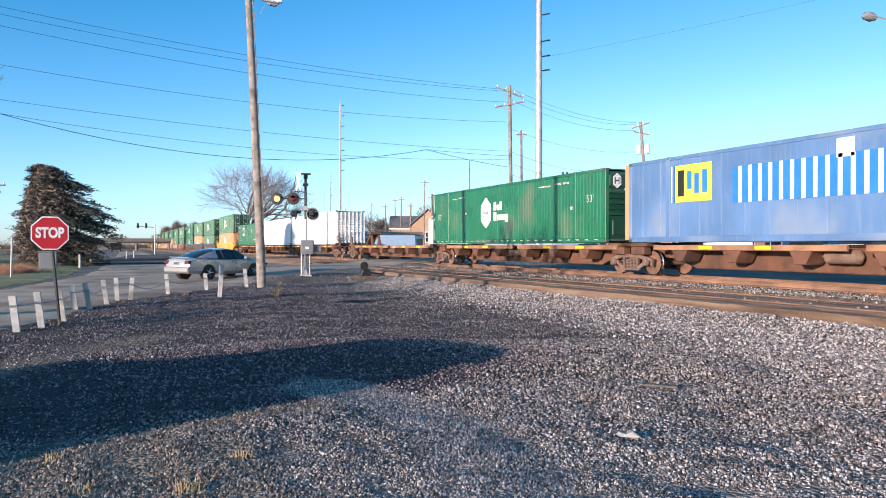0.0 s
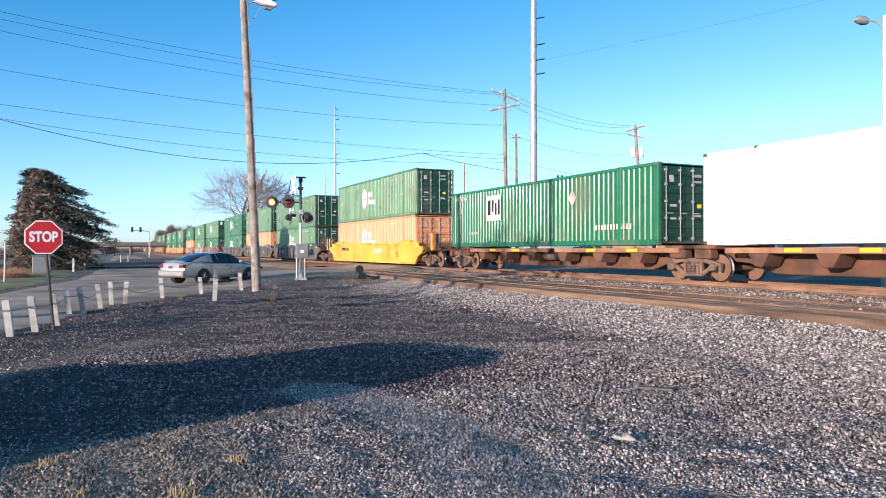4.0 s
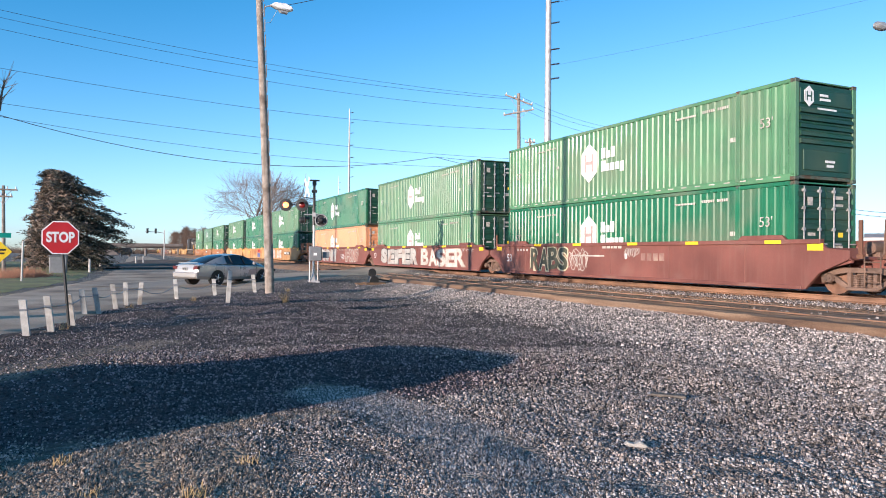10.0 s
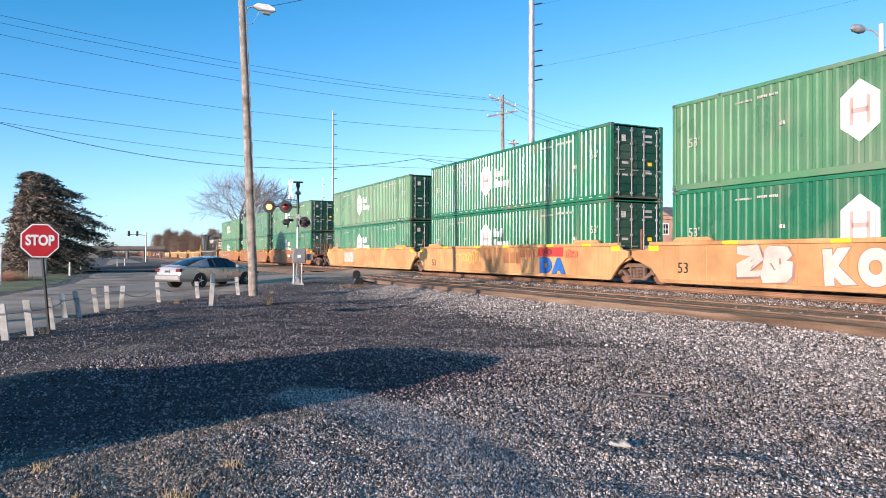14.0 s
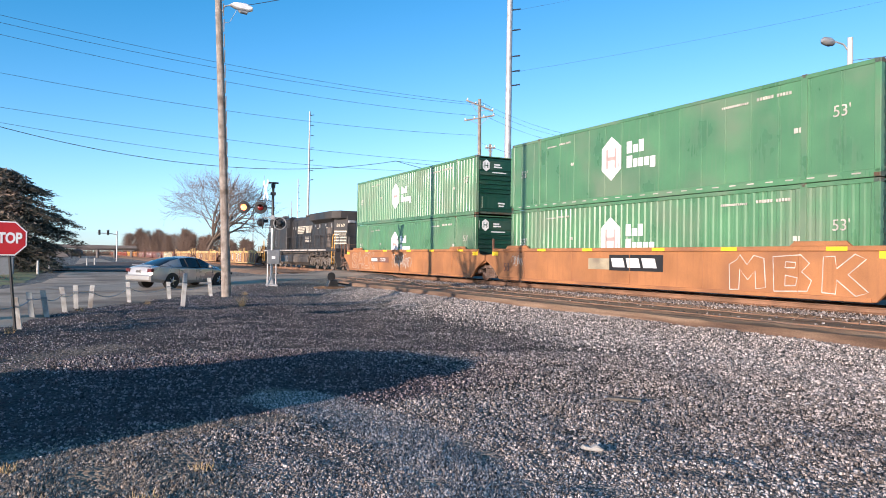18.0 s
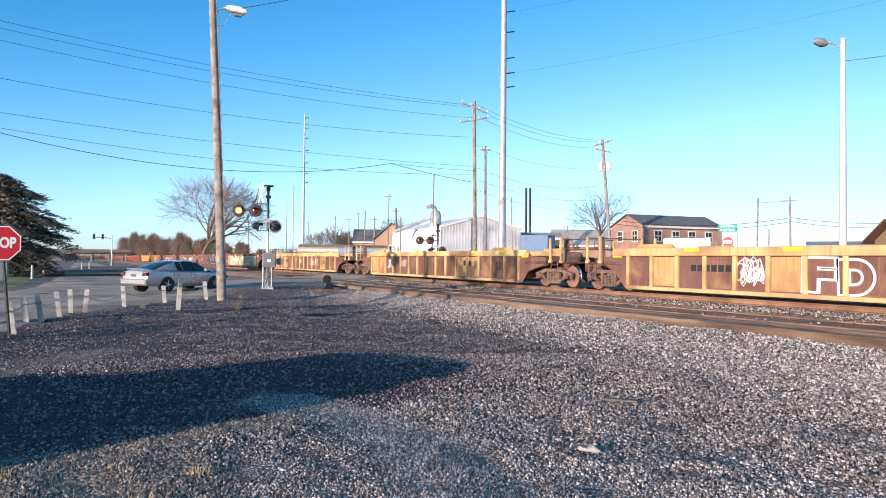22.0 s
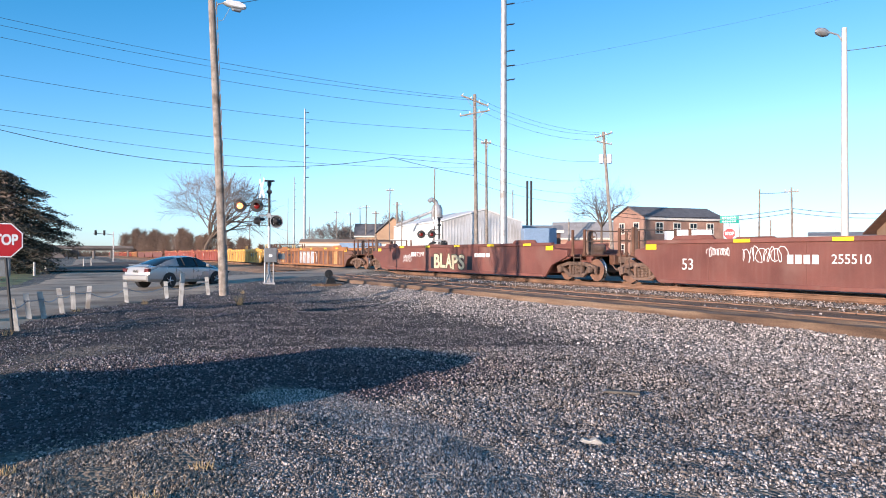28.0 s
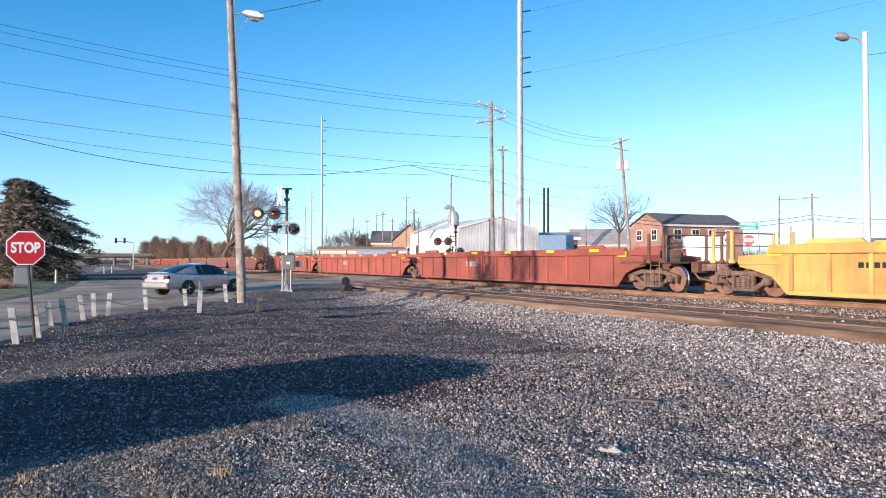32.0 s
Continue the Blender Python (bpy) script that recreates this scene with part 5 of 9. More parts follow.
def spine_unit(u0, u1, near_end, far_end, hitch=False, label="", marks=()):
    """A spine platform between truck centres u0 and u1: one deep beam with outriggers."""
    cu, half = (u0 + u1) / 2, (u1 - u0) / 2
    car = thing("spine_car", label, "spine car", group="cars of the train")

    def beam():
        g = G()
        g.prism([(-half + 0.2, 0.72), (-half + 1.6, 0.62), (-half + 2.6, 0.3), (half - 2.6, 0.3), (half - 1.6, 0.62), (half - 0.2, 0.72), (half - 0.2, 1.05), (-half + 0.2, 1.05)], "x", -0.42, 0.42, 0, 0.03)
        g.box(-0.55, 0.55, -half + 0.2, half - 0.2, 1.05, 1.1, 0, 0.02)
        return g.mesh("centre_beam", M["sill"])
    part("centre_beam", once(("spine", round(half, 1)), beam), car)
    rail = once("siderail", lambda: slab("side_rail", [(-3.6, 0.93), (3.6, 0.93), (3.6, 1.1), (-3.6, 1.1)], -0.05, 0.05, M["spine_rail"], 0.015))
    gus = once("gusset", lambda: slab("outrigger", [(-0.45, 1.08), (0.45, 1.08), (0.15, 0.55), (-0.15, 0.55)], -0.75, 0.0, M["sill"], 0.02))
    for s in (-1, 1):
        for y in (-4.3, 3.4):
            part("side_rail", rail, car, "orange side rail with worn edges", at=(s * 1.3, y, 0))
        for y in (-5.8, -3.6, -1.2, 1.2, 3.6, 5.8):
            part("outrigger", gus, car, at=(s * 1.28 if s > 0 else -0.55, y, 0))
    rf = once("reflector", lambda: slab("reflector", [(-0.28, 0), (0.28, 0), (0.28, 0.1), (-0.28, 0.1)], -0.004, 0.004, M["yellow_decal"], 0.001))
    for y in (-5.6, -3.2, 2.4, 4.6):
        part("reflector", rf, car, "yellow reflector", at=(-1.355, y, 0.97))
    end = once("spineend", lambda: (lambda g: (g.box(-1.3, 1.3, -0.5, 0.9, 1.05, 1.18, 0, 0.03), g.box(-1.25, -0.9, -0.3, 0.4, 0.75, 1.05, 0, 0.03), g.box(0.9, 1.25, -0.3, 0.4, 0.75, 1.05, 0, 0.03), g)[-1])(G()).mesh("end_platform", M["sill"]))
    valve = once("airgear", lambda: (lambda g: (g.lathe([(0.05, -0.55), (0.2, -0.45), (0.21, 0), (0.2, 0.45), (0.05, 0.55)], (0, 0, 0), "y", 12), g.box(-0.12, 0.12, 0.7, 1.0, -0.2, 0.15, 0, 0.03), g.tube((0, 0.5, 0), (0, 0.8, 0), 0.03), g)[-1])(G()).mesh("air_reservoir", M["truck"], True))
    part("air_reservoir", valve, car, at=(-0.75, 0.3, 0.78))
    part("air_reservoir", valve, car, at=(0.75, -1.5, 0.78))
    for e, own in ((-1, near_end), (1, far_end)):
        tn = (0, 0, 0 if e > 0 else 180)
        part("end_platform", end, car, at=(0, e * (half - 0.6), 0), turn=tn)
        if own:
            add_truck(car, e * half)
            coupler(car, e * (half + 0.95), e)
            part("brake_wheel", once("brakewheel", brake_wheel_mesh), car, at=(-0.95, e * (half + 0.8), 1.75))
            stand = once("brakestand", lambda: (lambda g: (g.prism([(-0.14, 1.05), (0.14, 1.05), (0.09, 2.0), (-0.09, 2.0)], "x", -0.08, 0.08, 0, 0.02), g)[-1])(G()).mesh("brake_stand", M["truck"]))
            part("brake_stand", stand, car, at=(-0.95, e * (half + 0.65), -0.2))
            sill = once("drawsill", lambda: (lambda g: (g.box(-0.3, 0.3, -0.4, 1.3, 0.66, 1.05, 0, 0.03), g.box(-1.35, 1.35, 0.55, 0.95, 0.98, 1.05, 0, 0.02), g)[-1])(G()).mesh("draft_sill", M["sill"]))
            part("draft_sill", sill, car, at=(0, e * half, 0), turn=tn)
        elif e > 0:
            add_truck(car, e * half)
    if hitch:
        hm = once("hitch", lambda: (lambda g: (g.prism([(-0.2, 1.1), (0.15, 1.1), (0.55, 1.95), (0.3, 2.0)], "x", -0.35, -0.22, 0, 0.02), g.prism([(-0.2, 1.1), (0.15, 1.1), (0.55, 1.95), (0.3, 2.0)], "x", 0.22, 0.35, 0, 0.02), g.prism([(0.5, 1.9), (1.6, 1.1), (1.75, 1.1), (0.7, 2.0)], "x", -0.3, 0.3, 0, 0.03), g.box(-0.5, 0.5, 0.1, 0.95, 1.95, 2.12, 0, 0.04), g)[-1])(G()).mesh("trailer_hitch", M["sill"]))
        part("trailer_hitch", hm, car, "raised rusty trailer hitch", at=(0, half - 2.6, 0))
    rolls(car, cu)
    for mk in marks:
        mk(car)
    return car


RUSTY_SPINE = "rust-brown spine car platform with orange side rails"
spine_unit(3.7, 20.7, True, False, label=RUSTY_SPINE)
spine_unit(20.7, 37.5, False, False, label=RUSTY_SPINE)
spine_unit(37.5, 54.2, False, True, True, label="empty rust-brown spine car platform with a raised hitch", marks=[wording("654027", -1.5, 1.0, 0.17, M["ghost"], x=-1.362)])
spine_unit(58.9, 75.2, True, False, label=RUSTY_SPINE)
spine_unit(75.2, 92.3, False, False, label=RUSTY_SPINE)
spine_unit(92.3, 108.9, False, True, label=RUSTY_SPINE)
HUB = "green corrugated steel container with white emblem"
container("wide", "blue", "blue", "door", "faded blue container with yellow emblem panel and striped band", 4.4, 1.2, "emp_blue")
container("fine", "green", "green_dark", "louver", "clean green container with white hexagon emblem", 21.9, 1.2, "hub", 1)
container("flat", "white", "white", "louver", "bright white smooth-sided container with faded lettering", 58.2, 1.2, "white")
container("flat", "white", "white", "louver", "bright white smooth-sided container with faded lettering", 75.5, 1.2, "white")
container("corr", "green", "green_dark", "door", "green container with a white square emblem panel", 93.7, 1.2, "emp_green")


def stack(u0, top, low, e1="door", e2="door", st1="corr", st2="corr", seed=0):
    names = {"green": "deep green", "green_old": "faded light green", "orange": "faded orange"}
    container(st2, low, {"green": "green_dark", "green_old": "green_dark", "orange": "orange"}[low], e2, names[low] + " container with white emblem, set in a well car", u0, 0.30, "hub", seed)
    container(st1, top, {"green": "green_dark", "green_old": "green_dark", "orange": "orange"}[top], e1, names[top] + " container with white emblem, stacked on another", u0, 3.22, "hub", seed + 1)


W, K, D2 = M["decal"], M["spray_black"], M["decal_dirty"]
NUM = dict(size=0.3)
well_unit("yellow", 113.2, 133.2, True, True, [panel(4.6, 6.3, 0.98, 1.2, M["dark"]), wording("470220", 5.2, 1.09, 0.2), bars(-1.0, 0.75, [0.55, 0.4, 0.5], 0.38, D2, slant=0.15), wording("53", -5.6, 0.72, 0.42, M["dark"], label="black 53 marking")], "bright yellow steel well car, paint scuffed", 1)
stack(114.85, "green_old", "orange", seed=1)
SF = "grey grimy well car with dull blue top edge"
for a, b, n, f, sd in ((136.2, 156.0, True, False, 2), (156.0, 175.6, False, False, 3), (175.6, 195.3, False, True, 4)):
    well_unit("sflc", a, b, n, f, [bars(6.3, 0.72, [0.13] * 4, 0.3, D2, x=-1.41), bars(5.0, 0.72, [0.13] * 4, 0.3, D2, x=-1.41), wording("53", -0.7, 0.75, 0.5, D2, x=-1.41), bars(-4.0, 0.8, [0.7], 0.06, D2, x=-1.41), bars(-4.0, 0.68, [0.7], 0.06, D2, x=-1.41)], SF, sd)
stack(138.4, "green_old", "green_old", seed=2)
stack(157.75, "green_old", "orange", seed=5)
stack(177.45, "green", "green", seed=3)
RB = "red-brown steel well car covered in graffiti"
well_unit("red", 199.2, 218.9, True, False, [wording("53", 7.75, 0.85, 0.5), letters("RABS", 5.8, 2.85, 0.36, 1.37, M["spray_olive"], M["spray_cream"], 4, 0.03, 0.05, label="dark sprayed letters edged in cream"), scribble(2.8, 0.85, 1.3, 0.95, D2, 3, thick=0.016), bars(0.5, 1.3, [0.2, 0.2, 0.1, 0.2, 0.2], 0.09, D2), scribble(-0.8, 1.15, 0.8, 0.36, D2, 13), wording("B", -0.9, 1.0, 0.28), bars(-1.74, 0.86, [0.24] * 4, 0.26, M["spray_rose"], gap=0.08), bars(2.4, 0.98, [2.0], 0.06, D2), bars(7.0, 1.2, [0.1, 0.14, 0.1, 0.14], 0.1, D2, gap=0.15)], "red-brown steel well car, faded white marks", 5)
well_unit("red", 218.9, 238.2, False, False, [letters("SEFER", 6.9, -0.2, 0.28, 1.37, M["spray_pale"], M["spray_black"], 8, 0.075, 0.03, label="pale grey bubble letters"), letters("BASER", -0.6, -6.8, 0.3, 1.37, D2, M["spray_rose"], 9, 0.03, 0.04, label="white sprayed letters"), scribble(-6.3, 1.25, 1.6, 0.22, D2, 10), wording("53", 8.15, 0.85, 0.5)], RB, 6)
well_unit("red", 238.2, 257.4, False, True, [graffiti(6.2, 0.82, 5, 1.35, 1.0, M["spray_pale"], M["spray_grey"], 12, label="pale grey bubble shapes"), letters("FONS", -3.55, -6.9, 0.3, 1.37, M["spray_rose"], D2, 14, 0.05, 0.06, label="white-outlined red letters"), scribble(-1.9, 0.68, 1.2, 0.5, W, 5), scribble(-0.4, 1.28, 3.0, 0.16, D2, 15), wording("53", 7.6, 0.8, 0.5)], RB, 7)
stack(201.05, "green_old", "green", "louver", "door", seed=4)
stack(220.5, "green_old", "green_old", seed=6)
stack(239.5, "green", "orange", seed=7)
TN = "tan-yellow steel well car with graffiti"
well_unit("tan", 261.0, 281.0, True, False, [wording("53", 7.4, 0.64, 0.5, M["dark"], label="black 53 marking"), graffiti(5.25, 0.85, 2, 1.0, 1.0, M["spray_pink"], M["spray_rose"], 21, label="pinkish white sprayed shapes"), letters("KOZ", 2.45, -0.4, 0.3, 1.33, M["spray_pink"], M["spray_rose"], 22, 0.09, 0.025, label="pinkish white bubble letters"), wording("B", -1.3, 1.0, 0.26, M["dark"], label="black marking"), panel(-4.95, -1.83, 0.76, 1.1, M["dark"]), bars(-2.05, 0.82, [0.22] * 4, 0.22, gap=0.06), wording("767367", -4.0, 0.93, 0.4)], TN, 8)
well_unit("tan", 281.0, 300.1, False, False, [wording("53", 7.1, 0.6, 0.5, M["dark"], label="black 53 marking"), bars(-0.77, 0.68, [0.4, 0.4, 0.4], 0.5, M["rusty"], gap=0.1), panel(-5.5, -3.65, 1.0, 1.385, M["spray_red"], name="sprayed_band"), scribble(-4.0, 1.2, 0.7, 0.3, K, 27), letters("DA", -3.75, -5.65, 0.3, 1.0, M["spray_blue"], K, 26, 0.09, 0.02, label="blue sprayed letters", tilt=3), scribble(-2.2, 1.12, 1.3, 0.5, M["spray_red"], 11), scribble(-5.6, 1.1, 0.9, 0.4, M["spray_red"], 17), scribble(4.4, 0.95, 2.6, 0.8, M["lemon"], 7)], TN, 9)
well_unit("tan", 300.1, 319.3, False, True, [panel(2.4, 4.6, 0.5, 1.25, M["decal_dirty"]), scribble(0, 0.8, 2.5, 0.5, M["rusty"], 2)], TN, 10)
stack(262.9, "green_old", "green", seed=8)
stack(282.25, "green", "green", seed=9)
stack(301.6, "green_old", "green", seed=10)
OR = "rust-orange steel well car with chalky scrawls"
well_unit("rusty", 323.2, 343.0, True, False, [panel(-3.2, 0.4, 0.7, 1.08, M["brown"]), wording("723700", -2.0, 0.89, 0.42), bars(0.25, 0.76, [0.25] * 4, 0.27), scribble(6.0, 0.8, 1.5, 0.3, D2, 31)], OR, 11)
well_unit("rusty", 343.0, 362.4, False, False, [panel(-1.57, 1.04, 0.72, 1.28, M["dark"]), bars(0.85, 0.84, [0.62, 0.62, 0.62], 0.32, W, gap=0.14, slant=-0.1), panel(1.04, 2.2, 0.75, 1.15, M["spray_tan"], x=-1.4558), outline(-4.1, -8.4, 0.28, 1.3, D2), wording("53", 7.8, 0.7, 0.5, M["brown"], label="dark 53 marking"), scribble(7.3, 1.0, 0.7, 0.5, D2, 35)], OR, 12)
well_unit("rusty", 362.4, 381.7, False, True, [panel(1.67, 4.56, 0.74, 1.06, M["brown"]), bars(4.45, 0.8, [0.2] * 4, 0.2), wording("723700", 2.6, 0.9, 0.3), letters("SACK", 8.0, 3.9, 0.3, 1.37, M["rusty"], D2, 41, 0.012, 0.016, x=-1.457, label="cream outline letters"), scribble(1.2, 0.85, 2.6, 0.95, D2, 43, thick=0.016), scribble(0.8, 0.7, 2.2, 0.7, D2, 44, thick=0.013)], OR, 13)
stack(325.1, "green_old", "green", seed=11)
stack(344.25, "green_old", "green_old", st1="wide", seed=13)
stack(363.55, "green_old", "green_old", "louver", "louver", st2="fine", seed=14)
EY = "empty worn yellow and brown well car, rust streaked"
well_unit("ribs_yellow", 408.3, 427.6, True, True, [letters("F", 1.7, 0.85, 0.33, 1.22, M["bay_brown"], W, 51, 0.05, 0.06, x=-1.412, label="white outline letter", tilt=3), letters("D", 0.72, -0.1, 0.33, 1.22, M["bay_brown"], W, 52, 0.05, 0.06, x=-1.412, label="white outline letter", tilt=3), letters("K", -0.5, -1.32, 0.33, 1.22, M["bay_brown"], W, 53, 0.05, 0.06, x=-1.412, label="white outline letter", tilt=3), scribble(3.7, 0.88, 0.75, 0.8, W, 54, x=-1.412), scribble(3.6, 0.7, 0.7, 0.6, W, 56, x=-1.412), bars(5.5, 0.8, [0.2] * 6, 0.2, M["dark"], x=-1.412), wording("53", -5.9, 0.88, 0.5, M["dark"], x=-1.413, label="black 53 marking")], EY, 14)
well_unit("ribs_yellow", 430.9, 451.4, True, True, [scribble(5.7, 0.82, 0.65, 0.6, W, 55, x=-1.412), scribble(3.75, 0.88, 0.6, 0.5, D2, 57, x=-1.412), bars(-3.45, 0.82, [0.2, 0.2, 0.2], 0.24, M["dark"], x=-1.412), scribble(-4.4, 0.85, 0.7, 0.65, M["dark"], 58, x=-1.412), wording("53", -6.6, 0.8, 0.5, M["dark"], x=-1.413, label="black 53 marking")], EY, 15)
well_unit("ribs_yellow", 454.6, 474.6, True, True, [scribble(0.85, 0.9, 0.65, 0.5, W, 61, x=-1.412), scribble(-2.25, 0.8, 0.85, 0.65, W, 63, x=-1.412), scribble(-3.4, 0.82, 0.65, 0.6, W, 64, x=-1.412), wording("53", -5.62, 0.86, 0.46, M["dark"], x=-1.413, label="black 53 marking"), bars(5.6, 0.82, [0.2] * 6, 0.18, M["dark"], x=-1.412)], EY, 16)
well_unit("red", 478.2, 498.7, True, False, [wording("53", 7.1, 0.7, 0.46), panel(-8.2, 6.4, 0.27, 1.36, M["spray_sand"], name="sprayed_ground"), scribble(6.2, 0.8, 5.0, 0.7, M["bay_brown"], 74, x=-1.464, thick=0.02), scribble(0.4, 0.85, 8.0, 0.8, M["spray_olive"], 75, x=-1.464, turns=12, thick=0.018), graffiti(4.95, 0.83, 4, 1.06, 1.05, M["spray_cream"], K, 71, label="large cream sprayed shapes"), letters("NORS", 0.78, -3.75, 0.28, 1.37, M["spray_cream"], M["spray_olive"], 72, 0.06, 0.05, label="large cream letters with olive edges", tilt=4), letters("EWI", -3.95, -8.0, 0.34, 1.37, M["spray_cream"], M["spray_olive"], 73, 0.06, 0.06, label="large cream letters with olive edges", tilt=3), panel(-8.2, -3.9, 0.27, 0.36, M["spray_teal"], x=-1.4575), bars(3.9, 0.82, [0.2] * 4, 0.2, x=-1.468), wording("255510", 2.1, 0.92, 0.28, x=-1.468)], "empty red-brown well car under large cream graffiti", 17)
well_unit("red", 498.7, 518.1, False, False, [graffiti(0.5, 0.82, 6, 1.3, 1.05, K, W, 75, label="black and white sprayed shapes"), wording("53", 7.0, 0.6, 0.5), bars(5.5, 0.8, [0.3, 0.2, 0.3], 0.2, D2)], "empty red-brown well car with black and white graffiti", 18)
well_unit("red", 518.1, 537.2, False, True, [wording("53", 7.2, 0.74, 0.5), scribble(6.4, 1.15, 0.8, 0.4, W, 78), scribble(5.2, 1.05, 1.35, 0.55, W, 79), bars(3.75, 0.82, [0.18] * 4, 0.24), wording("255510", 2.0, 0.94, 0.34), wording("B", 0.56, 0.96, 0.32), bars(-2.15, 0.8, [0.55, 0.6, 0.55, 0.5], 0.3, slant=-0.18, gap=0.12), bars(-2.0, 0.66, [2.7], 0.1), graffiti(-5.15, 1.0, 1, 0.85, 0.5, D2, M["red"], 80, label="round white sprayed shape"), bars(-7.33, 1.1, [0.75], 0.05, D2), bars(-7.33, 1.02, [0.7], 0.05, D2), bars(-7.33, 0.94, [0.75], 0.05, D2), bars(-7.33, 0.86, [0.6], 0.05, D2)], "empty red-brown well car with white markings", 19)
well_unit("red", 540.8, 560.8, True, True, [bars(4.17, 0.92, [0.17] * 3, 0.24), wording("72197", 3.0, 1.03, 0.36), letters("BLAPS", 1.35, -1.9, 0.3, 1.08, M["spray_cream"], M["spray_olive"], 81, 0.03, 0.04, label="cream sprayed letters"), panel(1.3, 1.74, 0.3, 0.92, K, name="sprayed_band"), panel(-2.6, -2.15, 0.3, 0.95, K, name="sprayed_band"), bars(-2.85, 0.92, [0.2, 0.4, 0.25, 0.35], 0.18), scribble(5.25, 0.8, 1.1, 0.5, W, 83)], "empty dark red-brown well car with a cream tag", 20)
well_unit("brown_ribs", 564.4, 584.6, True, True, [panel(-1.6, 2.42, 0.3, 1.24, M["spray_grey"], x=-1.4125, name="sprayed_band"), scribble(2.35, 0.8, 4.6, 0.95, W, 85, x=-1.416, turns=7, thick=0.03), bars(5.9, 0.86, [0.2] * 6, 0.18, M["dark"], x=-1.412)], "empty rusted brown-yellow well car with grey graffiti", 21)
well_unit("yellow_ribs", 588.9, 609.2, True, True, [panel(-5.35, -3.6, 0.78, 1.08, D2, x=-1.4105), bars(-3.75, 0.82, [0.42, 0.42, 0.42], 0.22, M["dark"], x=-1.414), wording("53", -5.95, 0.98, 0.46, M["dark"], x=-1.413, label="black 53 marking"), panel(-8.1, -7.7, 0.54, 0.84, W, x=-1.4105), bars(6.4, 0.9, [0.14] * 5, 0.14, M["dark"], x=-1.412)], "empty bright yellow well car", 22)
u = 613.0
far_styles = ["pink", "pink", "pink", "red", "red", "red", "brown_ribs", "pink", "pink", "pink", "red", "red", "red", "pink"]
for i, sty in enumerate(far_styles):
    ends = {0: (True, False), 1: (False, False), 2: (False, True)}[i % 3]
    well_unit(sty, u, u + 19.8, *ends, [bars(3, 0.8, [0.3, 0.3, 0.3], 0.25, D2, x=-1.415)] if i < 4 else [], "empty faded red-brown well car", 23 + i)
    u += 19.8 + (3.5 if ends[1] else 0)

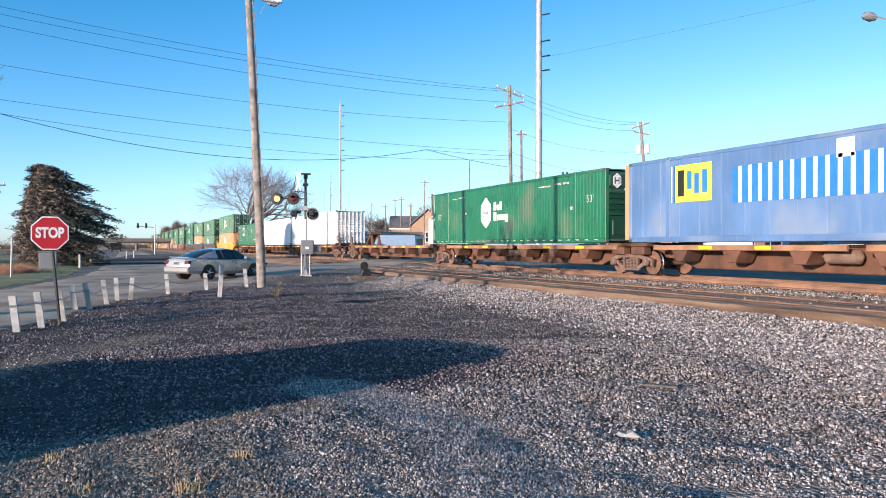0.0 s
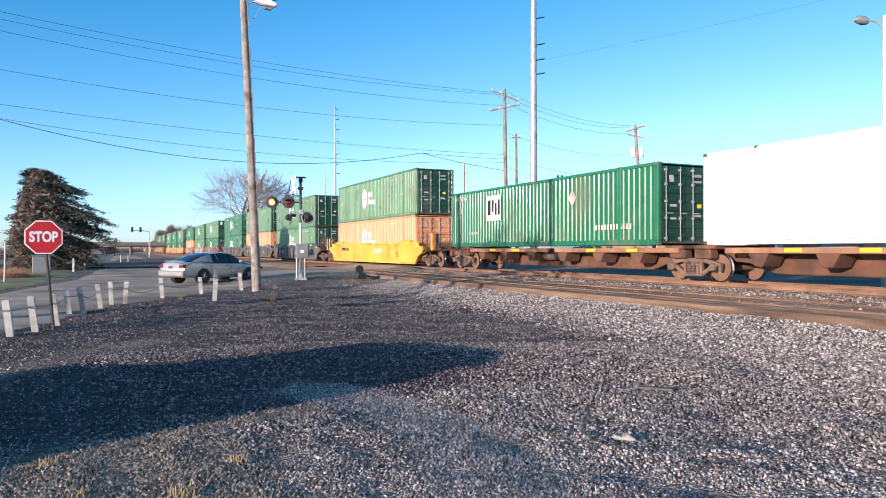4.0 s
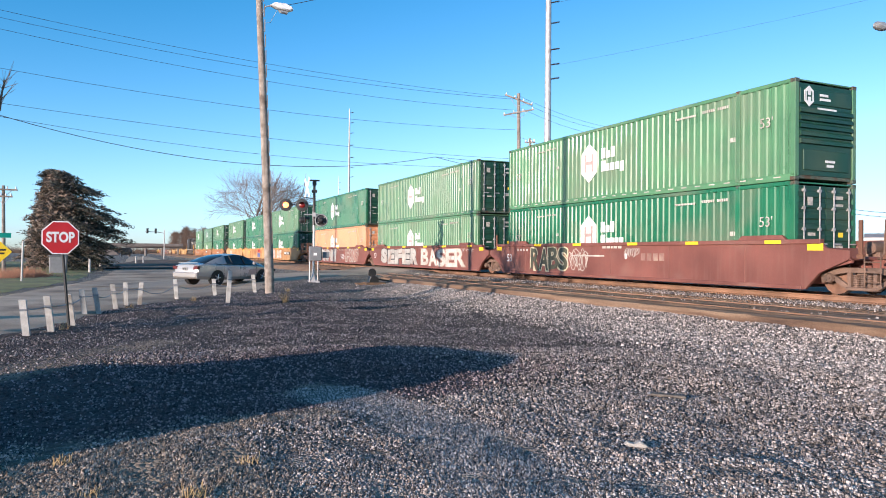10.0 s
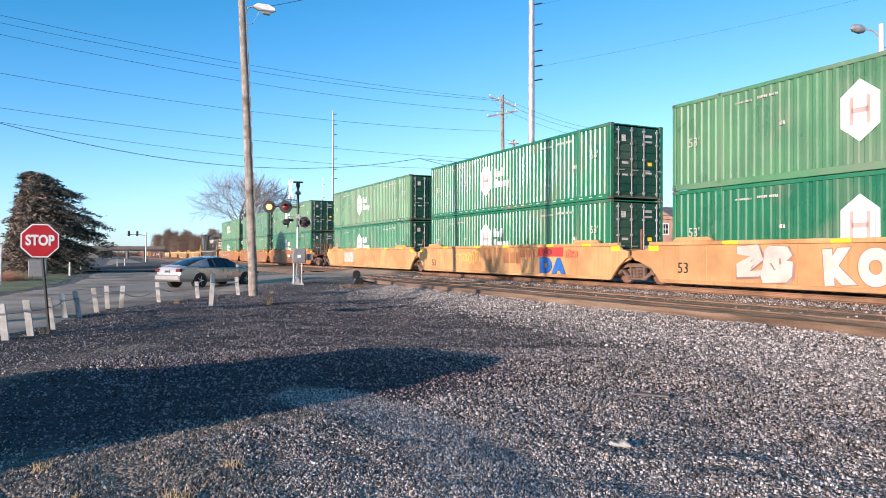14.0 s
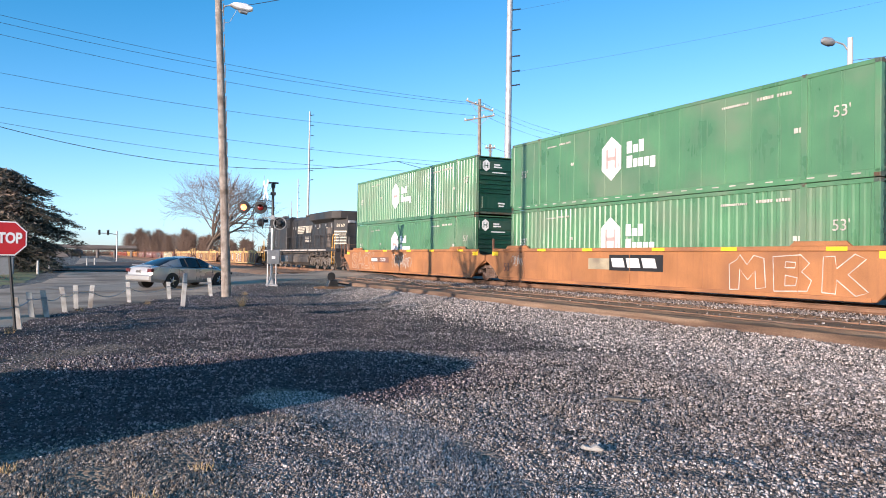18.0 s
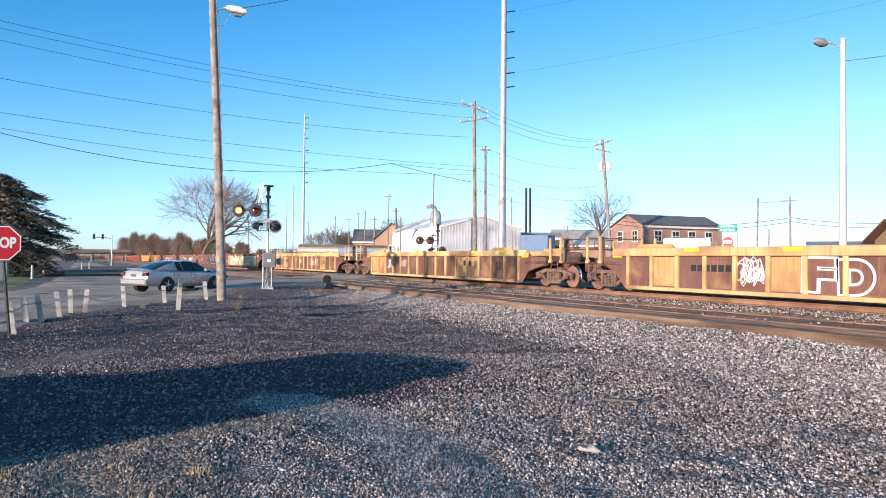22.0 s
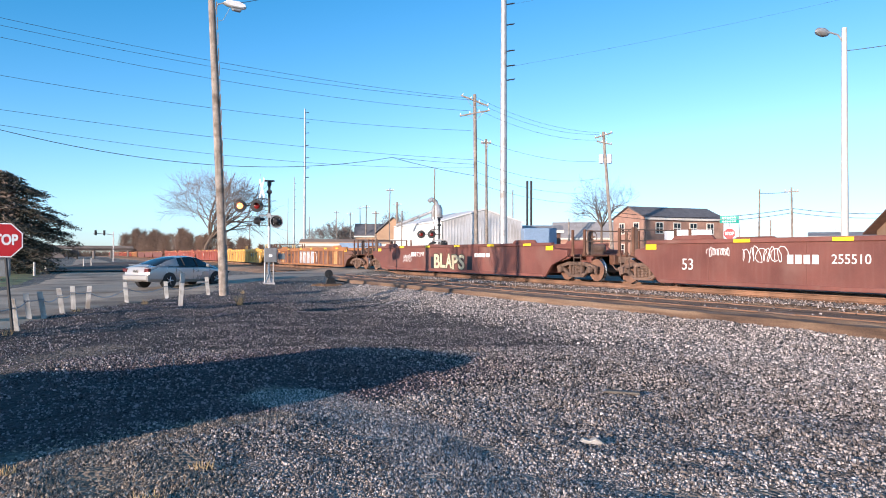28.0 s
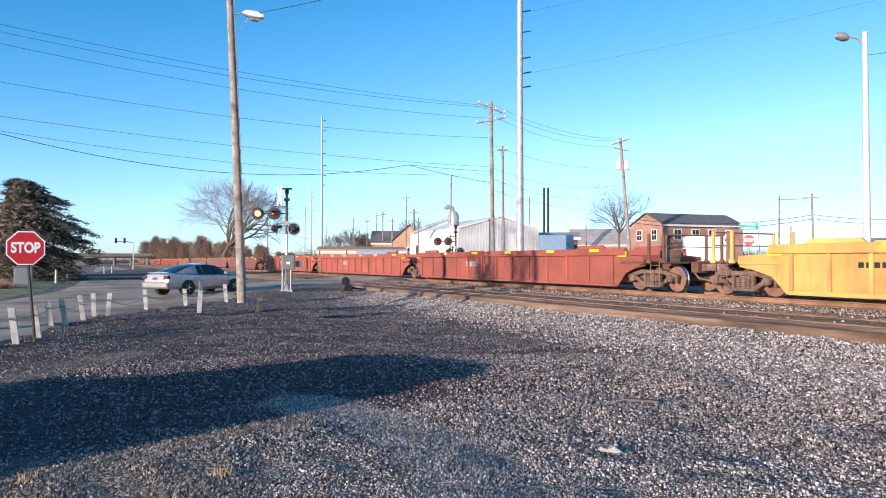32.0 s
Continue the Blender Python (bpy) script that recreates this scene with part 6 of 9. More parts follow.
# ---- the locomotive ----
M["loco_decal"] = mat("cream_locomotive_lettering", (0.62, 0.56, 0.44), 0.6, var=0.12, scale=2.0, dirt=(0.2, 0.18, 0.15), dirty=0.2, streak=0.3)
M["rubber_hose"] = mat("rubber_hose", (0.03, 0.03, 0.03), 0.7, var=0.2)
def loco_truck(parent, y):
    def frame_me():
        g = G()
        g.prism([(-2.6, 0.6), (-2.6, 0.9), (-2.2, 1.0), (-1.3, 0.9), (-0.9, 1.0), (0.9, 1.0), (1.3, 0.9), (2.2, 1.0), (2.6, 0.9), (2.6, 0.6), (2.2, 0.64), (1.4, 0.5), (0.8, 0.62), (-0.8, 0.62), (-1.4, 0.5), (-2.2, 0.64)], "x", -0.08, 0.08, 0, 0.02)
        for w in (-1.85, 0, 1.85):
            for s in (-1, 1):
                g.prism([(w + s * 0.24, 0.78), (w + s * 0.6, 0.7), (w + s * 0.44, 0.34), (w + s * 0.27, 0.28)], "x", -0.07, 0.07, 0, 0.015)
        return g.mesh("side_frame", M["black_grime"])

    def spring():
        g = G()
        for i in range(5):
            g.lathe([(0.07, 0), (0.1, 0.02), (0.1, 0.04), (0.07, 0.06)], (0, 0, 0.5 + 0.065 * i), "z", 8)
        return g.mesh("spring", M["black_grime"])

    def wheel():
        g = G()
        g.lathe([(0.1, -0.08), (0.5, -0.055), (0.53, -0.06)], (0, 0, 0), "x", 22)
        g.lathe([(0.53, -0.06), (0.525, 0.03), (0.56, 0.05), (0.56, 0.07)], (0, 0, 0), "x", 22, 1, False)
        g.lathe([(0.555, 0.071), (0.5, 0.06), (0.1, 0.09)], (0, 0, 0), "x", 22)
        return g.mesh("wheel", [M["black_grime"], M["tread"]], True)

    def box():
        g = G()
        g.box(-0.12, 0.12, -0.22, 0.22, 0.4, 0.8, 0, 0.04)
        g.lathe([(0.16, 0), (0.17, 0.06), (0.1, 0.1)], (-0.22, 0, 0.56), "x", 12)
        return g.mesh("journal_box", M["black_grime"])

    def core():
        g = G()
        g.box(-0.9, 0.9, -2.3, 2.3, 0.55, 1.1, 0, 0.05)
        return g.mesh("truck_core", M["black_grime"])
    tk = part("truck", once("lt_core", core), parent, "grimy six-wheel locomotive truck", at=(0, y, 0))
    for s in (-1, 1):
        part("side_frame", once("lt_frame", frame_me), tk, at=(s * 1.12, 0, 0))
        for w in (-1.85, 0, 1.85):
            part("wheel", once("lt_wheel", wheel), tk, at=(s * 0.75, w, 0.56), turn=(0, 0, 0 if s < 0 else 180))
            part("journal_box", once("lt_box", box), tk, at=(s * 1.18, w, 0), turn=(0, 0, 0 if s < 0 else 180))
        for w in (-1.3, -0.55, 0.55, 1.3):
            part("spring", once("lt_spring", spring), tk, at=(s * 1.2, w, 0))
        pipe = once("lt_pipe", lambda: (lambda g: (g.path([(0, -2.4, 1.0), (0.03, -1.2, 0.86), (0, 0.2, 0.92), (0.02, 1.4, 0.84), (0, 2.4, 1.02)], 0.035), g.path([(0.04, -2.0, 0.7), (0.05, -0.8, 0.98), (0.05, 0.9, 0.98), (0.04, 2.0, 0.7)], 0.025), g.tube((0, -0.35, 0.72), (0, 0.35, 0.72), 0.09, n=10), g)[-1])(G()).mesh("brake_rigging", M["black_grime"]))
        part("brake_rigging", pipe, tk, at=(s * 1.26, 0, 0))


def locomotive(u):
    k, gr = M["black"], M["black_grime"]
    lo = thing("locomotive", "weathered black diesel locomotive with white lettering and stripes", "locomotive")

    def add(name, fill, material, label="", smooth=False):
        g = G()
        fill(g)
        return part(name, g.mesh(name, material, smooth), lo, label)
    add("underframe", lambda g: (g.box(-1.52, 1.52, -11.2, 10.9, 1.42, 1.66, 0, 0.03), g.box(-1.2, 1.2, -10.6, 10.4, 1.15, 1.42, 0, 0.03)), k)
    add("fuel_tank", lambda g: g.prism([(-1.25, 1.25), (1.25, 1.25), (1.48, 1.0), (1.48, 0.55), (1.15, 0.28), (-1.15, 0.28), (-1.48, 0.55), (-1.48, 1.0)], "y", -4.2, 3.7, 0, 0.06), M["tank"], "grimy fuel tank with rounded lower edge")
    add("tank_band", lambda g: [g.prism([(-1.27, 1.27), (1.27, 1.27), (1.5, 1.0), (1.5, 0.55), (1.16, 0.26), (-1.16, 0.26), (-1.5, 0.55), (-1.5, 1.0)], "y", y, y + 0.05) for y in (-2.2, 1.6)], gr)
    add("long_hood", lambda g: (g.prism([(-1.0, 1.66), (1.0, 1.66), (1.0, 4.15), (0.8, 4.42), (-0.8, 4.42), (-1.0, 4.15)], "y", -9.45, 2.2, 0, 0.03), g.prism([(-1.0, -9.42), (-0.33, -10.48), (0.33, -10.48), (1.0, -9.42)], "z", 1.66, 4.1, 0, 0.0)), k)
    add("equipment_cabinet", lambda g: (g.prism([(-1.5, 1.66), (1.5, 1.66), (1.5, 3.55), (1.3, 3.6), (1.3, 4.35), (1.1, 4.5), (-1.1, 4.5), (-1.3, 4.35), (-1.3, 3.6), (-1.5, 3.55)], "y", 2.2, 4.7, 0, 0.03)), k)
    add("radiator_wing", lambda g: g.prism([(-1.36, -4.1), (-1.36, -9.9), (-0.85, -10.45), (0.85, -10.45), (1.36, -9.9), (1.36, -4.1), (0.9, -3.7), (-0.9, -3.7)], "z", 3.93, 4.52, 0, 0.05), k, "flared radiator housing across the hood")
    add("radiator_grille", lambda g: g.prism([(-1.0, 3.70), (1.0, 3.70), (1.34, 3.93), (-1.34, 3.93)], "y", -9.3, -4.6), M["dark"], "dark intake under the radiator housing")
    add("cab", lambda g: (g.prism([(4.7, 1.66), (9.0, 1.66), (9.0, 3.15), (8.45, 4.35), (8.2, 4.6), (7.6, 4.68), (5.2, 4.68), (4.7, 4.6)], "x", -1.5, 1.5, 0, 0.06)), k)
    add("nose", lambda g: (g.prism([(9.0, 1.66), (10.25, 1.66), (10.3, 2.6), (9.95, 3.25), (9.0, 3.4)], "x", -1.3, 1.3, 0, 0.08)), k)
    for y0, y1 in ((8.12, 8.5), (7.36, 8.0), (6.6, 7.22)):
        add("cab_window", lambda g: g.box(-1.515, -1.5, y0, y1, 3.42, 3.9), M["glass"])
        add("window_frame", lambda g: (g.box(-1.53, -1.505, y0 - 0.05, y1 + 0.05, 3.37, 3.42), g.box(-1.53, -1.505, y0 - 0.05, y1 + 0.05, 3.9, 3.95), g.box(-1.53, -1.505, y0 - 0.05, y0, 3.42, 3.9), g.box(-1.53, -1.505, y1, y1 + 0.05, 3.42, 3.9)), M["galv"])
    add("roof_equipment", lambda g: (g.box(-0.9, -0.4, 5.4, 6.1, 4.66, 4.82, 0, 0.04), g.box(0.1, 0.7, 6.9, 7.5, 4.66, 4.78, 0, 0.04), g.tube((-0.6, 5.0, 4.66), (-0.6, 5.0, 5.0), 0.02)), gr)
    add("cab_seam", lambda g: (g.box(-1.51, -1.5, 6.3, 6.33, 1.7, 4.4)), M["dark"])
    add("cab_grab_rail", lambda g: g.path([(-1.52, 5.6, 1.9), (-1.58, 5.6, 2.0), (-1.58, 5.6, 3.3), (-1.52, 5.6, 3.4)], 0.02), M["galv"])
    add("wind_deflector", lambda g: (g.box(-1.7, -1.66, 6.5, 6.56, 3.45, 4.25), g.box(-1.7, -1.5, 6.5, 6.56, 3.8, 3.86)), M["galv"])
    add("cab_door", lambda g: (g.box(-1.53, -1.5, 4.85, 5.45, 1.75, 3.5, 0, 0.01)), k)
    add("nose_louver", lambda g: [g.box(-1.53, -1.5, 7.2, 7.75, 2.25 + i * 0.09, 2.31 + i * 0.09) for i in range(7)], gr)
    for i in range(5):
        add("nose_stripe", lambda g: g.box(-1.315, -1.3, 9.35 - i * 0.02, 10.2 - i * 0.1, 2.08 + i * 0.24, 2.19 + i * 0.24), M["loco_decal"], "white stripe")
        part("hood_end_stripe", once(("endstripe", i), lambda: (lambda g: (g.box(-0.6, 0.56 - 0.03 * (i % 2), -0.004, 0.004, 0, 0.12), g)[-1])(G()).mesh("hood_end_stripe", M["loco_decal"])), lo, "white stripe", at=(-0.672, -9.957, 2.0 + i * 0.225), turn=(0, 0, -57.7))
    for a, b in ((9.2, 10.6), (7.6, 8.9), (6.6, 7.3), (5.2, 6.4), (3.0, 4.9), (0.3, 2.7), (-1.9, 0.1), (-4.3, -2.1), (-7.0, -4.6), (-9.0, -7.2)):
        add("sill_stripe", lambda g: g.box(-1.528, -1.518, a, b, 1.5, 1.6), M["decal_dirty"], "white sill stripe")
    n8 = text_mesh("8169", 0.42, M["loco_decal"])
    part("lettering", n8, lo, "white running number", at=(-1.512, 7.4, 3.02), turn=(0, 0, -90))
    part("lettering", n8, lo, "white running number", at=(-0.674, -9.958, 3.42), turn=(0, 0, -57.7), size=(0.95, 1, 0.85))
    for f in [bars(0.3 - i * 0.03, 3.0 + i * 0.135, [1.9 + 0.12 * i], 0.085, M["loco_decal"], -1.045, slant=0.03, name="emblem_stripe") for i in range(5)]:
        f(lo)
    bars(-2.2, 3.02, [0.26, 0.3, 0.22, 0.5], 0.58, M["loco_decal"], -1.045, 0.08, 0.1, "emblem_block")(lo)
    bars(-2.1, 2.5, [0.16] * 7, 0.2, M["decal_dirty"], -1.045, 0.06, 0.03)(lo)
    bars(-2.1, 2.22, [0.15] * 8, 0.2, M["decal_dirty"], -1.045, 0.055, 0.03)(lo)
    # hood doors with their edges and latches
    door = once("hooddoor", lambda: (lambda g: (g.box(-0.02, 0.0, -0.42, 0.42, 0, 1.55, 0, 0.0), g.box(-0.035, -0.02, 0.3, 0.36, 0.7, 0.85), g.box(-0.03, -0.02, -0.42, -0.36, 0.1, 1.45), g)[-1])(G()).mesh("hood_door", k))
    for i in range(13):
        y = -8.85 + i * 0.93
        if y > 1.8:
            break
        part("hood_door", door, lo, at=(-1.0, y, 1.78))
        part("hood_door", door, lo, at=(1.0, y, 1.78), turn=(0, 0, 180))
    vent = once("hoodvent", lambda: (lambda g: (g.box(-0.02, 0, -0.36, 0.36, 0, 0.7, 1), g.box(-0.05, -0.02, -0.36, -0.31, 0, 0.7), g.box(-0.05, -0.02, 0.31, 0.36, 0, 0.7), [g.box(-0.045, -0.02, -0.31, 0.31, 0.04 + j * 0.11, 0.08 + j * 0.11) for j in range(6)], g)[-1])(G()).mesh("air_grille", [M["tank"], M["dark"]]))
    for y in (2.75, 3.5, 4.25):
        part("air_grille", vent, lo, at=(-1.31, y, 3.62))
    for i, y in enumerate((-8.9, -7.5, -6.0, -4.9, -3.9, -0.9, 0.9, 1.7)):
        add("hood_latch", lambda g: g.box(-1.05, -1.0, y, y + 0.07, 3.35 + 0.1 * (i % 2), 3.62), M["galv"])
        add("hood_seam", lambda g: g.box(-1.012, -1.0, y - 0.3, y - 0.26, 1.7, 4.0), M["dark"])
    for y in (-5.6, -7.9, -9.0):
        add("notice", lambda g: g.box(-1.03, -1.0, y, y + 0.26, 3.28, 3.36), M["loco_decal"], "small cream notice")
    add("hood_access_door", lambda g: (g.box(-1.04, -1.0, -8.9, -7.9, 1.8, 3.3, 0, 0.01)), gr)
    # handrails along the walkway
    post = once("locopost", lambda: (lambda g: (g.box(-0.03, 0.03, -0.055, 0.055, 1.62, 2.74, 0, 0.006), g)[-1])(G()).mesh("rail_post", k))
    for s in (-1, 1):
        for i in range(10):
            part("rail_post", post, lo, at=(s * 1.48, -10.2 + i * 1.36, 0))
        add("handrail", lambda g: (g.tube((s * 1.48, -10.2, 2.72), (s * 1.48, 2.1, 2.72), 0.022), g.tube((s * 1.48, -10.2, 2.2), (s * 1.48, 2.1, 2.2), 0.015)), k)
        for e in (-1, 1):
            add("grab_rail", lambda g: g.path([(s * 1.5, e * 10.35, 0.5), (s * 1.5, e * 10.45, 1.7), (s * 1.5, e * 10.6, 2.6), (s * 1.5, e * 10.9, 2.75)], 0.024), M["yellow"], "yellow grab rail")
            add("grab_rail", lambda g: g.path([(s * 1.5, e * 10.95, 0.5), (s * 1.5, e * 11.0, 1.7), (s * 1.45, e * 11.05, 2.6)], 0.024), M["yellow"], "yellow grab rail")
            for j in range(4):
                add("step", lambda g: g.box(min(s * 1.2, s * 1.5), max(s * 1.2, s * 1.5), e * 10.7 - 0.3, e * 10.7 + 0.3, 0.35 + j * 0.32, 0.38 + j * 0.32), gr)
    for e in (-1, 1):
        add("pilot", lambda g: g.prism([(-1.25, 0.25), (1.25, 0.25), (1.5, 0.8), (1.5, 1.45), (-1.5, 1.45), (-1.5, 0.8)], "y", e * 10.95, e * 11.1, 0, 0.02), k)
        add("air_hose", lambda g: [g.path([(x, e * 11.1, 1.3), (x + 0.05, e * 11.28, 1.1), (x + 0.1, e * 11.3, 0.6), (x + 0.05, e * 11.25, 0.4)], 0.035) for x in (-1.1, -0.85, -0.6, 0.6, 0.9)], M["rubber_hose"])
        add("end_rail", lambda g: (g.path([(-1.2, e * 11.1, 1.66), (-1.2, e * 11.1, 2.7), (1.2, e * 11.1, 2.7), (1.2, e * 11.1, 1.66)], 0.022), g.tube((0, e * 11.1, 1.66), (0, e * 11.1, 2.7), 0.02)), k)
        coupler(lo, e * 10.7, e)
    add("air_pipe", lambda g: (g.path([(-1.35, -3.9, 1.3), (-1.4, -4.6, 1.05), (-1.38, -5.6, 1.2), (-1.4, -6.8, 1.1), (-1.38, -9.6, 1.25)], 0.04), g.path([(-1.42, 3.6, 1.32), (-1.42, -4, 1.34)], 0.03), g.path([(-1.4, -4.3, 0.6), (-1.45, -4.7, 0.9), (-1.4, -5.0, 1.3)], 0.05)), gr)
    for y0, y1, z in ((-4.3, -10.0, 1.36), (-4.5, -9.8, 1.22), (-4.4, -9.0, 1.1), (3.8, 9.4, 1.34), (4.0, 9.0, 1.2)):
        add("underframe_pipe", lambda g: g.path([(-1.47, y0 + (y1 - y0) * i / 8, z + 0.05 * math.sin(i * 2.1 + z * 9)) for i in range(9)], 0.025, 5), M["tank"])
    for y0 in (-9.6, -8.7, -7.6, -6.5, -5.4, 4.6, 5.8, 7.0, 8.2):
        add("frame_bracket", lambda g: g.prism([(y0 - 0.14, 1.42), (y0 + 0.14, 1.42), (y0 + 0.06, 1.08), (y0 - 0.06, 1.08)], "x", -1.46, -1.3, 0, 0.01), gr)
    add("horn", lambda g: [g.lathe([(0.03, -0.25), (0.04, 0.1), (0.11, 0.28)], (x, 0.2, 4.62), "y", 8) for x in (-0.2, 0.0, 0.2)] + [g.box(-0.3, 0.3, 0.15, 0.25, 4.4, 4.6)], gr)
    add("exhaust_stack", lambda g: g.box(-0.5, 0.5, -3.6, -2.5, 4.38, 4.62, 0, 0.05), gr)
    add("roof_vent", lambda g: (g.box(-0.6, 0.6, 0.9, 2.0, 4.38, 4.52, 0, 0.04)), gr)
    add("antenna_dome", lambda g: g.lathe([(0.3, 0), (0.3, 0.06), (0.2, 0.14), (0.02, 0.16)], (0.3, 6.4, 4.66), "z", 12), k)
    add("headlight", lambda g: (g.box(-0.28, 0.28, -10.58, -10.47, 3.6, 3.8, 0, 0.01), g.lathe([(0.09, 0), (0.1, 0.05)], (-0.13, -10.62, 3.7), "y", 10), g.lathe([(0.09, 0), (0.1, 0.05)], (0.13, -10.62, 3.7), "y", 10)), M["galv"])
    add("sand_box", lambda g: g.box(-0.3, 0.3, -10.75, -10.45, 1.7, 2.6, 0, 0.05), k)
    add("hand_brake_wheel", lambda g: (g.path([(-1.08, -8.35 + 0.28 * math.cos(a), 2.6 + 0.28 * math.sin(a)) for a in [2 * math.pi * i / 12 for i in range(13)]], 0.02), g.tube((-1.1, -8.35, 2.6), (-1.0, -8.35, 2.6), 0.05)), gr)
    for y in (-6.75, 6.75):
        loco_truck(lo, y)
    rolls(lo, u)
    return lo


locomotive(394.7)

# ---- along the street ----
M["stop_red"] = mat("sign_red", (0.50, 0.018, 0.022), 0.4, var=0.08, scale=2.0)
M["sign_white"] = mat("sign_white", (0.8, 0.8, 0.8), 0.45, var=0.05)
M["white_paint"] = mat("chipped_white_paint", (0.55, 0.53, 0.49), 0.65, var=0.18, scale=4.0, dirt=(0.22, 0.19, 0.16), dirty=0.35, streak=0.5)
M["cable"] = mat("black_cable", (0.025, 0.025, 0.028), 0.6, var=0.1)
M["signal_black"] = mat("signal_black", (0.022, 0.022, 0.022), 0.5, var=0.2)
M["red_lens"] = mat("dark_red_lens", (0.16, 0.012, 0.01), 0.12, var=0.1)
M["lit_lens"] = mat("lit_amber_red_lens", (1.0, 0.22, 0.05), 0.3, var=0.02, emit=4.0)
M["box_grey"] = mat("cabinet_grey", (0.22, 0.23, 0.24), 0.5, 0.2, var=0.1)
M["car_paint"] = mat("silver_car_paint", (0.46, 0.44, 0.42), 0.3, 0.4, var=0.05, scale=1.0, coat=0.6)
M["rubber"] = mat("tyre_rubber", (0.025, 0.025, 0.026), 0.85, var=0.2)
M["tail_red"] = mat("tail_lamp_red", (0.10, 0.006, 0.008), 0.5, var=0.1)
M["chrome"] = mat("alloy_rim", (0.55, 0.55, 0.56), 0.3, 0.9, var=0.1)


def bollard(x, y, dx, dy, h, r=0.06, label="white-painted steel channel post leaning in the gravel"):
    z = ground_z(x, y)
    b = thing("bollard", label, "bollard", (x, y, z), group="bollards along the street")
    g = G()
    g.prism([(-r, -0.09), (r, -0.09), (r, 0.09), (-r, 0.09), (-r, 0.075), (r - 0.014, 0.075), (r - 0.014, -0.075), (-r, -0.075)], "z", -0.12, h)
    me = g.mesh("post", M["white_paint"])
    for v in me.vertices:
        v.co.x += dx * max(0, v.co.z) / h
    part("post", me, b, "white channel-section post")
    g = G()
    g.box(dx * 0.72 - r - 0.01, dx * 0.72 + r + 0.01, -0.1, 0.1, h * 0.72 - 0.02, h * 0.72 + 0.02)
    part("cable_band", g.mesh("cable_band", M["box_grey"]), b)
    return Vector((x + dx * 0.72, y + dy * 0.72, z + h * 0.72))


POSTS = [(-1.65, 15.57, -0.09, 0.68), (-1.29, 16.23, -0.10, 0.71), (-0.99, 17.64, -0.10, 0.69), (-0.86, 20.30, -0.10, 0.64), (-0.54, 20.51, -0.13, 0.67), (-0.15, 21.69, -0.11, 0.68),
         (0.11, 22.66, -0.04, 0.66), (0.46, 23.21, 0.06, 0.68), (1.72, 25.97, -0.07, 0.70), (3.19, 27.73, -0.06, 0.62), (4.95, 29.40, -0.09, 0.72)]
bands = [bollard(x, y, dx, 0.0, h) for x, y, dx, h in POSTS]
bollard(3.0, 22.82, 0.07, 0, 1.01, 0.055, "tall thin white-painted post leaning in the gravel")


def cable(name, pts, r, label, sag=0.0, material=None, group="", n=14):
    g = G()
    for a, b in zip(pts, pts[1:]):
        a, b = Vector(a), Vector(b)
        run = [a + (b - a) * (i / n) - Vector((0, 0, sag * 4 * (i / n) * (1 - i / n))) for i in range(n + 1)]
        g.path(run, r, 5)
    return single(name, g.mesh(name, material or M["cable"]), label, "cable", group=group)


for a, b, sg in zip(bands[:10], bands[1:], (0.02, 0.03, 0.05, 0.02, 0.12, 0.1, 0.03, 0.22, 0.18, 0.2)):
    cable("guard_cable", [a, b], 0.013, "slack steel guard cable strung between white bollards", sg, M["galv"], "guard cables between bollards", 8)


def stop_sign(at, face, r, post_lean=0.0, small=False, label="red octagonal stop sign on a dark steel post"):
    s = thing("stop_sign", label, "road sign", at, (0, 0, face))
    z = at[2]
    h = 1.92 if not small else 2.2
    g = G()
    g.tube((post_lean, 0.03, -0.2), (0.0, 0.03, h + r * 0.6), 0.03, 0.03, 8)
    part("post", g.mesh("post", M["signal_black"]), s)
    octo = [(r * math.cos(math.radians(22.5 + 45 * i)) / math.cos(math.radians(22.5)), r * math.sin(math.radians(22.5 + 45 * i)) / math.cos(math.radians(22.5))) for i in range(8)]
    g = G()
    g.prism([(x, zz + h) for x, zz in octo], "y", -0.004, 0.004, 0)
    part("sign_plate", g.mesh("sign_plate", M["sign_white"]), s, "white-edged octagonal plate")
    g = G()
    g.prism([(x * 0.93, zz * 0.93 + h) for x, zz in octo], "y", -0.008, -0.003, 0)
    part("sign_face", g.mesh("sign_face", M["stop_red"]), s, "red sign face")
    part("lettering", text_mesh("STOP", r * 0.84, M["sign_white"], 0.004, 0.012), s, "white STOP lettering", at=(0, -0.012, h), size=(0.74, 1, 1.0))
    return s


stop_sign((-1.24, 17.36, ground_z(-1.24, 17.36)), 4, 0.36, 0.2)


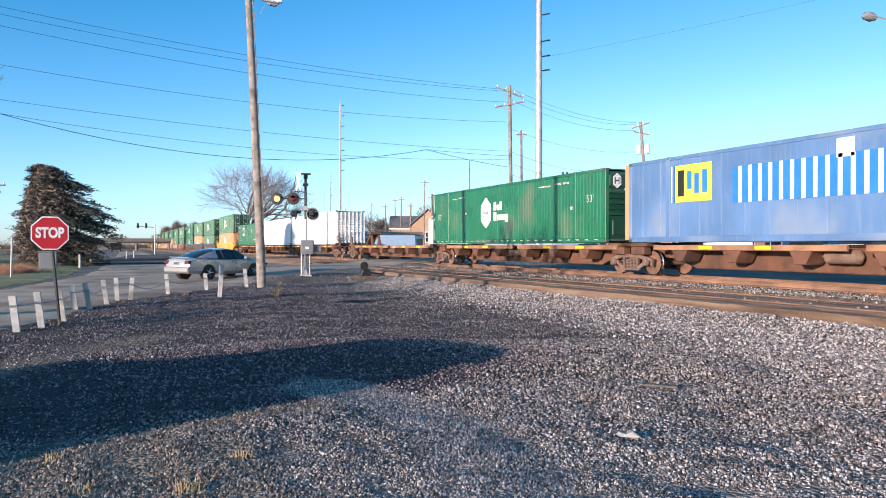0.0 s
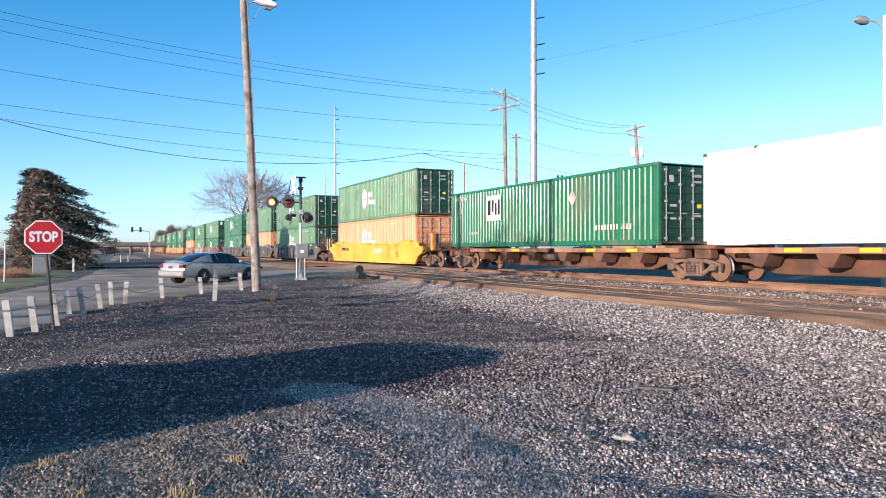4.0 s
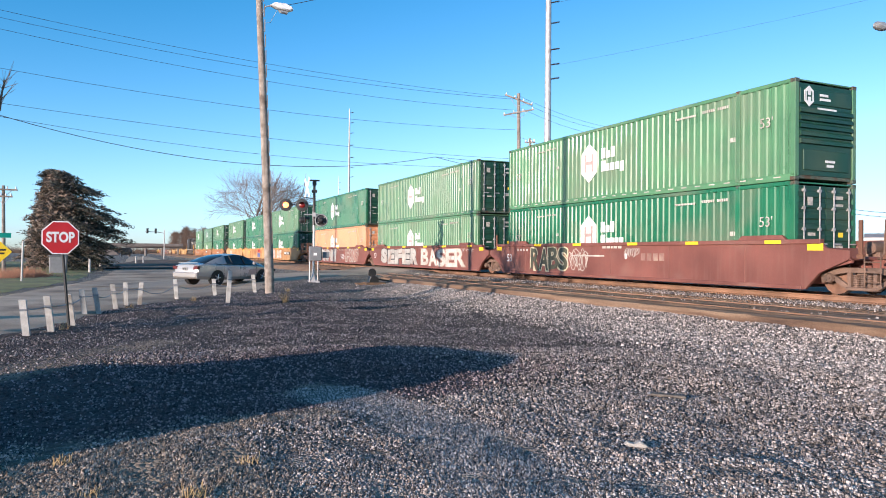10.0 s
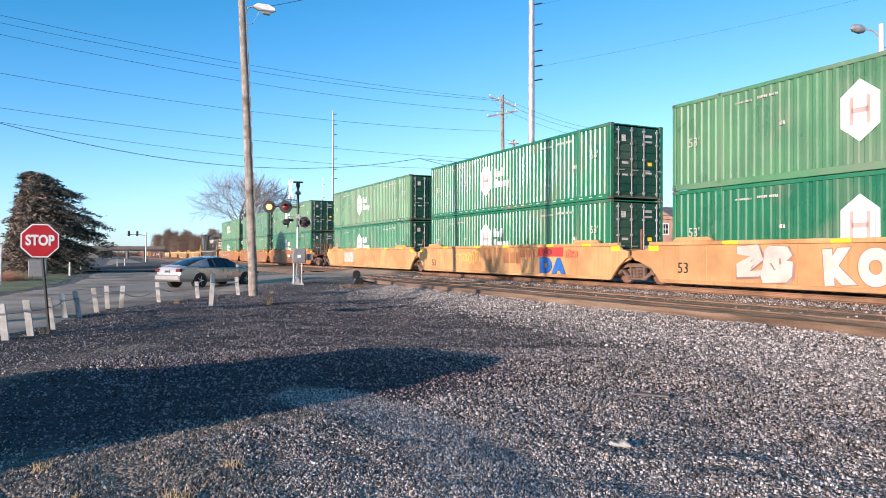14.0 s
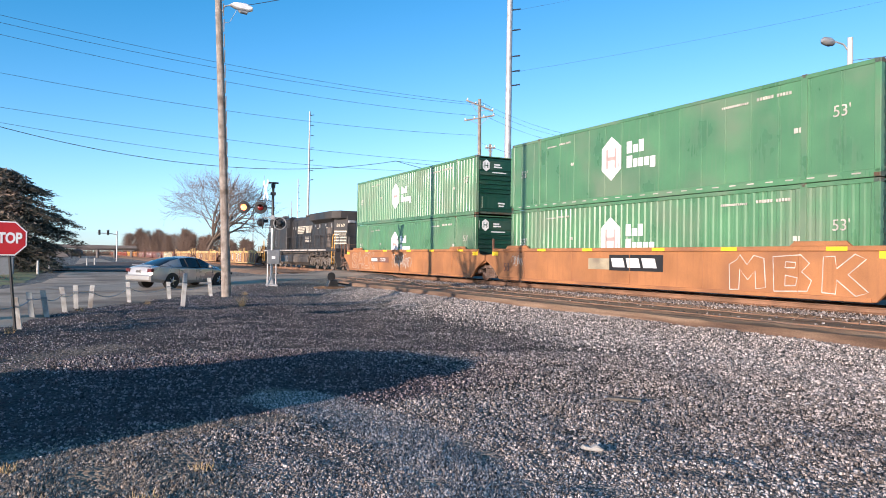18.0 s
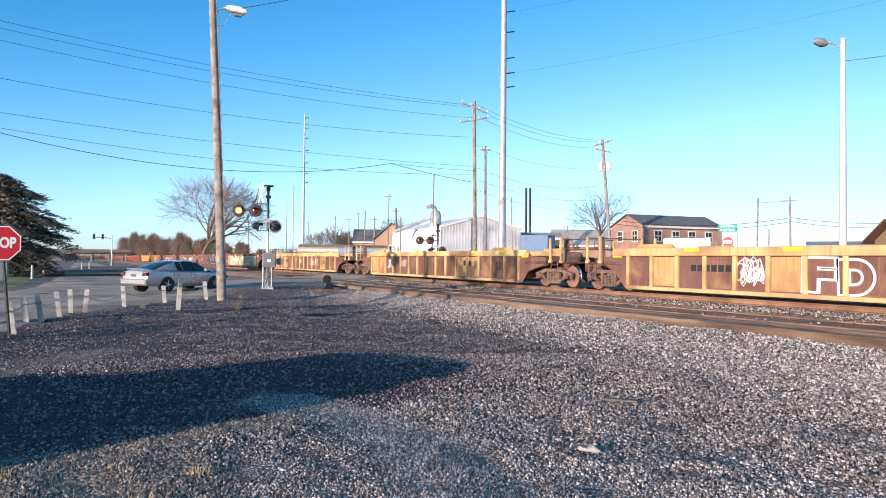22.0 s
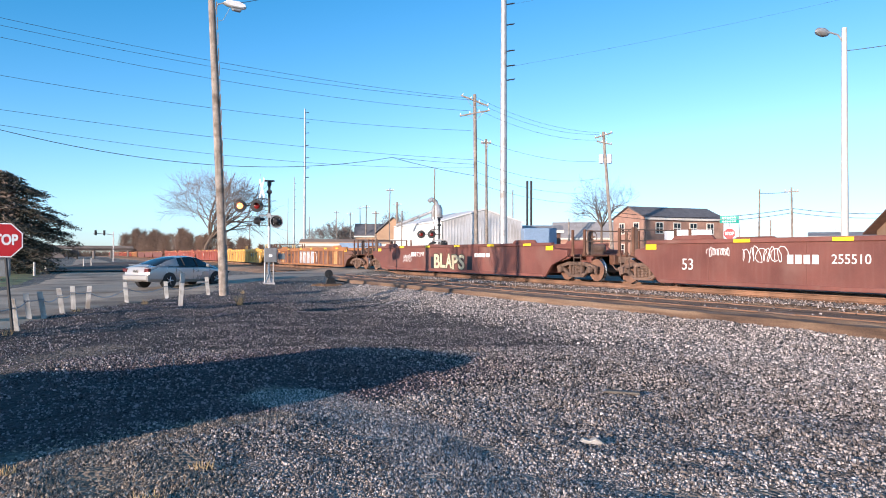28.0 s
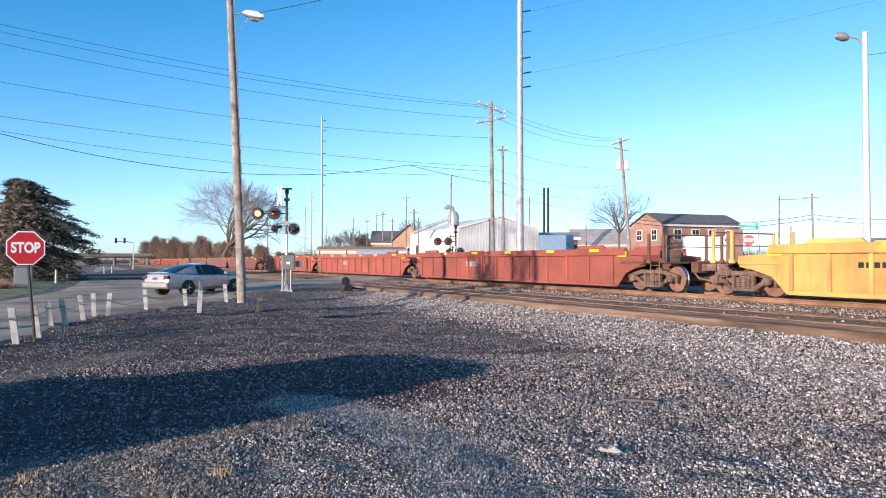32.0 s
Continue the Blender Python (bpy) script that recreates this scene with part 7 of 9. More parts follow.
def light_pole():
    p = thing("street_lamp", "weathered leaning wooden pole with a cobra-head lamp", "street lamp", (5.37, 28.4, -0.02))
    g = G()
    pts = [(0, 0, -0.3), (-0.12, 0.02, 3.0), (-0.26, 0.05, 6.0), (-0.40, 0.07, 9.0), (-0.56, 0.09, 12.4)]
    rad = [0.185, 0.17, 0.155, 0.14, 0.125]
    g.path(pts, rad, 14)
    part("pole", g.mesh("pole", M["wood"], True), p)
    g = G()
    g.path([(-0.47, 0.05, 11.0), (-0.3, 0.0, 11.45), (0.0, -0.05, 11.55)], 0.03, 8)
    g.path([(-0.47, 0.05, 10.75), (-0.1, -0.02, 10.85), (0.15, -0.05, 11.35)], 0.01, 5)
    part("lamp_arm", g.mesh("lamp_arm", M["galv"]), p)
    g = G()
    g.prism([(-0.12, 11.52), (0.1, 11.42), (0.62, 11.38), (0.78, 11.44), (0.74, 11.56), (0.5, 11.66), (0.05, 11.64)], "y", -0.19, 0.09, 0, 0.04)
    part("lamp_head", g.mesh("lamp_head", M["sign_white"], True), p, "pale grey cobra-head lamp")
    g = G()
    g.prism([(0.2, 11.38), (0.62, 11.36), (0.55, 11.26), (0.28, 11.28)], "y", -0.14, 0.04, 0, 0.03)
    part("lamp_lens", g.mesh("lamp_lens", M["galv"]), p)
    g = G()
    for z in np.arange(2.0, 12.0, 0.6):
        g.box(-0.02 - 0.045 * z + 0.13, -0.045 * z + 0.15, -0.14, -0.12, z, z + 0.5)
    part("ground_wire_moulding", g.mesh("ground_wire_moulding", M["wood"]), p)
    return p


light_pole()
cable("service_wire", [(5.6, 28.35, 11.5), (16.5, 24.0, 15.5), (35, 12, 17), (35.3, 11.9, 0)], 0.012, "thin black lamp service wire", 0.4)


def crossing_signal(at, turn=0, label="railroad crossing signal with red flashers and crossbuck on a grey mast", lit=True):
    s = thing("crossing_signal", label, "crossing signal", at, (0, 0, turn))

    def add(name, fill, material, lab="", parent=s, smooth=False, **kw):
        g = G()
        fill(g)
        return part(name, g.mesh(name, material, smooth), parent, lab, **kw)
    add("mast", lambda g: (g.tube((0, 0, 0.35), (0, 0, 2.75), 0.065, 0.065, 12)), M["alu"], "silver lower mast", smooth=True)
    add("upper_mast", lambda g: (g.tube((0, 0, 2.75), (0, 0, 4.95), 0.06, 0.06, 12), g.box(-0.06, 0.06, 0.05, 0.16, 2.6, 4.9)), M["signal_black"])
    add("mast_cap", lambda g: (g.box(-0.25, 0.25, -0.1, 0.1, 4.92, 4.99, 0, 0.02), g.lathe([(0.08, 4.7), (0.1, 4.75), (0.1, 4.9)], (0, 0, 0), "z", 12)), M["signal_black"])
    add("mast_bracket", lambda g: g.box(-0.13, 0.13, -0.09, 0.09, 4.35, 4.5, 0, 0.02), M["signal_black"])
    add("base_casting", lambda g: (g.prism([(-0.28, -0.28), (0.28, -0.28), (0.28, 0.28), (-0.28, 0.28)], "z", -0.15, 0.05, 0, 0.03), g.lathe([(0.24, 0.05), (0.1, 0.3), (0.09, 0.42)], (0, 0, 0), "z", 10)), M["galv"])
    for bx in (-0.2, 0.2):
        add("anchor_rod", lambda g: (g.tube((bx, -0.2, -0.1), (bx, -0.2, 1.05), 0.035), g.tube((bx, 0.2, -0.1), (bx, 0.2, 0.4), 0.03)), M["galv"])
    add("junction_box", lambda g: (g.box(-0.24, 0.38, -0.3, 0.05, 1.02, 1.72, 0, 0.03), g.box(-0.2, 0.34, -0.315, -0.3, 1.1, 1.64, 0, 0.01)), M["box_grey"], "grey junction box")
    add("side_box", lambda g: g.box(0.42, 0.75, -0.1, 0.1, 1.15, 1.45, 0, 0.02), M["box_grey"])
    add("box_notice", lambda g: g.box(-0.02, 0.14, -0.322, -0.315, 1.28, 1.4), M["sign_white"])
    add("cross_arm", lambda g: (g.tube((-1.4, -0.02, 3.74), (0.1, 0, 3.74), 0.03), g.path([(-0.75, 0, 3.76), (-0.66, 0, 4.05), (-0.35, 0, 4.12), (0, 0, 4.05)], 0.022)), M["signal_black"])
    add("cross_arm", lambda g: (g.tube((-0.5, 0.02, 3.28), (0.42, 0, 3.28), 0.03), g.box(-0.09, 0.09, -0.08, 0.08, 3.18, 3.38)), M["galv"])

    def lamp(x, y, z, face, lens_mat, lab):
        h = part("flasher", once("flasherhood", lambda: (lambda g: (g.lathe([(0.06, 0.26), (0.14, 0.18), (0.16, 0.02), (0.30, 0.0), (0.30, -0.02), (0.15, -0.03)], (0, 0, 0), "y", 24), g.prism([(0.17 * math.cos(math.radians(d)), 0.17 * math.sin(math.radians(d))) for d in range(15, 170, 12)] + [(0.15 * math.cos(math.radians(d)), 0.15 * math.sin(math.radians(d))) for d in range(159, 10, -12)], "y", -0.26, -0.02), g)[-1])(G()).mesh("flasher", M["signal_black"])), s, lab, at=(x, y, z), turn=(0, 0, face))
        part("lens", once(("lens", lens_mat.name), lambda: (lambda g: (g.lathe([(0.14, -0.03), (0.12, -0.06), (0.05, -0.085), (0.01, -0.09)], (0, 0, 0), "y", 20), g)[-1])(G()).mesh("lens", lens_mat, True)), h, at=(0, 0, 0))
    lamp(-1.36, -0.06, 3.72, -8, M["lit_lens"] if lit else M["red_lens"], "black round flasher, lit amber-red")
    lamp(-0.58, -0.06, 3.73, -8, M["red_lens"], "black round flasher, dark red lens")
    lamp(-0.48, 0.1, 3.0, 95, M["red_lens"], "black flasher seen from the side")
    lamp(0.34, 0.0, 3.0, 172, M["red_lens"], "black flasher facing away")
    add("flasher_back", lambda g: (g.tube((0.34 - 0.17, -0.05, 2.86), (0.34 + 0.17, -0.05, 3.14), 0.02), g.tube((0.34 + 0.17, -0.05, 2.86), (0.34 - 0.17, -0.05, 3.14), 0.02), g.path([(0.34 + 0.29 * math.cos(a), -0.05, 3.0 + 0.29 * math.sin(a)) for a in [2 * math.pi * i / 20 for i in range(21)]], 0.03)), M["galv"])
    for a in (-48, 48):
        add("crossbuck_blade", lambda g: g.box(-0.6, 0.6, -0.01, 0.01, -0.1, 0.1), M["sign_white"], "white crossbuck blade", at=(-0.35, -0.05, 4.58), turn=(0, a, -76))
    return s


crossing_signal((8.52, 33.95, 0.22), -12)


def sedan(at, heading):
    """heading: degrees from +y towards +x."""
    c = thing("car", "silver four-door sedan waiting at the crossing", "car", at, (0, 0, -heading))
    # stations along the car: y, half width, sill z, belt z, crown
    st = [(-2.5, 0.70, 0.36, 0.78, 0.80), (-2.42, 0.82, 0.30, 0.90, 0.94), (-2.1, 0.90, 0.26, 0.98, 1.02), (-1.5, 0.925, 0.24, 0.96, 1.03), (-0.7, 0.93, 0.22, 0.94, 1.0), (0.2, 0.93, 0.22, 0.92, 0.98), (1.0, 0.925, 0.22, 0.90, 0.96), (1.6, 0.90, 0.24, 0.84, 0.92), (2.1, 0.86, 0.26, 0.76, 0.83), (2.4, 0.76, 0.3, 0.66, 0.72), (2.52, 0.60, 0.36, 0.56, 0.60)]
    v, f = [], []
    for y, w, s, b, cr in st:
        ring = [(-w * 0.86, s), (-w, s + 0.14), (-w * 1.01, (s + b) / 2), (-w * 0.97, b - 0.06), (-w * 0.90, b), (-w * 0.5, cr - 0.01), (0, cr), (w * 0.5, cr - 0.01), (w * 0.90, b), (w * 0.97, b - 0.06), (w * 1.01, (s + b) / 2), (w, s + 0.14), (w * 0.86, s)]
        v += [(x, y, z) for x, z in ring]
    n = 13
    for i in range(len(st) - 1):
        for j in range(n):
            q = (j + 1) % n
            f.append((i * n + j, i * n + q, (i + 1) * n + q, (i + 1) * n + j))
    f += [tuple(range(n)), tuple(range((len(st) - 1) * n, len(st) * n))]
    g = G()
    g.v, g.f, g.k = v, f, [0] * len(f)
    body = part("body", g.mesh("body", M["car_paint"], True), c, "silver body")
    # cabin
    cab = [(-2.0, 0.78, 1.0, 0.66, 1.03), (-1.35, 0.83, 0.97, 0.60, 1.27), (-0.8, 0.85, 0.96, 0.58, 1.40), (-0.1, 0.85, 0.95, 0.57, 1.45), (0.45, 0.84, 0.94, 0.58, 1.39), (1.0, 0.83, 0.93, 0.62, 1.15), (1.55, 0.80, 0.90, 0.70, 0.93)]
    v, f, k = [], [], []
    for y, w, b, w2, t in cab:
        v += [(-w, y, b), (-w2 - 0.04, y, t - 0.05), (-w2 * 0.6, y, t), (w2 * 0.6, y, t), (w2 + 0.04, y, t - 0.05), (w, y, b)]
    for i in range(len(cab) - 1):
        for j in range(5):
            f.append((i * 6 + j, i * 6 + j + 1, (i + 1) * 6 + j + 1, (i + 1) * 6 + j))
            k.append(1 if (j in (0, 4) and 1 < i < 5) or (i in (0, 1, 4, 5) and j in (1, 2, 3)) else 0)
    g = G()
    g.v, g.f, g.k = v, f, k
    part("cabin", g.mesh("cabin", [M["car_paint"], M["glass"]], True), c, "silver roof with dark tinted windows")

    def add(name, fill, material, lab="", smooth=False):
        g = G()
        fill(g)
        return part(name, g.mesh(name, material, smooth), c, lab)
    for s in (-1, 1):
        for y in (-0.45, 0.30):
            add("window_pillar", lambda g: g.tube((s * 0.862, y, 0.95), (s * 0.63, y - 0.08, 1.38), 0.022, n=5), M["dark"])
        add("tail_light", lambda g: g.prism([(s * 0.55, 0.72), (s * 0.84, 0.74), (s * 0.85, 0.88), (s * 0.58, 0.88)], "y", -2.52, -2.36, 0, 0.02), M["tail_red"], "dark red tail light")
        add("headlight", lambda g: g.prism([(s * 0.45, 0.55), (s * 0.72, 0.58), (s * 0.76, 0.68), (s * 0.5, 0.68)], "y", 2.36, 2.5, 0, 0.02), M["glass"])
        add("mirror", lambda g: (g.box(min(s * 0.92, s * 1.1), max(s * 0.92, s * 1.1), 0.72, 0.86, 0.92, 1.06, 0, 0.03)), M["car_paint"])
        add("door_seam", lambda g: [g.tube((s * 0.944, y, 0.32), (s * 0.912, y, 0.9), 0.006, n=4) for y in (-1.02, -0.02, 1.0)], M["dark"])
        for y in (-0.85, 0.2):
            add("door_handle", lambda g: g.box(min(s * 0.92, s * 0.955), max(s * 0.92, s * 0.955), y, y + 0.17, 0.77, 0.8), M["car_paint"])
        for y in (-1.42, 1.40):
            add("wheel_arch", lambda g: g.lathe([(0.37, s * 0.70), (0.37, s * 0.945), (0.33, s * 0.95)], (0, y, 0.33), "x", 22), M["dark"])
            w = add("wheel", lambda g: g.lathe([(0.2, s * 0.72), (0.31, s * 0.73), (0.325, s * 0.76), (0.325, s * 0.91), (0.31, s * 0.945), (0.22, s * 0.952)], (0, y, 0.325), "x", 24), M["rubber"], "black tyre", True)
            g = G()
            g.lathe([(0.215, s * 0.93), (0.2, s * 0.945), (0.05, s * 0.95), (0.04, s * 0.962)], (0, y, 0.325), "x", 20)
            for i in range(5):
                a = 2 * math.pi * i / 5
                g.tube((s * 0.956, y, 0.325), (s * 0.952, y + 0.19 * math.cos(a), 0.325 + 0.19 * math.sin(a)), 0.03, 0.022, 5)
            part("rim", g.mesh("rim", M["chrome"]), w, "alloy rim")
    add("rear_bumper", lambda g: g.prism([(-0.82, 0.34), (0.82, 0.34), (0.84, 0.6), (-0.84, 0.6)], "y", -2.56, -2.36, 0, 0.05), M["car_paint"])
    add("number_plate", lambda g: g.box(-0.16, 0.16, -2.535, -2.52, 0.68, 0.83), M["galv"], "plain pale plate")
    add("plate_bars", lambda g: [g.box(-0.13 + i * 0.045, -0.1 + i * 0.045, -2.54, -2.534, 0.71, 0.8) for i in range(6)], M["dark"])
    add("spoiler", lambda g: (g.box(-0.66, 0.66, -2.36, -2.2, 1.02, 1.05, 0, 0.01)), M["car_paint"])
    return c


sedan((4.68, 35.7, ground_z(4.68, 35.7) + 0.055), 55.7)


def switch_stand():
    x, y = 11.5, 33.7
    s = thing("switch_stand", "low black rusted switch stand with round target", "switch stand", (x, y, ground_z(x, y)))
    g = G()
    g.box(-0.9, 0.9, -0.2, 0.2, -0.05, 0.12, 0, 0.03)
    g.box(-0.5, 0.5, -0.5, 0.5, 0.0, 0.14, 0, 0.03)
    part("base", g.mesh("base", M["tie"]), s)
    g = G()
    g.prism([(-0.3, 0.1), (0.3, 0.1), (0.18, 0.45), (-0.18, 0.45)], "y", -0.2, 0.2, 0, 0.04)
    g.tube((0.2, 0, 0.3), (0.9, 0.1, 0.2), 0.04)
    part("housing", g.mesh("housing", M["signal_black"]), s)
    g = G()
    g.tube((-0.05, 0, 0.4), (-0.05, 0, 0.62), 0.04)
    g.lathe([(0.02, -0.03), (0.2, -0.025), (0.22, 0.0), (0.2, 0.025), (0.02, 0.03)], (-0.05, 0, 0.62), "y", 16)
    part("target", g.mesh("target", M["signal_black"]), s, "round dark target")
    g = G()
    g.tube((0.3, 0, 0.08), (2.4, 0.2, 0.1), 0.03)
    part("throw_rod", g.mesh("throw_rod", M["rail"]), s)


switch_stand()


def litter():
    g = G()
    prof = [(-0.1, 0.0), (-0.08, 0.03), (-0.02, 0.02), (0.03, 0.045), (0.1, 0.01), (0.08, -0.01), (-0.06, -0.01)]
    g.prism(prof, "y", -0.035, 0.03, 0, 0.012)
    return single("litter", g.mesh("litter", M["white_paint"]), "crumpled white plastic litter on the gravel", "litter", (3.94, 4.7, ground_z(3.94, 4.7) + 0.05), (0, 6, -25))


litter()
g = G()
M["old_wood"] = mat("weathered_scrap_wood", (0.12, 0.105, 0.09), 0.85, var=0.3, scale=12.0, bump=0.4)
g.box(-0.2, 0.2, -0.045, 0.045, -0.01, 0.018, 0, 0.008)
single("wood_scrap", g.mesh("wood_scrap", M["old_wood"]), "flat grey wood scrap on the gravel", "scrap wood", (5.75, 6.3, ground_z(5.75, 6.3) + 0.035), (0, 0, -50))

# dry weeds
M["straw"] = mat("dry_straw", (0.42, 0.30, 0.15), 0.9, var=0.25)


def weeds(x, y, h, n, seed, label="dry straw-coloured weed tuft in the gravel"):
    r = random.Random(seed)
    g = G()
    for i in range(n):
        a, b = r.uniform(0, 6.28), r.uniform(0.05, 0.5)
        p = Vector((r.uniform(-0.08, 0.08), r.uniform(-0.08, 0.08), -0.02))
        q = p + Vector((math.cos(a) * b * h, math.sin(a) * b * h, h * r.uniform(0.5, 1.0)))
        g.tube(p, q, 0.006, 0.002, 4, caps=False)
    single("weed_tuft", g.mesh("weed_tuft", M["straw"]), label, "weeds", (x, y, ground_z(x, y)), kind="stuff")


for i, (x, y, h, n) in enumerate(((4.97, 23.6, 0.5, 40), (0.45, 4.9, 0.12, 30), (-0.4, 6.0, 0.1, 20), (2.2, 25.3, 0.2, 20), (-1.1, 16.6, 0.2, 24), (0.2, 22.0, 0.18, 20), (6.3, 29.4, 0.22, 24), (-0.2, 5.2, 0.08, 24), (0.9, 5.5, 0.09, 24))):
    weeds(x, y, h, n, i)

# ---- the car parked behind the corner, and the poles beside the street ----
def polar(az, r, el=None, z=None):
    """A place by its bearing from the street corner, its distance, and its elevation or height."""
    a = radians(az)
    h = EYE[2] + r * math.tan(radians(el)) if z is None else z
    return Vector((r * math.sin(a), r * math.cos(a), h))


M["suv_paint"] = mat("dark_blue_car_paint", (0.03, 0.04, 0.07), 0.3, 0.3, var=0.05, coat=0.5)


def suv(at, turn):
    c = thing("car", "dark parked sport utility vehicle beside the gravel yard", "car", at, (0, 0, turn))

    def add(name, poly, x, material, lab="", cut=0.06):
        g = G()
        g.prism(poly, "x", -x, x, 0, cut)
        return part(name, g.mesh(name, material), c, lab)
    add("body", [(-2.3, 0.35), (2.25, 0.35), (2.35, 0.6), (2.3, 0.95), (1.2, 1.12), (-2.3, 1.1)], 0.93, M["suv_paint"])
    add("cabin", [(-2.28, 1.08), (1.25, 1.1), (0.45, 1.76), (-0.2, 1.84), (-1.9, 1.84), (-2.2, 1.7)], 0.8, M["suv_paint"])
    add("side_window", [(-2.0, 1.2), (0.95, 1.2), (0.42, 1.66), (-1.95, 1.68)], 0.81, M["glass"], cut=0.01)
    for y in (-1.4, 1.4):
        for s in (-1, 1):
            g = G()
            g.lathe([(0.2, s * 0.68), (0.36, s * 0.7), (0.37, s * 0.9), (0.2, s * 0.95)], (0, y, 0.37), "x", 20)
            part("wheel", g.mesh("wheel", M["rubber"]), c)


def at_shade(a, b):
    """A place by metres along the sunlight and across it."""
    s, k = math.sin(SUN_AZ), math.cos(SUN_AZ)
    return a * s - b * k, a * k + b * s


sx, sy = at_shade(8.9 - 1.84 / math.tan(SUN_EL), 8.2)
suv((sx, sy, ground_z(sx, sy)), math.degrees(math.atan2(math.sin(SUN_AZ), -math.cos(SUN_AZ))) - 90)


def wood_pole(at, h, r=0.15, lean=(0, 0), arms=(), label="weathered wooden utility pole", group="utility poles", turn=0.0, transformers=0):
    p = thing("utility_pole", label, "utility pole", at, (0, 0, turn), group=group)
    g = G()
    g.tube((0, 0, -0.5), (lean[0], lean[1], h), r, r * 0.72, 10)
    part("pole", g.mesh("pole", M["wood"], True), p)
    for z, w, tilt in arms:
        f = z / h
        x0, y0 = lean[0] * f, lean[1] * f
        g = G()
        g.prism([(-w, -0.06), (w, -0.06), (w, 0.06), (-w, 0.06)], "y", -0.07, 0.05, 0, 0.01)
        a = part("crossarm", g.mesh("crossarm", M["wood"]), p, at=(x0, y0 - r, z), turn=(0, tilt, 0))
        g = G()
        for i in range(4):
            g.lathe([(0.03, 0.05), (0.055, 0.08), (0.055, 0.16), (0.03, 0.2), (0.05, 0.24)], (-w + 0.1 + i * (2 * w - 0.2) / 3, 0, 0), "z", 8)
        part("insulators", g.mesh("insulators", M["sign_white"]), a)
        g = G()
        g.tube((-w * 0.6, 0, -0.05), (0, 0, -0.6), 0.02)
        g.tube((w * 0.6, 0, -0.05), (0, 0, -0.6), 0.02)
        part("arm_brace", g.mesh("arm_brace", M["galv"]), a)
    for i in range(transformers):
        g = G()
        s = (-1, 1)[i % 2]
        g.lathe([(0.2, -0.5), (0.26, -0.46), (0.26, 0.4), (0.22, 0.46), (0.05, 0.5)], (lean[0] * 0.8 + s * 0.42, lean[1] * 0.8 - 0.1, h * 0.8), "z", 14)
        part("transformer", g.mesh("transformer", M["sign_white"], True), p, "pale grey transformer can")
    return p


wood_pole((-7.0, 14.0, 0), 13.0, 0.17, label="tall wooden utility pole beside the street")
cross = (31.7, 53.3, 0.2)
wood_pole(cross, 15.6, 0.2, (-0.2, 0.1), ((15.0, 1.3, 22), (13.9, 1.35, -10)), "tall wooden utility pole with two tilted crossarms", turn=-32)
wood_pole((35.6, 57.9, 0.2), 12.6, 0.15, (-0.1, 0), ((12.2, 0.5, 0),), "slim wooden utility pole", turn=-32)
wood_pole((49.9, 56.0, 0.2), 14.4, 0.2, (-1.1, 0.9), ((14.0, 0.95, -16), (13.2, 0.8, 14)), "leaning wooden utility pole carrying transformers", turn=-40, transformers=2)
for az, el, r, rad in ((27.22, 6.95, 80, 0.1), (23.6, 5.4, 120, 0.12), (24.25, 4.25, 110, 0.22), (24.6, 3.55, 90, 0.1), (21.3, 3.9, 150, 0.12), (21.7, 4.0, 140, 0.15), (22.5, 3.5, 130, 0.2), (19.4, 3.5, 170, 0.12), (20.5, 3.4, 170, 0.14), (33.7, 5.2, 95, 0.1), (38.2, 2.9, 90, 0.1), (52.2, 4.9, 85, 0.11), (54.5, 4.95, 85, 0.13), (53.0, 2.6, 95, 0.1), (51.0, 2.3, 60, 0.05), (58.0, 3.3, 75, 0.07), (17.2, 3.0, 180, 0.1), (12.6, 3.6, 190, 0.12), (15.5, 4.4, 200, 0.1)):
    q = polar(az, r, el)
    wood_pole((q.x, q.y, 0), q.z, rad, (0.15 * math.sin(az * 7), 0), ((q.z - 0.5, 0.7, 0),) if rad > 0.115 else (), "distant slim wooden utility pole", turn=-az)
wood_pole(polar(-7.5, 60, z=0), 6.3, 0.14, (-0.1, 0), ((6.0, 0.9, 0), (5.5, 0.6, 0)), "wooden utility pole beside the brick building")


def steel_pole(at, h, r0, r1, arms, label="tall pale steel transmission pole with insulator arms"):
    p = thing("transmission_pole", label, "transmission pole", at, group="steel transmission poles")
    g = G()
    g.tube((0, 0, -0.5), (0, 0, h), r0, r1, 16)
    part("shaft", g.mesh("shaft", M["galv"], True), p)
    a = math.radians(-33)
    for z in arms:
        x, y = math.cos(a), math.sin(a)
        r = r0 + (r1 - r0) * z / h
        g = G()
        g.tube((x * r, y * r, z), (x * (r + 0.85), y * (r + 0.85), z + 0.12), 0.07, 0.05, 8)
        for i in range(6):
            t = r + 0.2 + i * 0.11
            g.tube((x * t, y * t, z + 0.02 + 0.12 * (t - r)), (x * (t + 0.04), y * (t + 0.04), z + 0.02 + 0.12 * (t - r)), 0.11, 0.11, 8)
        part("insulator_arm", g.mesh("insulator_arm", M["signal_black"]), p, "dark insulator arm")
    return p


steel_pole((40.75, 62.95, 0), 37, 0.42, 0.27, (20.2, 21.7, 23.3, 26.1, 28.3, 31, 33, 35))
steel_pole((50.4, 166.6, 0), 37, 0.36, 0.16, (20.2, 22.5, 25, 28, 31, 33.5, 36))
steel_pole((91.0, 317, 0), 37, 0.4, 0.16, (22, 25, 28, 31, 34))
steel_pole((150, 540, 0), 38, 0.4, 0.2, (25, 28, 31, 34))


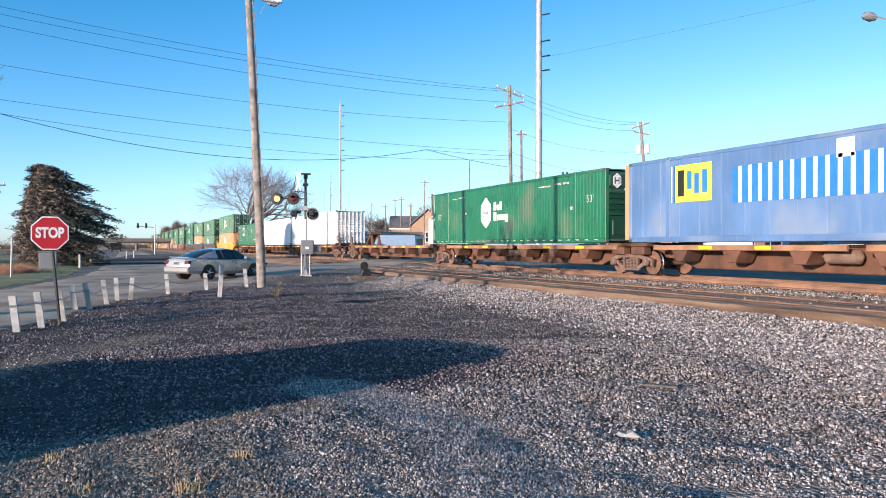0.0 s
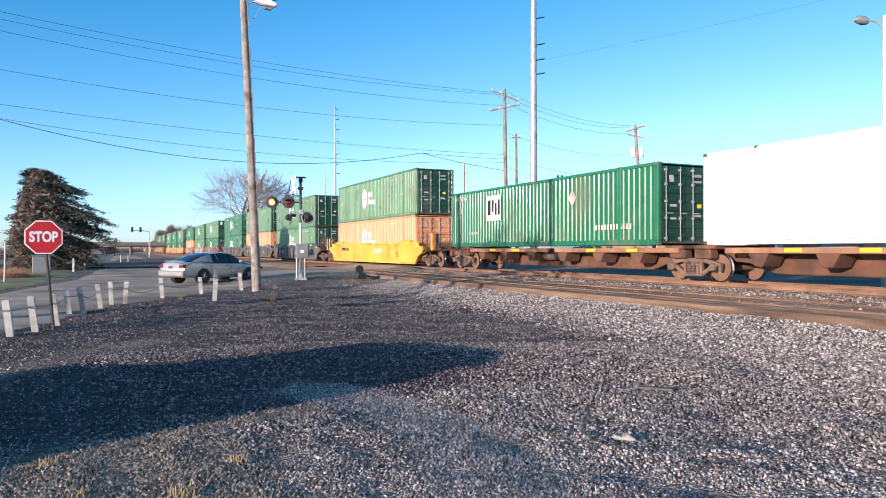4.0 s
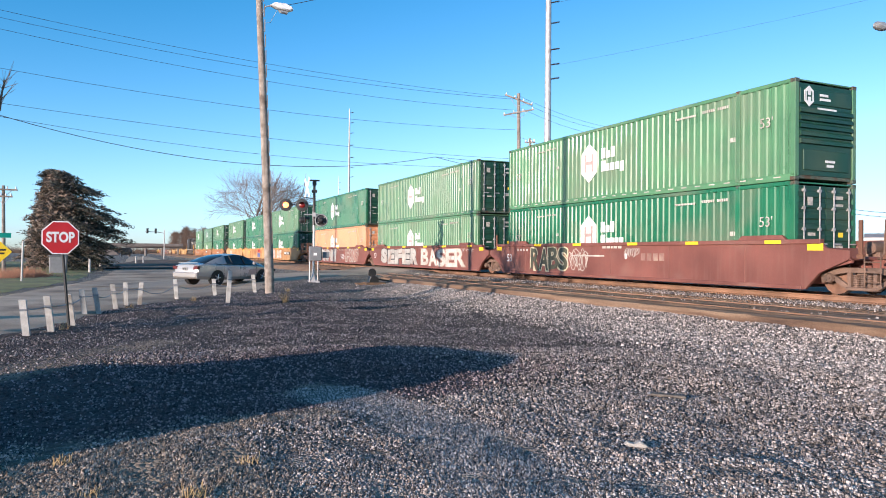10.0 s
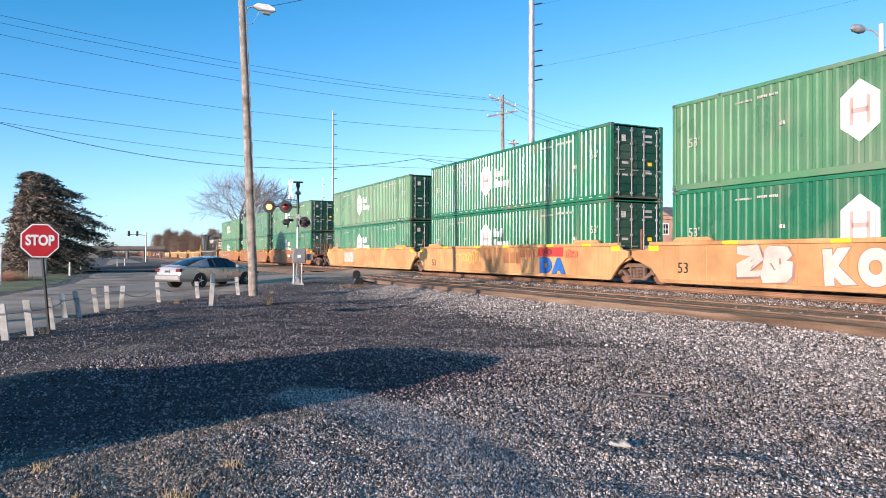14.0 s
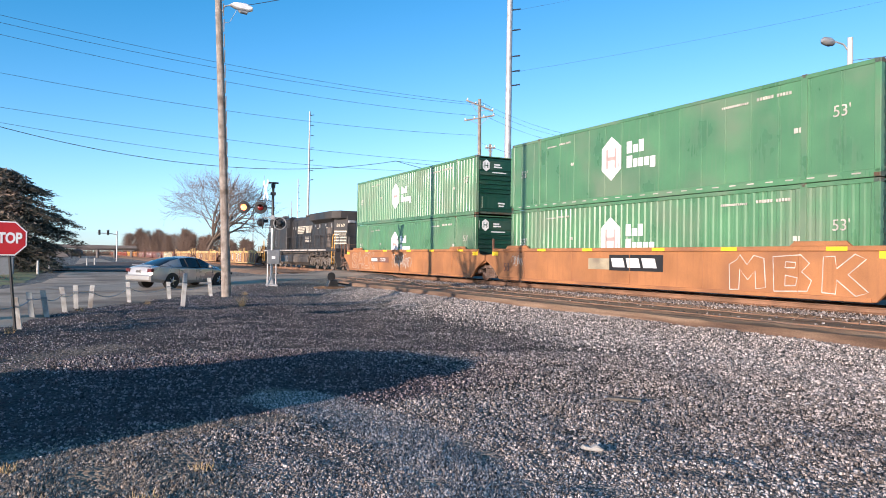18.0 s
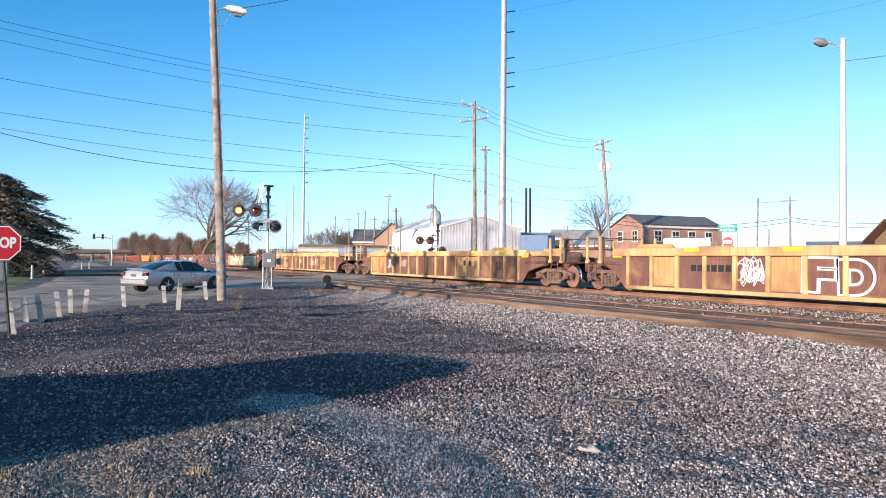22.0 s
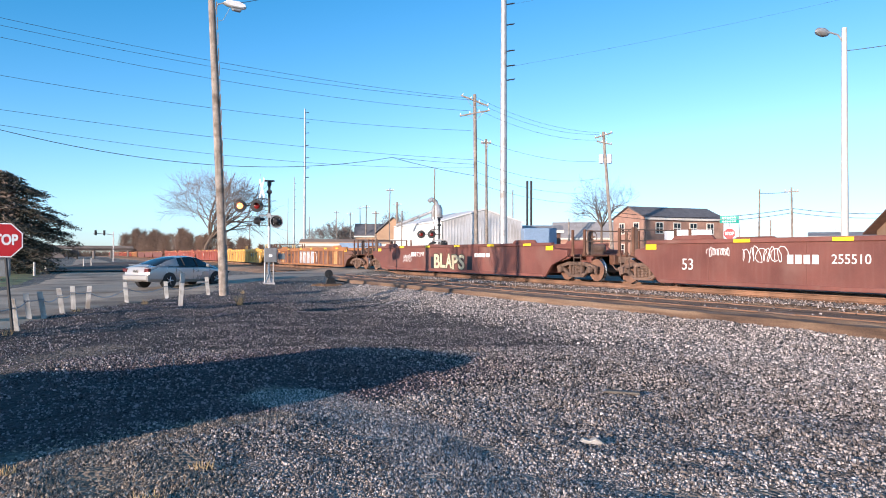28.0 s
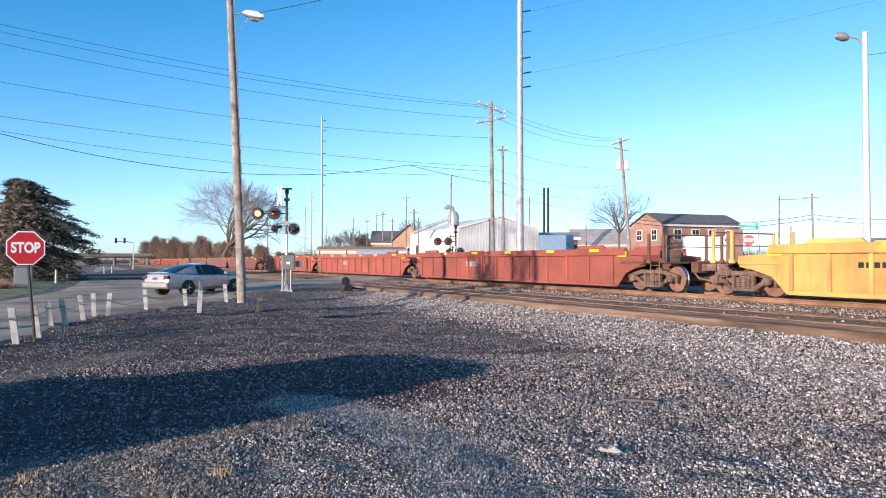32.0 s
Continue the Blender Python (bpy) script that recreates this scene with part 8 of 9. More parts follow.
def white_lamp():
    q = polar(57.8, 30, z=0.1)
    p = thing("street_lamp", "tall white concrete lamp post with a small arm", "street lamp", q)
    g = G()
    g.tube((0, 0, -0.3), (-0.02, 0, 10.0), 0.15, 0.09, 14)
    part("pole", g.mesh("pole", M["white_conc"], True), p)
    d = Vector((-math.cos(radians(32)), math.sin(radians(32)), 0))
    g = G()
    g.path([Vector((0, 0, 9.4)), d * 0.25 + Vector((0, 0, 9.75)), d * 0.55 + Vector((0, 0, 9.85))], 0.035, 6)
    part("lamp_arm", g.mesh("lamp_arm", M["galv"]), p)
    g = G()
    g.lathe([(0.05, -0.36), (0.14, -0.25), (0.17, 0.05), (0.12, 0.25), (0.03, 0.32)], tuple(d * 0.8 + Vector((0, 0, 9.85))), "x", 14)
    part("lamp_head", g.mesh("lamp_head", M["galv"], True), p, "grey oval lamp head")


M["white_conc"] = mat("white_concrete", (0.52, 0.50, 0.47), 0.7, var=0.06)
white_lamp()

# overhead lines
Q = Vector((-8.9, 48.7, 0))
C = Vector((31.5, 53.4, 0))
P3 = Vector((48.7, 57.0, 0))
wood_pole(Q, 16.2, 0.2, (0, 0), ((15.8, 1.2, 0),), "tall wooden utility pole across the street", turn=75)
for dz, z0, z1, sag in ((0.0, 16.1, 15.4, 0.7), (0.3, 15.7, 15.2, 0.8), (0.0, 15.0, 14.3, 0.85), (-0.2, 12.6, 12.6, 0.8), (0.0, 10.5, 10.0, 0.5), (0.1, 9.8, 9.3, 1.0)):
    cable("overhead_wire", [Q + Vector((dz, dz, z0)), C + Vector((dz, -dz, z1))], 0.012, "black overhead wire sagging between poles", sag, group="overhead wires", n=24)
    cable("overhead_wire", [Q + Vector((dz, dz, z0)), Vector((-52, 43, z0 - 0.3))], 0.012, "black overhead wire sagging between poles", 0.8, group="overhead wires", n=12)
PK = polar(23.81, 57, 7.83)
cable("overhead_wire", [Q + Vector((0, 0, 10.2)), PK], 0.02, "thick black overhead cable sagging between poles", 2.0, group="overhead wires", n=24)
cable("overhead_wire", [PK, C + Vector((0, 0, 8.6))], 0.02, "thick black overhead cable sagging between poles", 0.1, group="overhead wires")
cable("overhead_wire", [PK, C + Vector((0, 0, 9.6))], 0.015, "black overhead wire sagging between poles", 0.05, group="overhead wires")
for z0, z1, sag in ((15.6, 14.4, 0.7), (15.2, 14.2, 0.8), (14.6, 13.6, 0.8), (12.0, 11.4, 0.7), (10.0, 9.6, 0.9), (9.0, 8.2, 0.8), (8.0, 7.0, 0.6)):
    cable("overhead_wire", [C + Vector((0, 0, z0)), P3 + Vector((0, 0, z1))], 0.012, "black overhead wire sagging between poles", sag, group="overhead wires")
for z0, z1 in ((28.3, 40), (21.7, 33)):
    cable("overhead_wire", [(41.5, 62.5, z0), (90, 20, z1)], 0.009, "thin transmission line climbing over the yard", 1.0, group="overhead wires")
cable("overhead_wire", [polar(52.2, 85, 4.6), polar(54.5, 85, 4.65)], 0.03, "black overhead wire sagging between poles", 0.1, group="overhead wires")
for e in (3.4, 3.1):
    cable("overhead_wire", [polar(41.5, 80, e), polar(54.5, 85, e), polar(66, 85, e)], 0.03, "black overhead wire sagging between poles", 0.8, group="overhead wires")
cable("overhead_wire", [polar(57.9, 30, 14.2), polar(75, 30, 15)], 0.012, "thin black service wire", 0.2, group="overhead wires")

# ---- trees ----
M["bark"] = mat("grey_brown_bark", (0.17, 0.125, 0.095), 0.95, var=0.3, scale=5.0, bump=0.3)
M["twig"] = mat("brown_twigs", (0.17, 0.14, 0.125), 0.95, var=0.2)
M["needles"] = mat("dark_cedar_foliage", (0.075, 0.075, 0.058), 0.9, var=0.4, scale=1.5, fine=9.0)
M["needles_dry"] = mat("dry_cedar_foliage", (0.20, 0.155, 0.125), 0.95, var=0.3, scale=1.5)


def bare_tree(at, h, spread, seed, label="bare winter tree with a wide grey-brown crown", trunk_r=0.28, depth=6, fine=False):
    r = random.Random(seed)
    t = thing("tree", label, "tree", at, group="bare trees")
    trunk, twigs = G(), G()

    def grow(p, d, ln, rad, lv):
        q = p + d * ln
        (trunk if lv < 3 else twigs).tube(p, q, rad, rad * 0.72, 7 if lv < 3 else 4 if lv < 6 else 3, caps=False)
        if lv >= depth:
            return
        for i in range(3 if lv < (5 if fine else 4) else 2 + (r.random() < 0.5)):
            a = r.uniform(0, 6.283)
            tilt = r.uniform(0.3, 0.85) * spread
            o = d.orthogonal().normalized()
            o.rotate(Matrix.Rotation(a, 3, d))
            nd = (d * math.cos(tilt) + o * math.sin(tilt) + Vector((0, 0, 0.08))).normalized()
            grow(p + d * ln * r.uniform(0.7, 1.0), nd, ln * (r.uniform(0.66, 0.88) if fine else r.uniform(0.6, 0.85)), rad * (0.56 if fine else 0.6), lv + 1)
    grow(Vector((0, 0, -0.2)), Vector((0.03, 0, 1)).normalized(), h * (0.235 if fine else 0.27), trunk_r, 0)
    part("trunk", trunk.mesh("trunk", M["bark"], True), t)
    part("crown", twigs.mesh("crown", M["twig"]), t, "leafless twig crown")
    return t


def broad_tree(at, height, spread, low, seed, label, trunk_r=0.4, limbs=9, twig=0.022, deep=6):
    """An open-grown leafless tree: limbs leave a short trunk and fork until they fill a dome of that spread and height."""
    r = random.Random(seed)
    t = thing("tree", label, "tree", at, group="bare trees")
    trunk, twigs = G(), G()
    mid, rz = (height + low) / 2, (height - low) / 2

    def inside(p):
        return (p.x / spread) ** 2 + (p.y / spread) ** 2 + ((p.z - mid) / rz) ** 2 < 1

    def grow(p, d, ln, rad, lv):
        pts, q = [p], p
        for i in range(3 if lv < 3 else 1):
            d = (d + Vector((r.gauss(0, 0.16), r.gauss(0, 0.16), r.gauss(0.03, 0.12)))).normalized()
            q = q + d * (ln / (3 if lv < 3 else 1))
            pts.append(q)
            if lv > 1 and not inside(q):
                break
        n = len(pts)
        if lv < 3:
            trunk.path(pts, [max(twig, rad * (1 - 0.35 * i / 3)) for i in range(n)], 7 if lv < 2 else 5)
        else:
            twigs.tube(p, q, max(twig, rad), max(twig * 0.7, rad * 0.6), 3, caps=False)
        if lv >= deep or (lv > 1 and not inside(q)):
            return
        for i in range((limbs if lv == 0 else 4 if lv < 4 else 3)):
            b = pts[-1] if lv == 0 or i == 0 else pts[r.randrange(1, n)] if n > 2 else p + (q - p) * r.uniform(0.3, 1)
            a, tilt = r.uniform(0, 6.283), r.uniform(0.25, 0.95) if lv else r.uniform(0.25, 1.25)
            o = d.orthogonal().normalized()
            o.rotate(Matrix.Rotation(a if lv else 6.283 * i / limbs + a * 0.1, 3, d))
            nd = (d * math.cos(tilt) + o * math.sin(tilt) + Vector((0, 0, 0.05))).normalized()
            grow(b, nd, ln * r.uniform(0.62, 0.85) if lv else spread * r.uniform(0.5, 0.7), rad * (0.46 if lv else 0.5), lv + 1)
    grow(Vector((0, 0, -0.3)), Vector((0.03, 0, 1)).normalized(), low + rz * 0.35, trunk_r, 0)
    part("trunk", trunk.mesh("trunk", M["bark"], True), t)
    part("crown", twigs.mesh("crown", M["twig"]), t, "leafless twig crown")
    return t


broad_tree(polar(9.2, 132, z=0), 15.6, 11.8, 2.6, 3, "bare winter tree with a wide grey-brown crown", 0.42, 11, 0.019)
broad_tree(polar(40.8, 92, z=0), 12.0, 4.4, 4.2, 14, "bare winter tree beside the brick house", 0.2, 6, 0.011, 5)
for az, r, h, w, sd in ((18.2, 200, 13, 4.5, 61), (19.4, 205, 12, 5, 62), (24.6, 190, 14, 6, 63), (26.2, 185, 12.5, 5, 64), (20.8, 215, 11, 5, 65), (28.2, 190, 10, 5, 66)):
    broad_tree(polar(az, r, z=0), h, w, 2.0, sd, "distant bare winter tree", 0.26, 7, 0.03, 5)
bare_tree(polar(-21, 19, z=0), 10.0, 0.9, 21, "bare winter tree beside the street")
# a limb that reaches over the street
limb = G()
pts = [polar(-19, 19.3, z=3.2), polar(-10.2, 20.5, 8.0), polar(-9.2, 20.5, 8.6), polar(-7.9, 20.5, 9.5), polar(-7.8, 20.5, 10.4), polar(-7.6, 20.6, 11.6)]
for i in range(5):
    limb.tube(pts[i], pts[i + 1], 0.09 - i * 0.015, 0.075 - i * 0.015, 6)
rr = random.Random(5)
for i in range(26):
    b = pts[3] + (pts[5] - pts[3]) * rr.uniform(0.1, 1)
    limb.tube(b, b + Vector((rr.uniform(-0.35, 0.35), rr.uniform(-0.3, 0.3), rr.uniform(0.1, 0.6))), 0.008, 0.003, 4)
single("tree_limb", limb.mesh("tree_limb", M["bark"]), "bare crooked limb of the street tree", "tree limb")


def cedar(at, h, w, seed):
    r = random.Random(seed)
    t = thing("tree", "large dark spreading cedar with drooping boughs, one side thin and dry", "tree", at)
    g = G()
    g.path([(0.3, 0, -0.3), (0.15, 0.1, h * 0.3), (0.05, 0, h * 0.7), (0, 0, h * 0.98)], [0.45, 0.32, 0.16, 0.03], 10)
    wood, dark, dry = g, [], []

    def along(f, table):
        for (f0, a0), (f1, a1) in zip(table, table[1:]):
            if f <= f1:
                return a0 + (a1 - a0) * (f - f0) / (f1 - f0)
        return table[-1][1]

    def reach(f, side):
        """Length of a bough at height f: long and drooping on one side, short and dry on the other."""
        broad = along(f, ((0, 0.70), (0.2, 0.86), (0.4, 1.0), (0.5, 0.98), (0.64, 0.82), (0.7, 0.67), (0.82, 0.57), (0.92, 0.38), (0.985, 0.12), (1, 0.03)))
        short = along(f, ((0, 0.36), (0.23, 0.40), (0.4, 0.34), (0.53, 0.27), (0.72, 0.17), (0.96, 0.09), (1, 0.03)))
        return w * (short + (broad - short) * (0.5 + 0.5 * side))

    for i in range(260):
        f = r.uniform(0.04, 0.99)
        z = h * f
        a = r.uniform(0, 6.283)
        side = math.cos(a)
        ln = reach(f, side) * r.uniform(0.6, 1.06) + 0.2
        d = Vector((math.cos(a), math.sin(a), 0))
        p0 = Vector((0.2 * (1 - f), 0, min(h * 0.98, z + 0.22 * ln)))
        tip = p0 + d * ln + Vector((0, 0, -0.34 * ln))
        wood.tube(p0, tip, 0.05, 0.012, 5, caps=False)
        thin = side < 0.1 and f < 0.85
        for k in range(int(45 + ln * 75)):
            s = r.uniform(0.05, 1.05) if not thin else r.uniform(0.3, 1.05)
            c = p0 + (tip - p0) * s + Vector((r.gauss(0, 0.2), r.gauss(0, 0.2), r.gauss(-0.04, 0.06)))
            lay = dry if (thin and r.random() < 0.6) else dark
            if thin and r.random() < 0.35:
                continue
            e = r.uniform(0.07, 0.19)
            u = (d * 0.8 + Vector((r.uniform(-1, 1), r.uniform(-1, 1), r.uniform(-0.6, 0.2)))).normalized() * e
            v = Vector((r.uniform(-1, 1), r.uniform(-1, 1), r.uniform(-1.2, 1.2))).cross(u) * 0.25
            lay.append((c - u, c + v, c + u, c - v))
    for k in range(15000):
        f = r.uniform(0.03, 0.97)
        a, q = r.uniform(0, 6.283), r.uniform(0.1, 0.92)
        c = Vector((math.cos(a), math.sin(a), 0)) * reach(f, math.cos(a)) * 0.9 * q + Vector((0, 0, h * f))
        e = r.uniform(0.12, 0.3)
        u = Vector((r.uniform(-1, 1), r.uniform(-1, 1), r.uniform(-0.7, 0.3))).normalized() * e
        v = Vector((r.uniform(-1, 1), r.uniform(-1, 1), r.uniform(-1.2, 1.2))).cross(u) * 0.25
        (dry if r.random() < (0.85 if c.x < 1.6 else 0.25) else dark).append((c - u, c + v, c + u, c - v))
    part("trunk", wood.mesh("trunk", M["bark"]), t)
    for nm, lay, m in (("foliage", dark, M["needles"]), ("dry_foliage", dry, M["needles_dry"])):
        me = bpy.data.meshes.new(nm)
        me.from_pydata([tuple(p) for q in lay for p in q], [], [tuple(range(i * 4, i * 4 + 4)) for i in range(len(lay))])
        me.materials.append(m)
        part(nm, me, t)


cedar(polar(-4.6, 66, z=0), 8.4, 6.0, 4)


def thicket(name, spots, h, material, label, seed, n=900, spread=4.0, category="bushes"):
    r = random.Random(seed)
    v, f = [], []
    for _ in range(n):
        az, rad = r.choice(spots)
        off = r.gauss(0, 0.5)
        q = polar(az + off * spread / rad * 57, rad * r.uniform(0.96, 1.04), z=0)
        hh = h * r.uniform(0.35, 1.0) * (1 - min(0.6, off * off)) * (0.75 + 0.5 * noise.noise((q.x * 0.11, q.y * 0.05, seed)))
        for k in range(7):
            d = Vector((r.uniform(-0.5, 0.5), r.uniform(-0.3, 0.3), 1)) * hh * r.uniform(0.5, 1.0)
            w = 0.02 + rad * 0.00022
            b = q + Vector((r.uniform(-0.4, 0.4), r.uniform(-0.4, 0.4), -0.1))
            i = len(v)
            v += [tuple(b), tuple(b + Vector((w, -w * 0.5, 0))), tuple(b + d)]
            f.append((i, i + 1, i + 2))
    me = bpy.data.meshes.new(name)
    me.from_pydata(v, [], f)
    me.materials.append(material)
    single(name, me, label, category, kind="stuff")


M["scrub"] = mat("grey_brown_scrub", (0.095, 0.072, 0.057), 0.95, var=0.3)
M["brush"] = mat("tan_brown_brush", (0.17, 0.115, 0.087), 0.95, var=0.3)
M["bramble"] = mat("reddish_bramble", (0.20, 0.10, 0.065), 0.95, var=0.3)
thicket("bramble", [(-6.6, 48), (-6.0, 49), (-7.6, 47)], 1.9, M["bramble"], "reddish bare bramble bush beside the street", 2, 500, 1.3)


def bush(at, w, h, seed):
    """A leafless bush: many short twigs fanning out in uneven lobes from the ground up."""
    r = random.Random(seed)
    v, f = [], []
    lobes = [(Vector((r.uniform(-0.8, 0.8) * w, r.uniform(-0.5, 0.5) * w, 0)), r.uniform(0.45, 0.8) * w, r.uniform(0.7, 0.95) * h) for _ in range(5)]
    for _ in range(4200):
        c, lw, lh = r.choice(lobes)
        a, u, k = r.uniform(0, 6.283), r.uniform(0, 1) ** 0.8, r.uniform(0, 1) ** 0.5
        wide = lw * k * math.sqrt(1 - 0.85 * u * u)
        p = at + c + Vector((math.cos(a) * wide, math.sin(a) * wide, lh * u * 0.9))
        q = p + Vector((r.gauss(0, 0.5), r.gauss(0, 0.5), r.uniform(0.1, 1.0))) * h * r.uniform(0.08, 0.2)
        side = (q - p).cross(Vector((at.x, at.y, 0))).normalized() * r.uniform(0.015, 0.045)
        i = len(v)
        v += [tuple(p - side), tuple(p + side), tuple(q)]
        f.append((i, i + 1, i + 2))
    me = bpy.data.meshes.new("bush")
    me.from_pydata(v, [], f)
    me.materials.append(M["brush"])
    single("bush", me, "dense bare brown bush in the thicket beside the tracks", "bush", group="thicket bushes")


for i, (az, k) in enumerate(((3.9, 0.036), (4.5, 0.048), (5.3, 0.039), (6.0, 0.046), (6.9, 0.040), (7.6, 0.052), (8.5, 0.043), (9.5, 0.047), (10.7, 0.039), (12.2, 0.042), (13.9, 0.034))):
    away = 24 + 18.5 / math.sin(radians(az))
    bush(polar(az, away, z=0), 0.012 * away, k * away, 60 + i)
thicket("woods", [(a, 420) for a in range(-9, 64, 2)], 9.5, M["scrub"], "far bare woods along the horizon", 9, 9000, 26.0, "woods")
thicket("woods", [(a, 160) for a in range(46, 64, 1)], 8.0, M["scrub"], "bare woods behind the yard", 12, 4500, 5.0, "woods")
thicket("woods", [(a * 0.5, 175) for a in range(30, 54)], 8.5, M["scrub"], "bare grey-brown trees behind the far houses", 17, 2200, 5.0, "woods")
thicket("grass_tufts", [(a, r) for a in (-8.4, -7.8, -7.2, -6.6, -6, -5.4, -4.8, -4.2) for r in (30, 33, 36, 39, 42)], 0.16, M["grass"], "short winter grass tufts", 15, 3500, 2.0, "grass")

# ---- buildings ----
M["brick"] = mat("red_brown_brick", (0.40, 0.235, 0.175), 0.9, var=0.2, scale=0.8, fine=9.0, dirt=(0.28, 0.16, 0.12), dirty=0.3)
M["dark_brick"] = mat("dark_brick", (0.10, 0.06, 0.05), 0.9, var=0.2, scale=0.8)
M["shingle"] = mat("dark_shingles", (0.13, 0.125, 0.13), 0.9, var=0.25, scale=1.2, fine=12.0)
M["brown_shingle"] = mat("brown_shingles", (0.16, 0.085, 0.06), 0.9, var=0.25, scale=1.2, fine=12.0)
M["trim"] = mat("cream_trim", (0.66, 0.62, 0.55), 0.7, var=0.08)
M["metal_wall"] = mat("pale_corrugated_metal", (0.64, 0.64, 0.64), 0.5, 0.1, var=0.12, scale=0.5, dirt=(0.36, 0.33, 0.3), dirty=0.3, streak=0.5)
M["white_wall"] = mat("white_painted_wall", (0.76, 0.75, 0.72), 0.7, var=0.06, scale=0.5)
M["grey_roof"] = mat("grey_roofing", (0.34, 0.32, 0.31), 0.85, var=0.2, scale=0.6)
M["trailer_blue"] = mat("trailer_blue", (0.22, 0.32, 0.46), 0.5, var=0.12)
M["tan_wall"] = mat("tan_painted_wall", (0.42, 0.27, 0.17), 0.8, var=0.15, scale=0.5)
M["leaf_green"] = mat("street_sign_green", (0.0, 0.28, 0.22), 0.45, var=0.05)
M["conc"] = mat("grey_concrete", (0.36, 0.35, 0.33), 0.85, var=0.12, scale=0.4)


def house(at, turn, w, d, eave, ridge, wall, roof, label, windows, gable_front=False, name="house", category="house", over=0.35):
    """Local x along the front, y into the depth; the ridge runs along x, or along y where gable_front."""
    h = thing(name, label, category, at, (0, 0, turn))
    g = G()
    if gable_front:
        poly = [(0, -0.3), (w, -0.3), (w, eave), (w / 2, ridge), (0, eave)]
        g.prism(poly, "y", 0, d)
    else:
        g.prism([(0, -0.3), (d, -0.3), (d, eave), (d / 2, ridge - 0.05), (0, eave)], "x", 0, w)
    part("wall", g.mesh("wall", wall), h)
    for s in (0, 1):
        g = G()
        if gable_front:
            a, b = ((-over, eave - over * 0.4), (w / 2, ridge + 0.05)) if s == 0 else ((w + over, eave - over * 0.4), (w / 2, ridge + 0.05))
            g.prism([a, b, (b[0], b[1] + 0.15), (a[0], a[1] + 0.15)], "y", -over, d + over)
        else:
            a, b = ((-over, eave - over * 0.4), (d / 2, ridge)) if s == 0 else ((d + over, eave - over * 0.4), (d / 2, ridge))
            g.prism([a, b, (b[0], b[1] + 0.15), (a[0], a[1] + 0.15)], "x", -over, w + over)
        part("roof", g.mesh("roof", roof), h)
    if not gable_front:
        g = G()
        g.box(-over, w + over, -over - 0.05, -over, eave - 0.35, eave - 0.05)
        part("fascia", g.mesh("fascia", M["trim"]), h)
    for side, x, z, ww, hh in windows:
        g = G()
        g.box(-ww / 2 - 0.1, ww / 2 + 0.1, -0.07, 0.02, -hh / 2 - 0.1, hh / 2 + 0.1, 0)
        tn, at2 = ((0, 0, 0), (x, 0, z)) if side == "front" else ((0, 0, -90), (0, x, z))
        win = part("window", g.mesh("window", M["trim"]), h, "cream-framed sash window", at=at2, turn=tn)
        for k in (-1, 1):
            for j in (-1, 1):
                g = G()
                g.box(k * ww / 4 - ww / 4 + 0.05, k * ww / 4 + ww / 4 - 0.05, -0.085, -0.06, j * hh / 4 - hh / 4 + 0.05, j * hh / 4 + hh / 4 - 0.05)
                part("pane", g.mesh("pane", M["glass"]), win)
    return h


house((77.9, 80.4, 0.2), -6, 15.4, 8.2, 7.2, 9.0, M["brick"], M["shingle"], "two-storey red-brown brick house with a dark shingle roof",
      [("front", x, z, 1.3, 1.6) for x in (2.6, 6.0, 9.2, 12.6) for z in (5.6, 2.3)] + [("side", y, z, 1.2, 1.6) for y in (2.2, 5.9) for z in (5.6, 2.3)])
house((39.9, 75.0, 0.2), -8, 10.6, 21, 5.5, 6.9, M["metal_wall"], M["white_wall"], "pale corrugated metal warehouse with a white side wall", [], True, "warehouse", "warehouse", 0.15)
g = G()
g.prism([(0, 0), (20.9, 0), (20.9, 5.3), (0, 5.3)], "x", -0.1, 0.0)
ob = single("wall", g.mesh("wall", M["white_wall"]), "sunlit white painted side wall of the warehouse", "wall", (39.79, 75.05, 0.2), (0, 0, -8), kind="structure")
g = G()
for i in range(26):
    g.box(0.15 + i * 0.4, 0.23 + i * 0.4, -0.03, 0.0, 0.0, 5.4 + 1.3 * (1 - abs(i - 12.7) / 12.7))
ob = single("wall", g.mesh("wall_ribs", M["metal_wall"]), "corrugated metal ribs of the warehouse front", "wall", (39.9, 75.0, 0.2), (0, 0, -8), kind="stuff")
q = polar(20.9, 140, z=0.3)
house(q, -24, 7, 8, 5.0, 7.4, M["tan_wall"], M["shingle"], "distant brick house with a steep dark roof", [("front", 2, 2.5, 1.0, 1.6), ("front", 5, 2.5, 1.0, 1.6)], False)
q = polar(22.6, 128, z=0.3)
house(q, -26, 6, 8, 5.2, 8.0, M["tan_wall"], M["shingle"], "distant brick house with a front gable", [("front", 3, 3.0, 1.0, 1.8)], True)
q = polar(16.5, 75, z=0.2)
house(q, -20, 9.2, 5, 2.6, 2.9, M["tan_wall"], M["tan_wall"], "low tan flat-roofed shed behind the tracks", [], False, "shed", "shed", 0.1)
q = polar(37.0, 125, z=0.2)
house(q, -38, 12.5, 10, 4.4, 7.2, M["brick"], M["grey_roof"], "long low brick building with a grey roof", [], False, "building", "building", 0.4)
q = polar(34.4, 92, z=0.2)
house(q, -34, 5.0, 6, 4.6, 5.2, M["dark_brick"], M["grey_roof"], "dark open shed beside the warehouse", [], False, "shed", "shed", 0.4)
q = polar(62.2, 70, z=0.2)
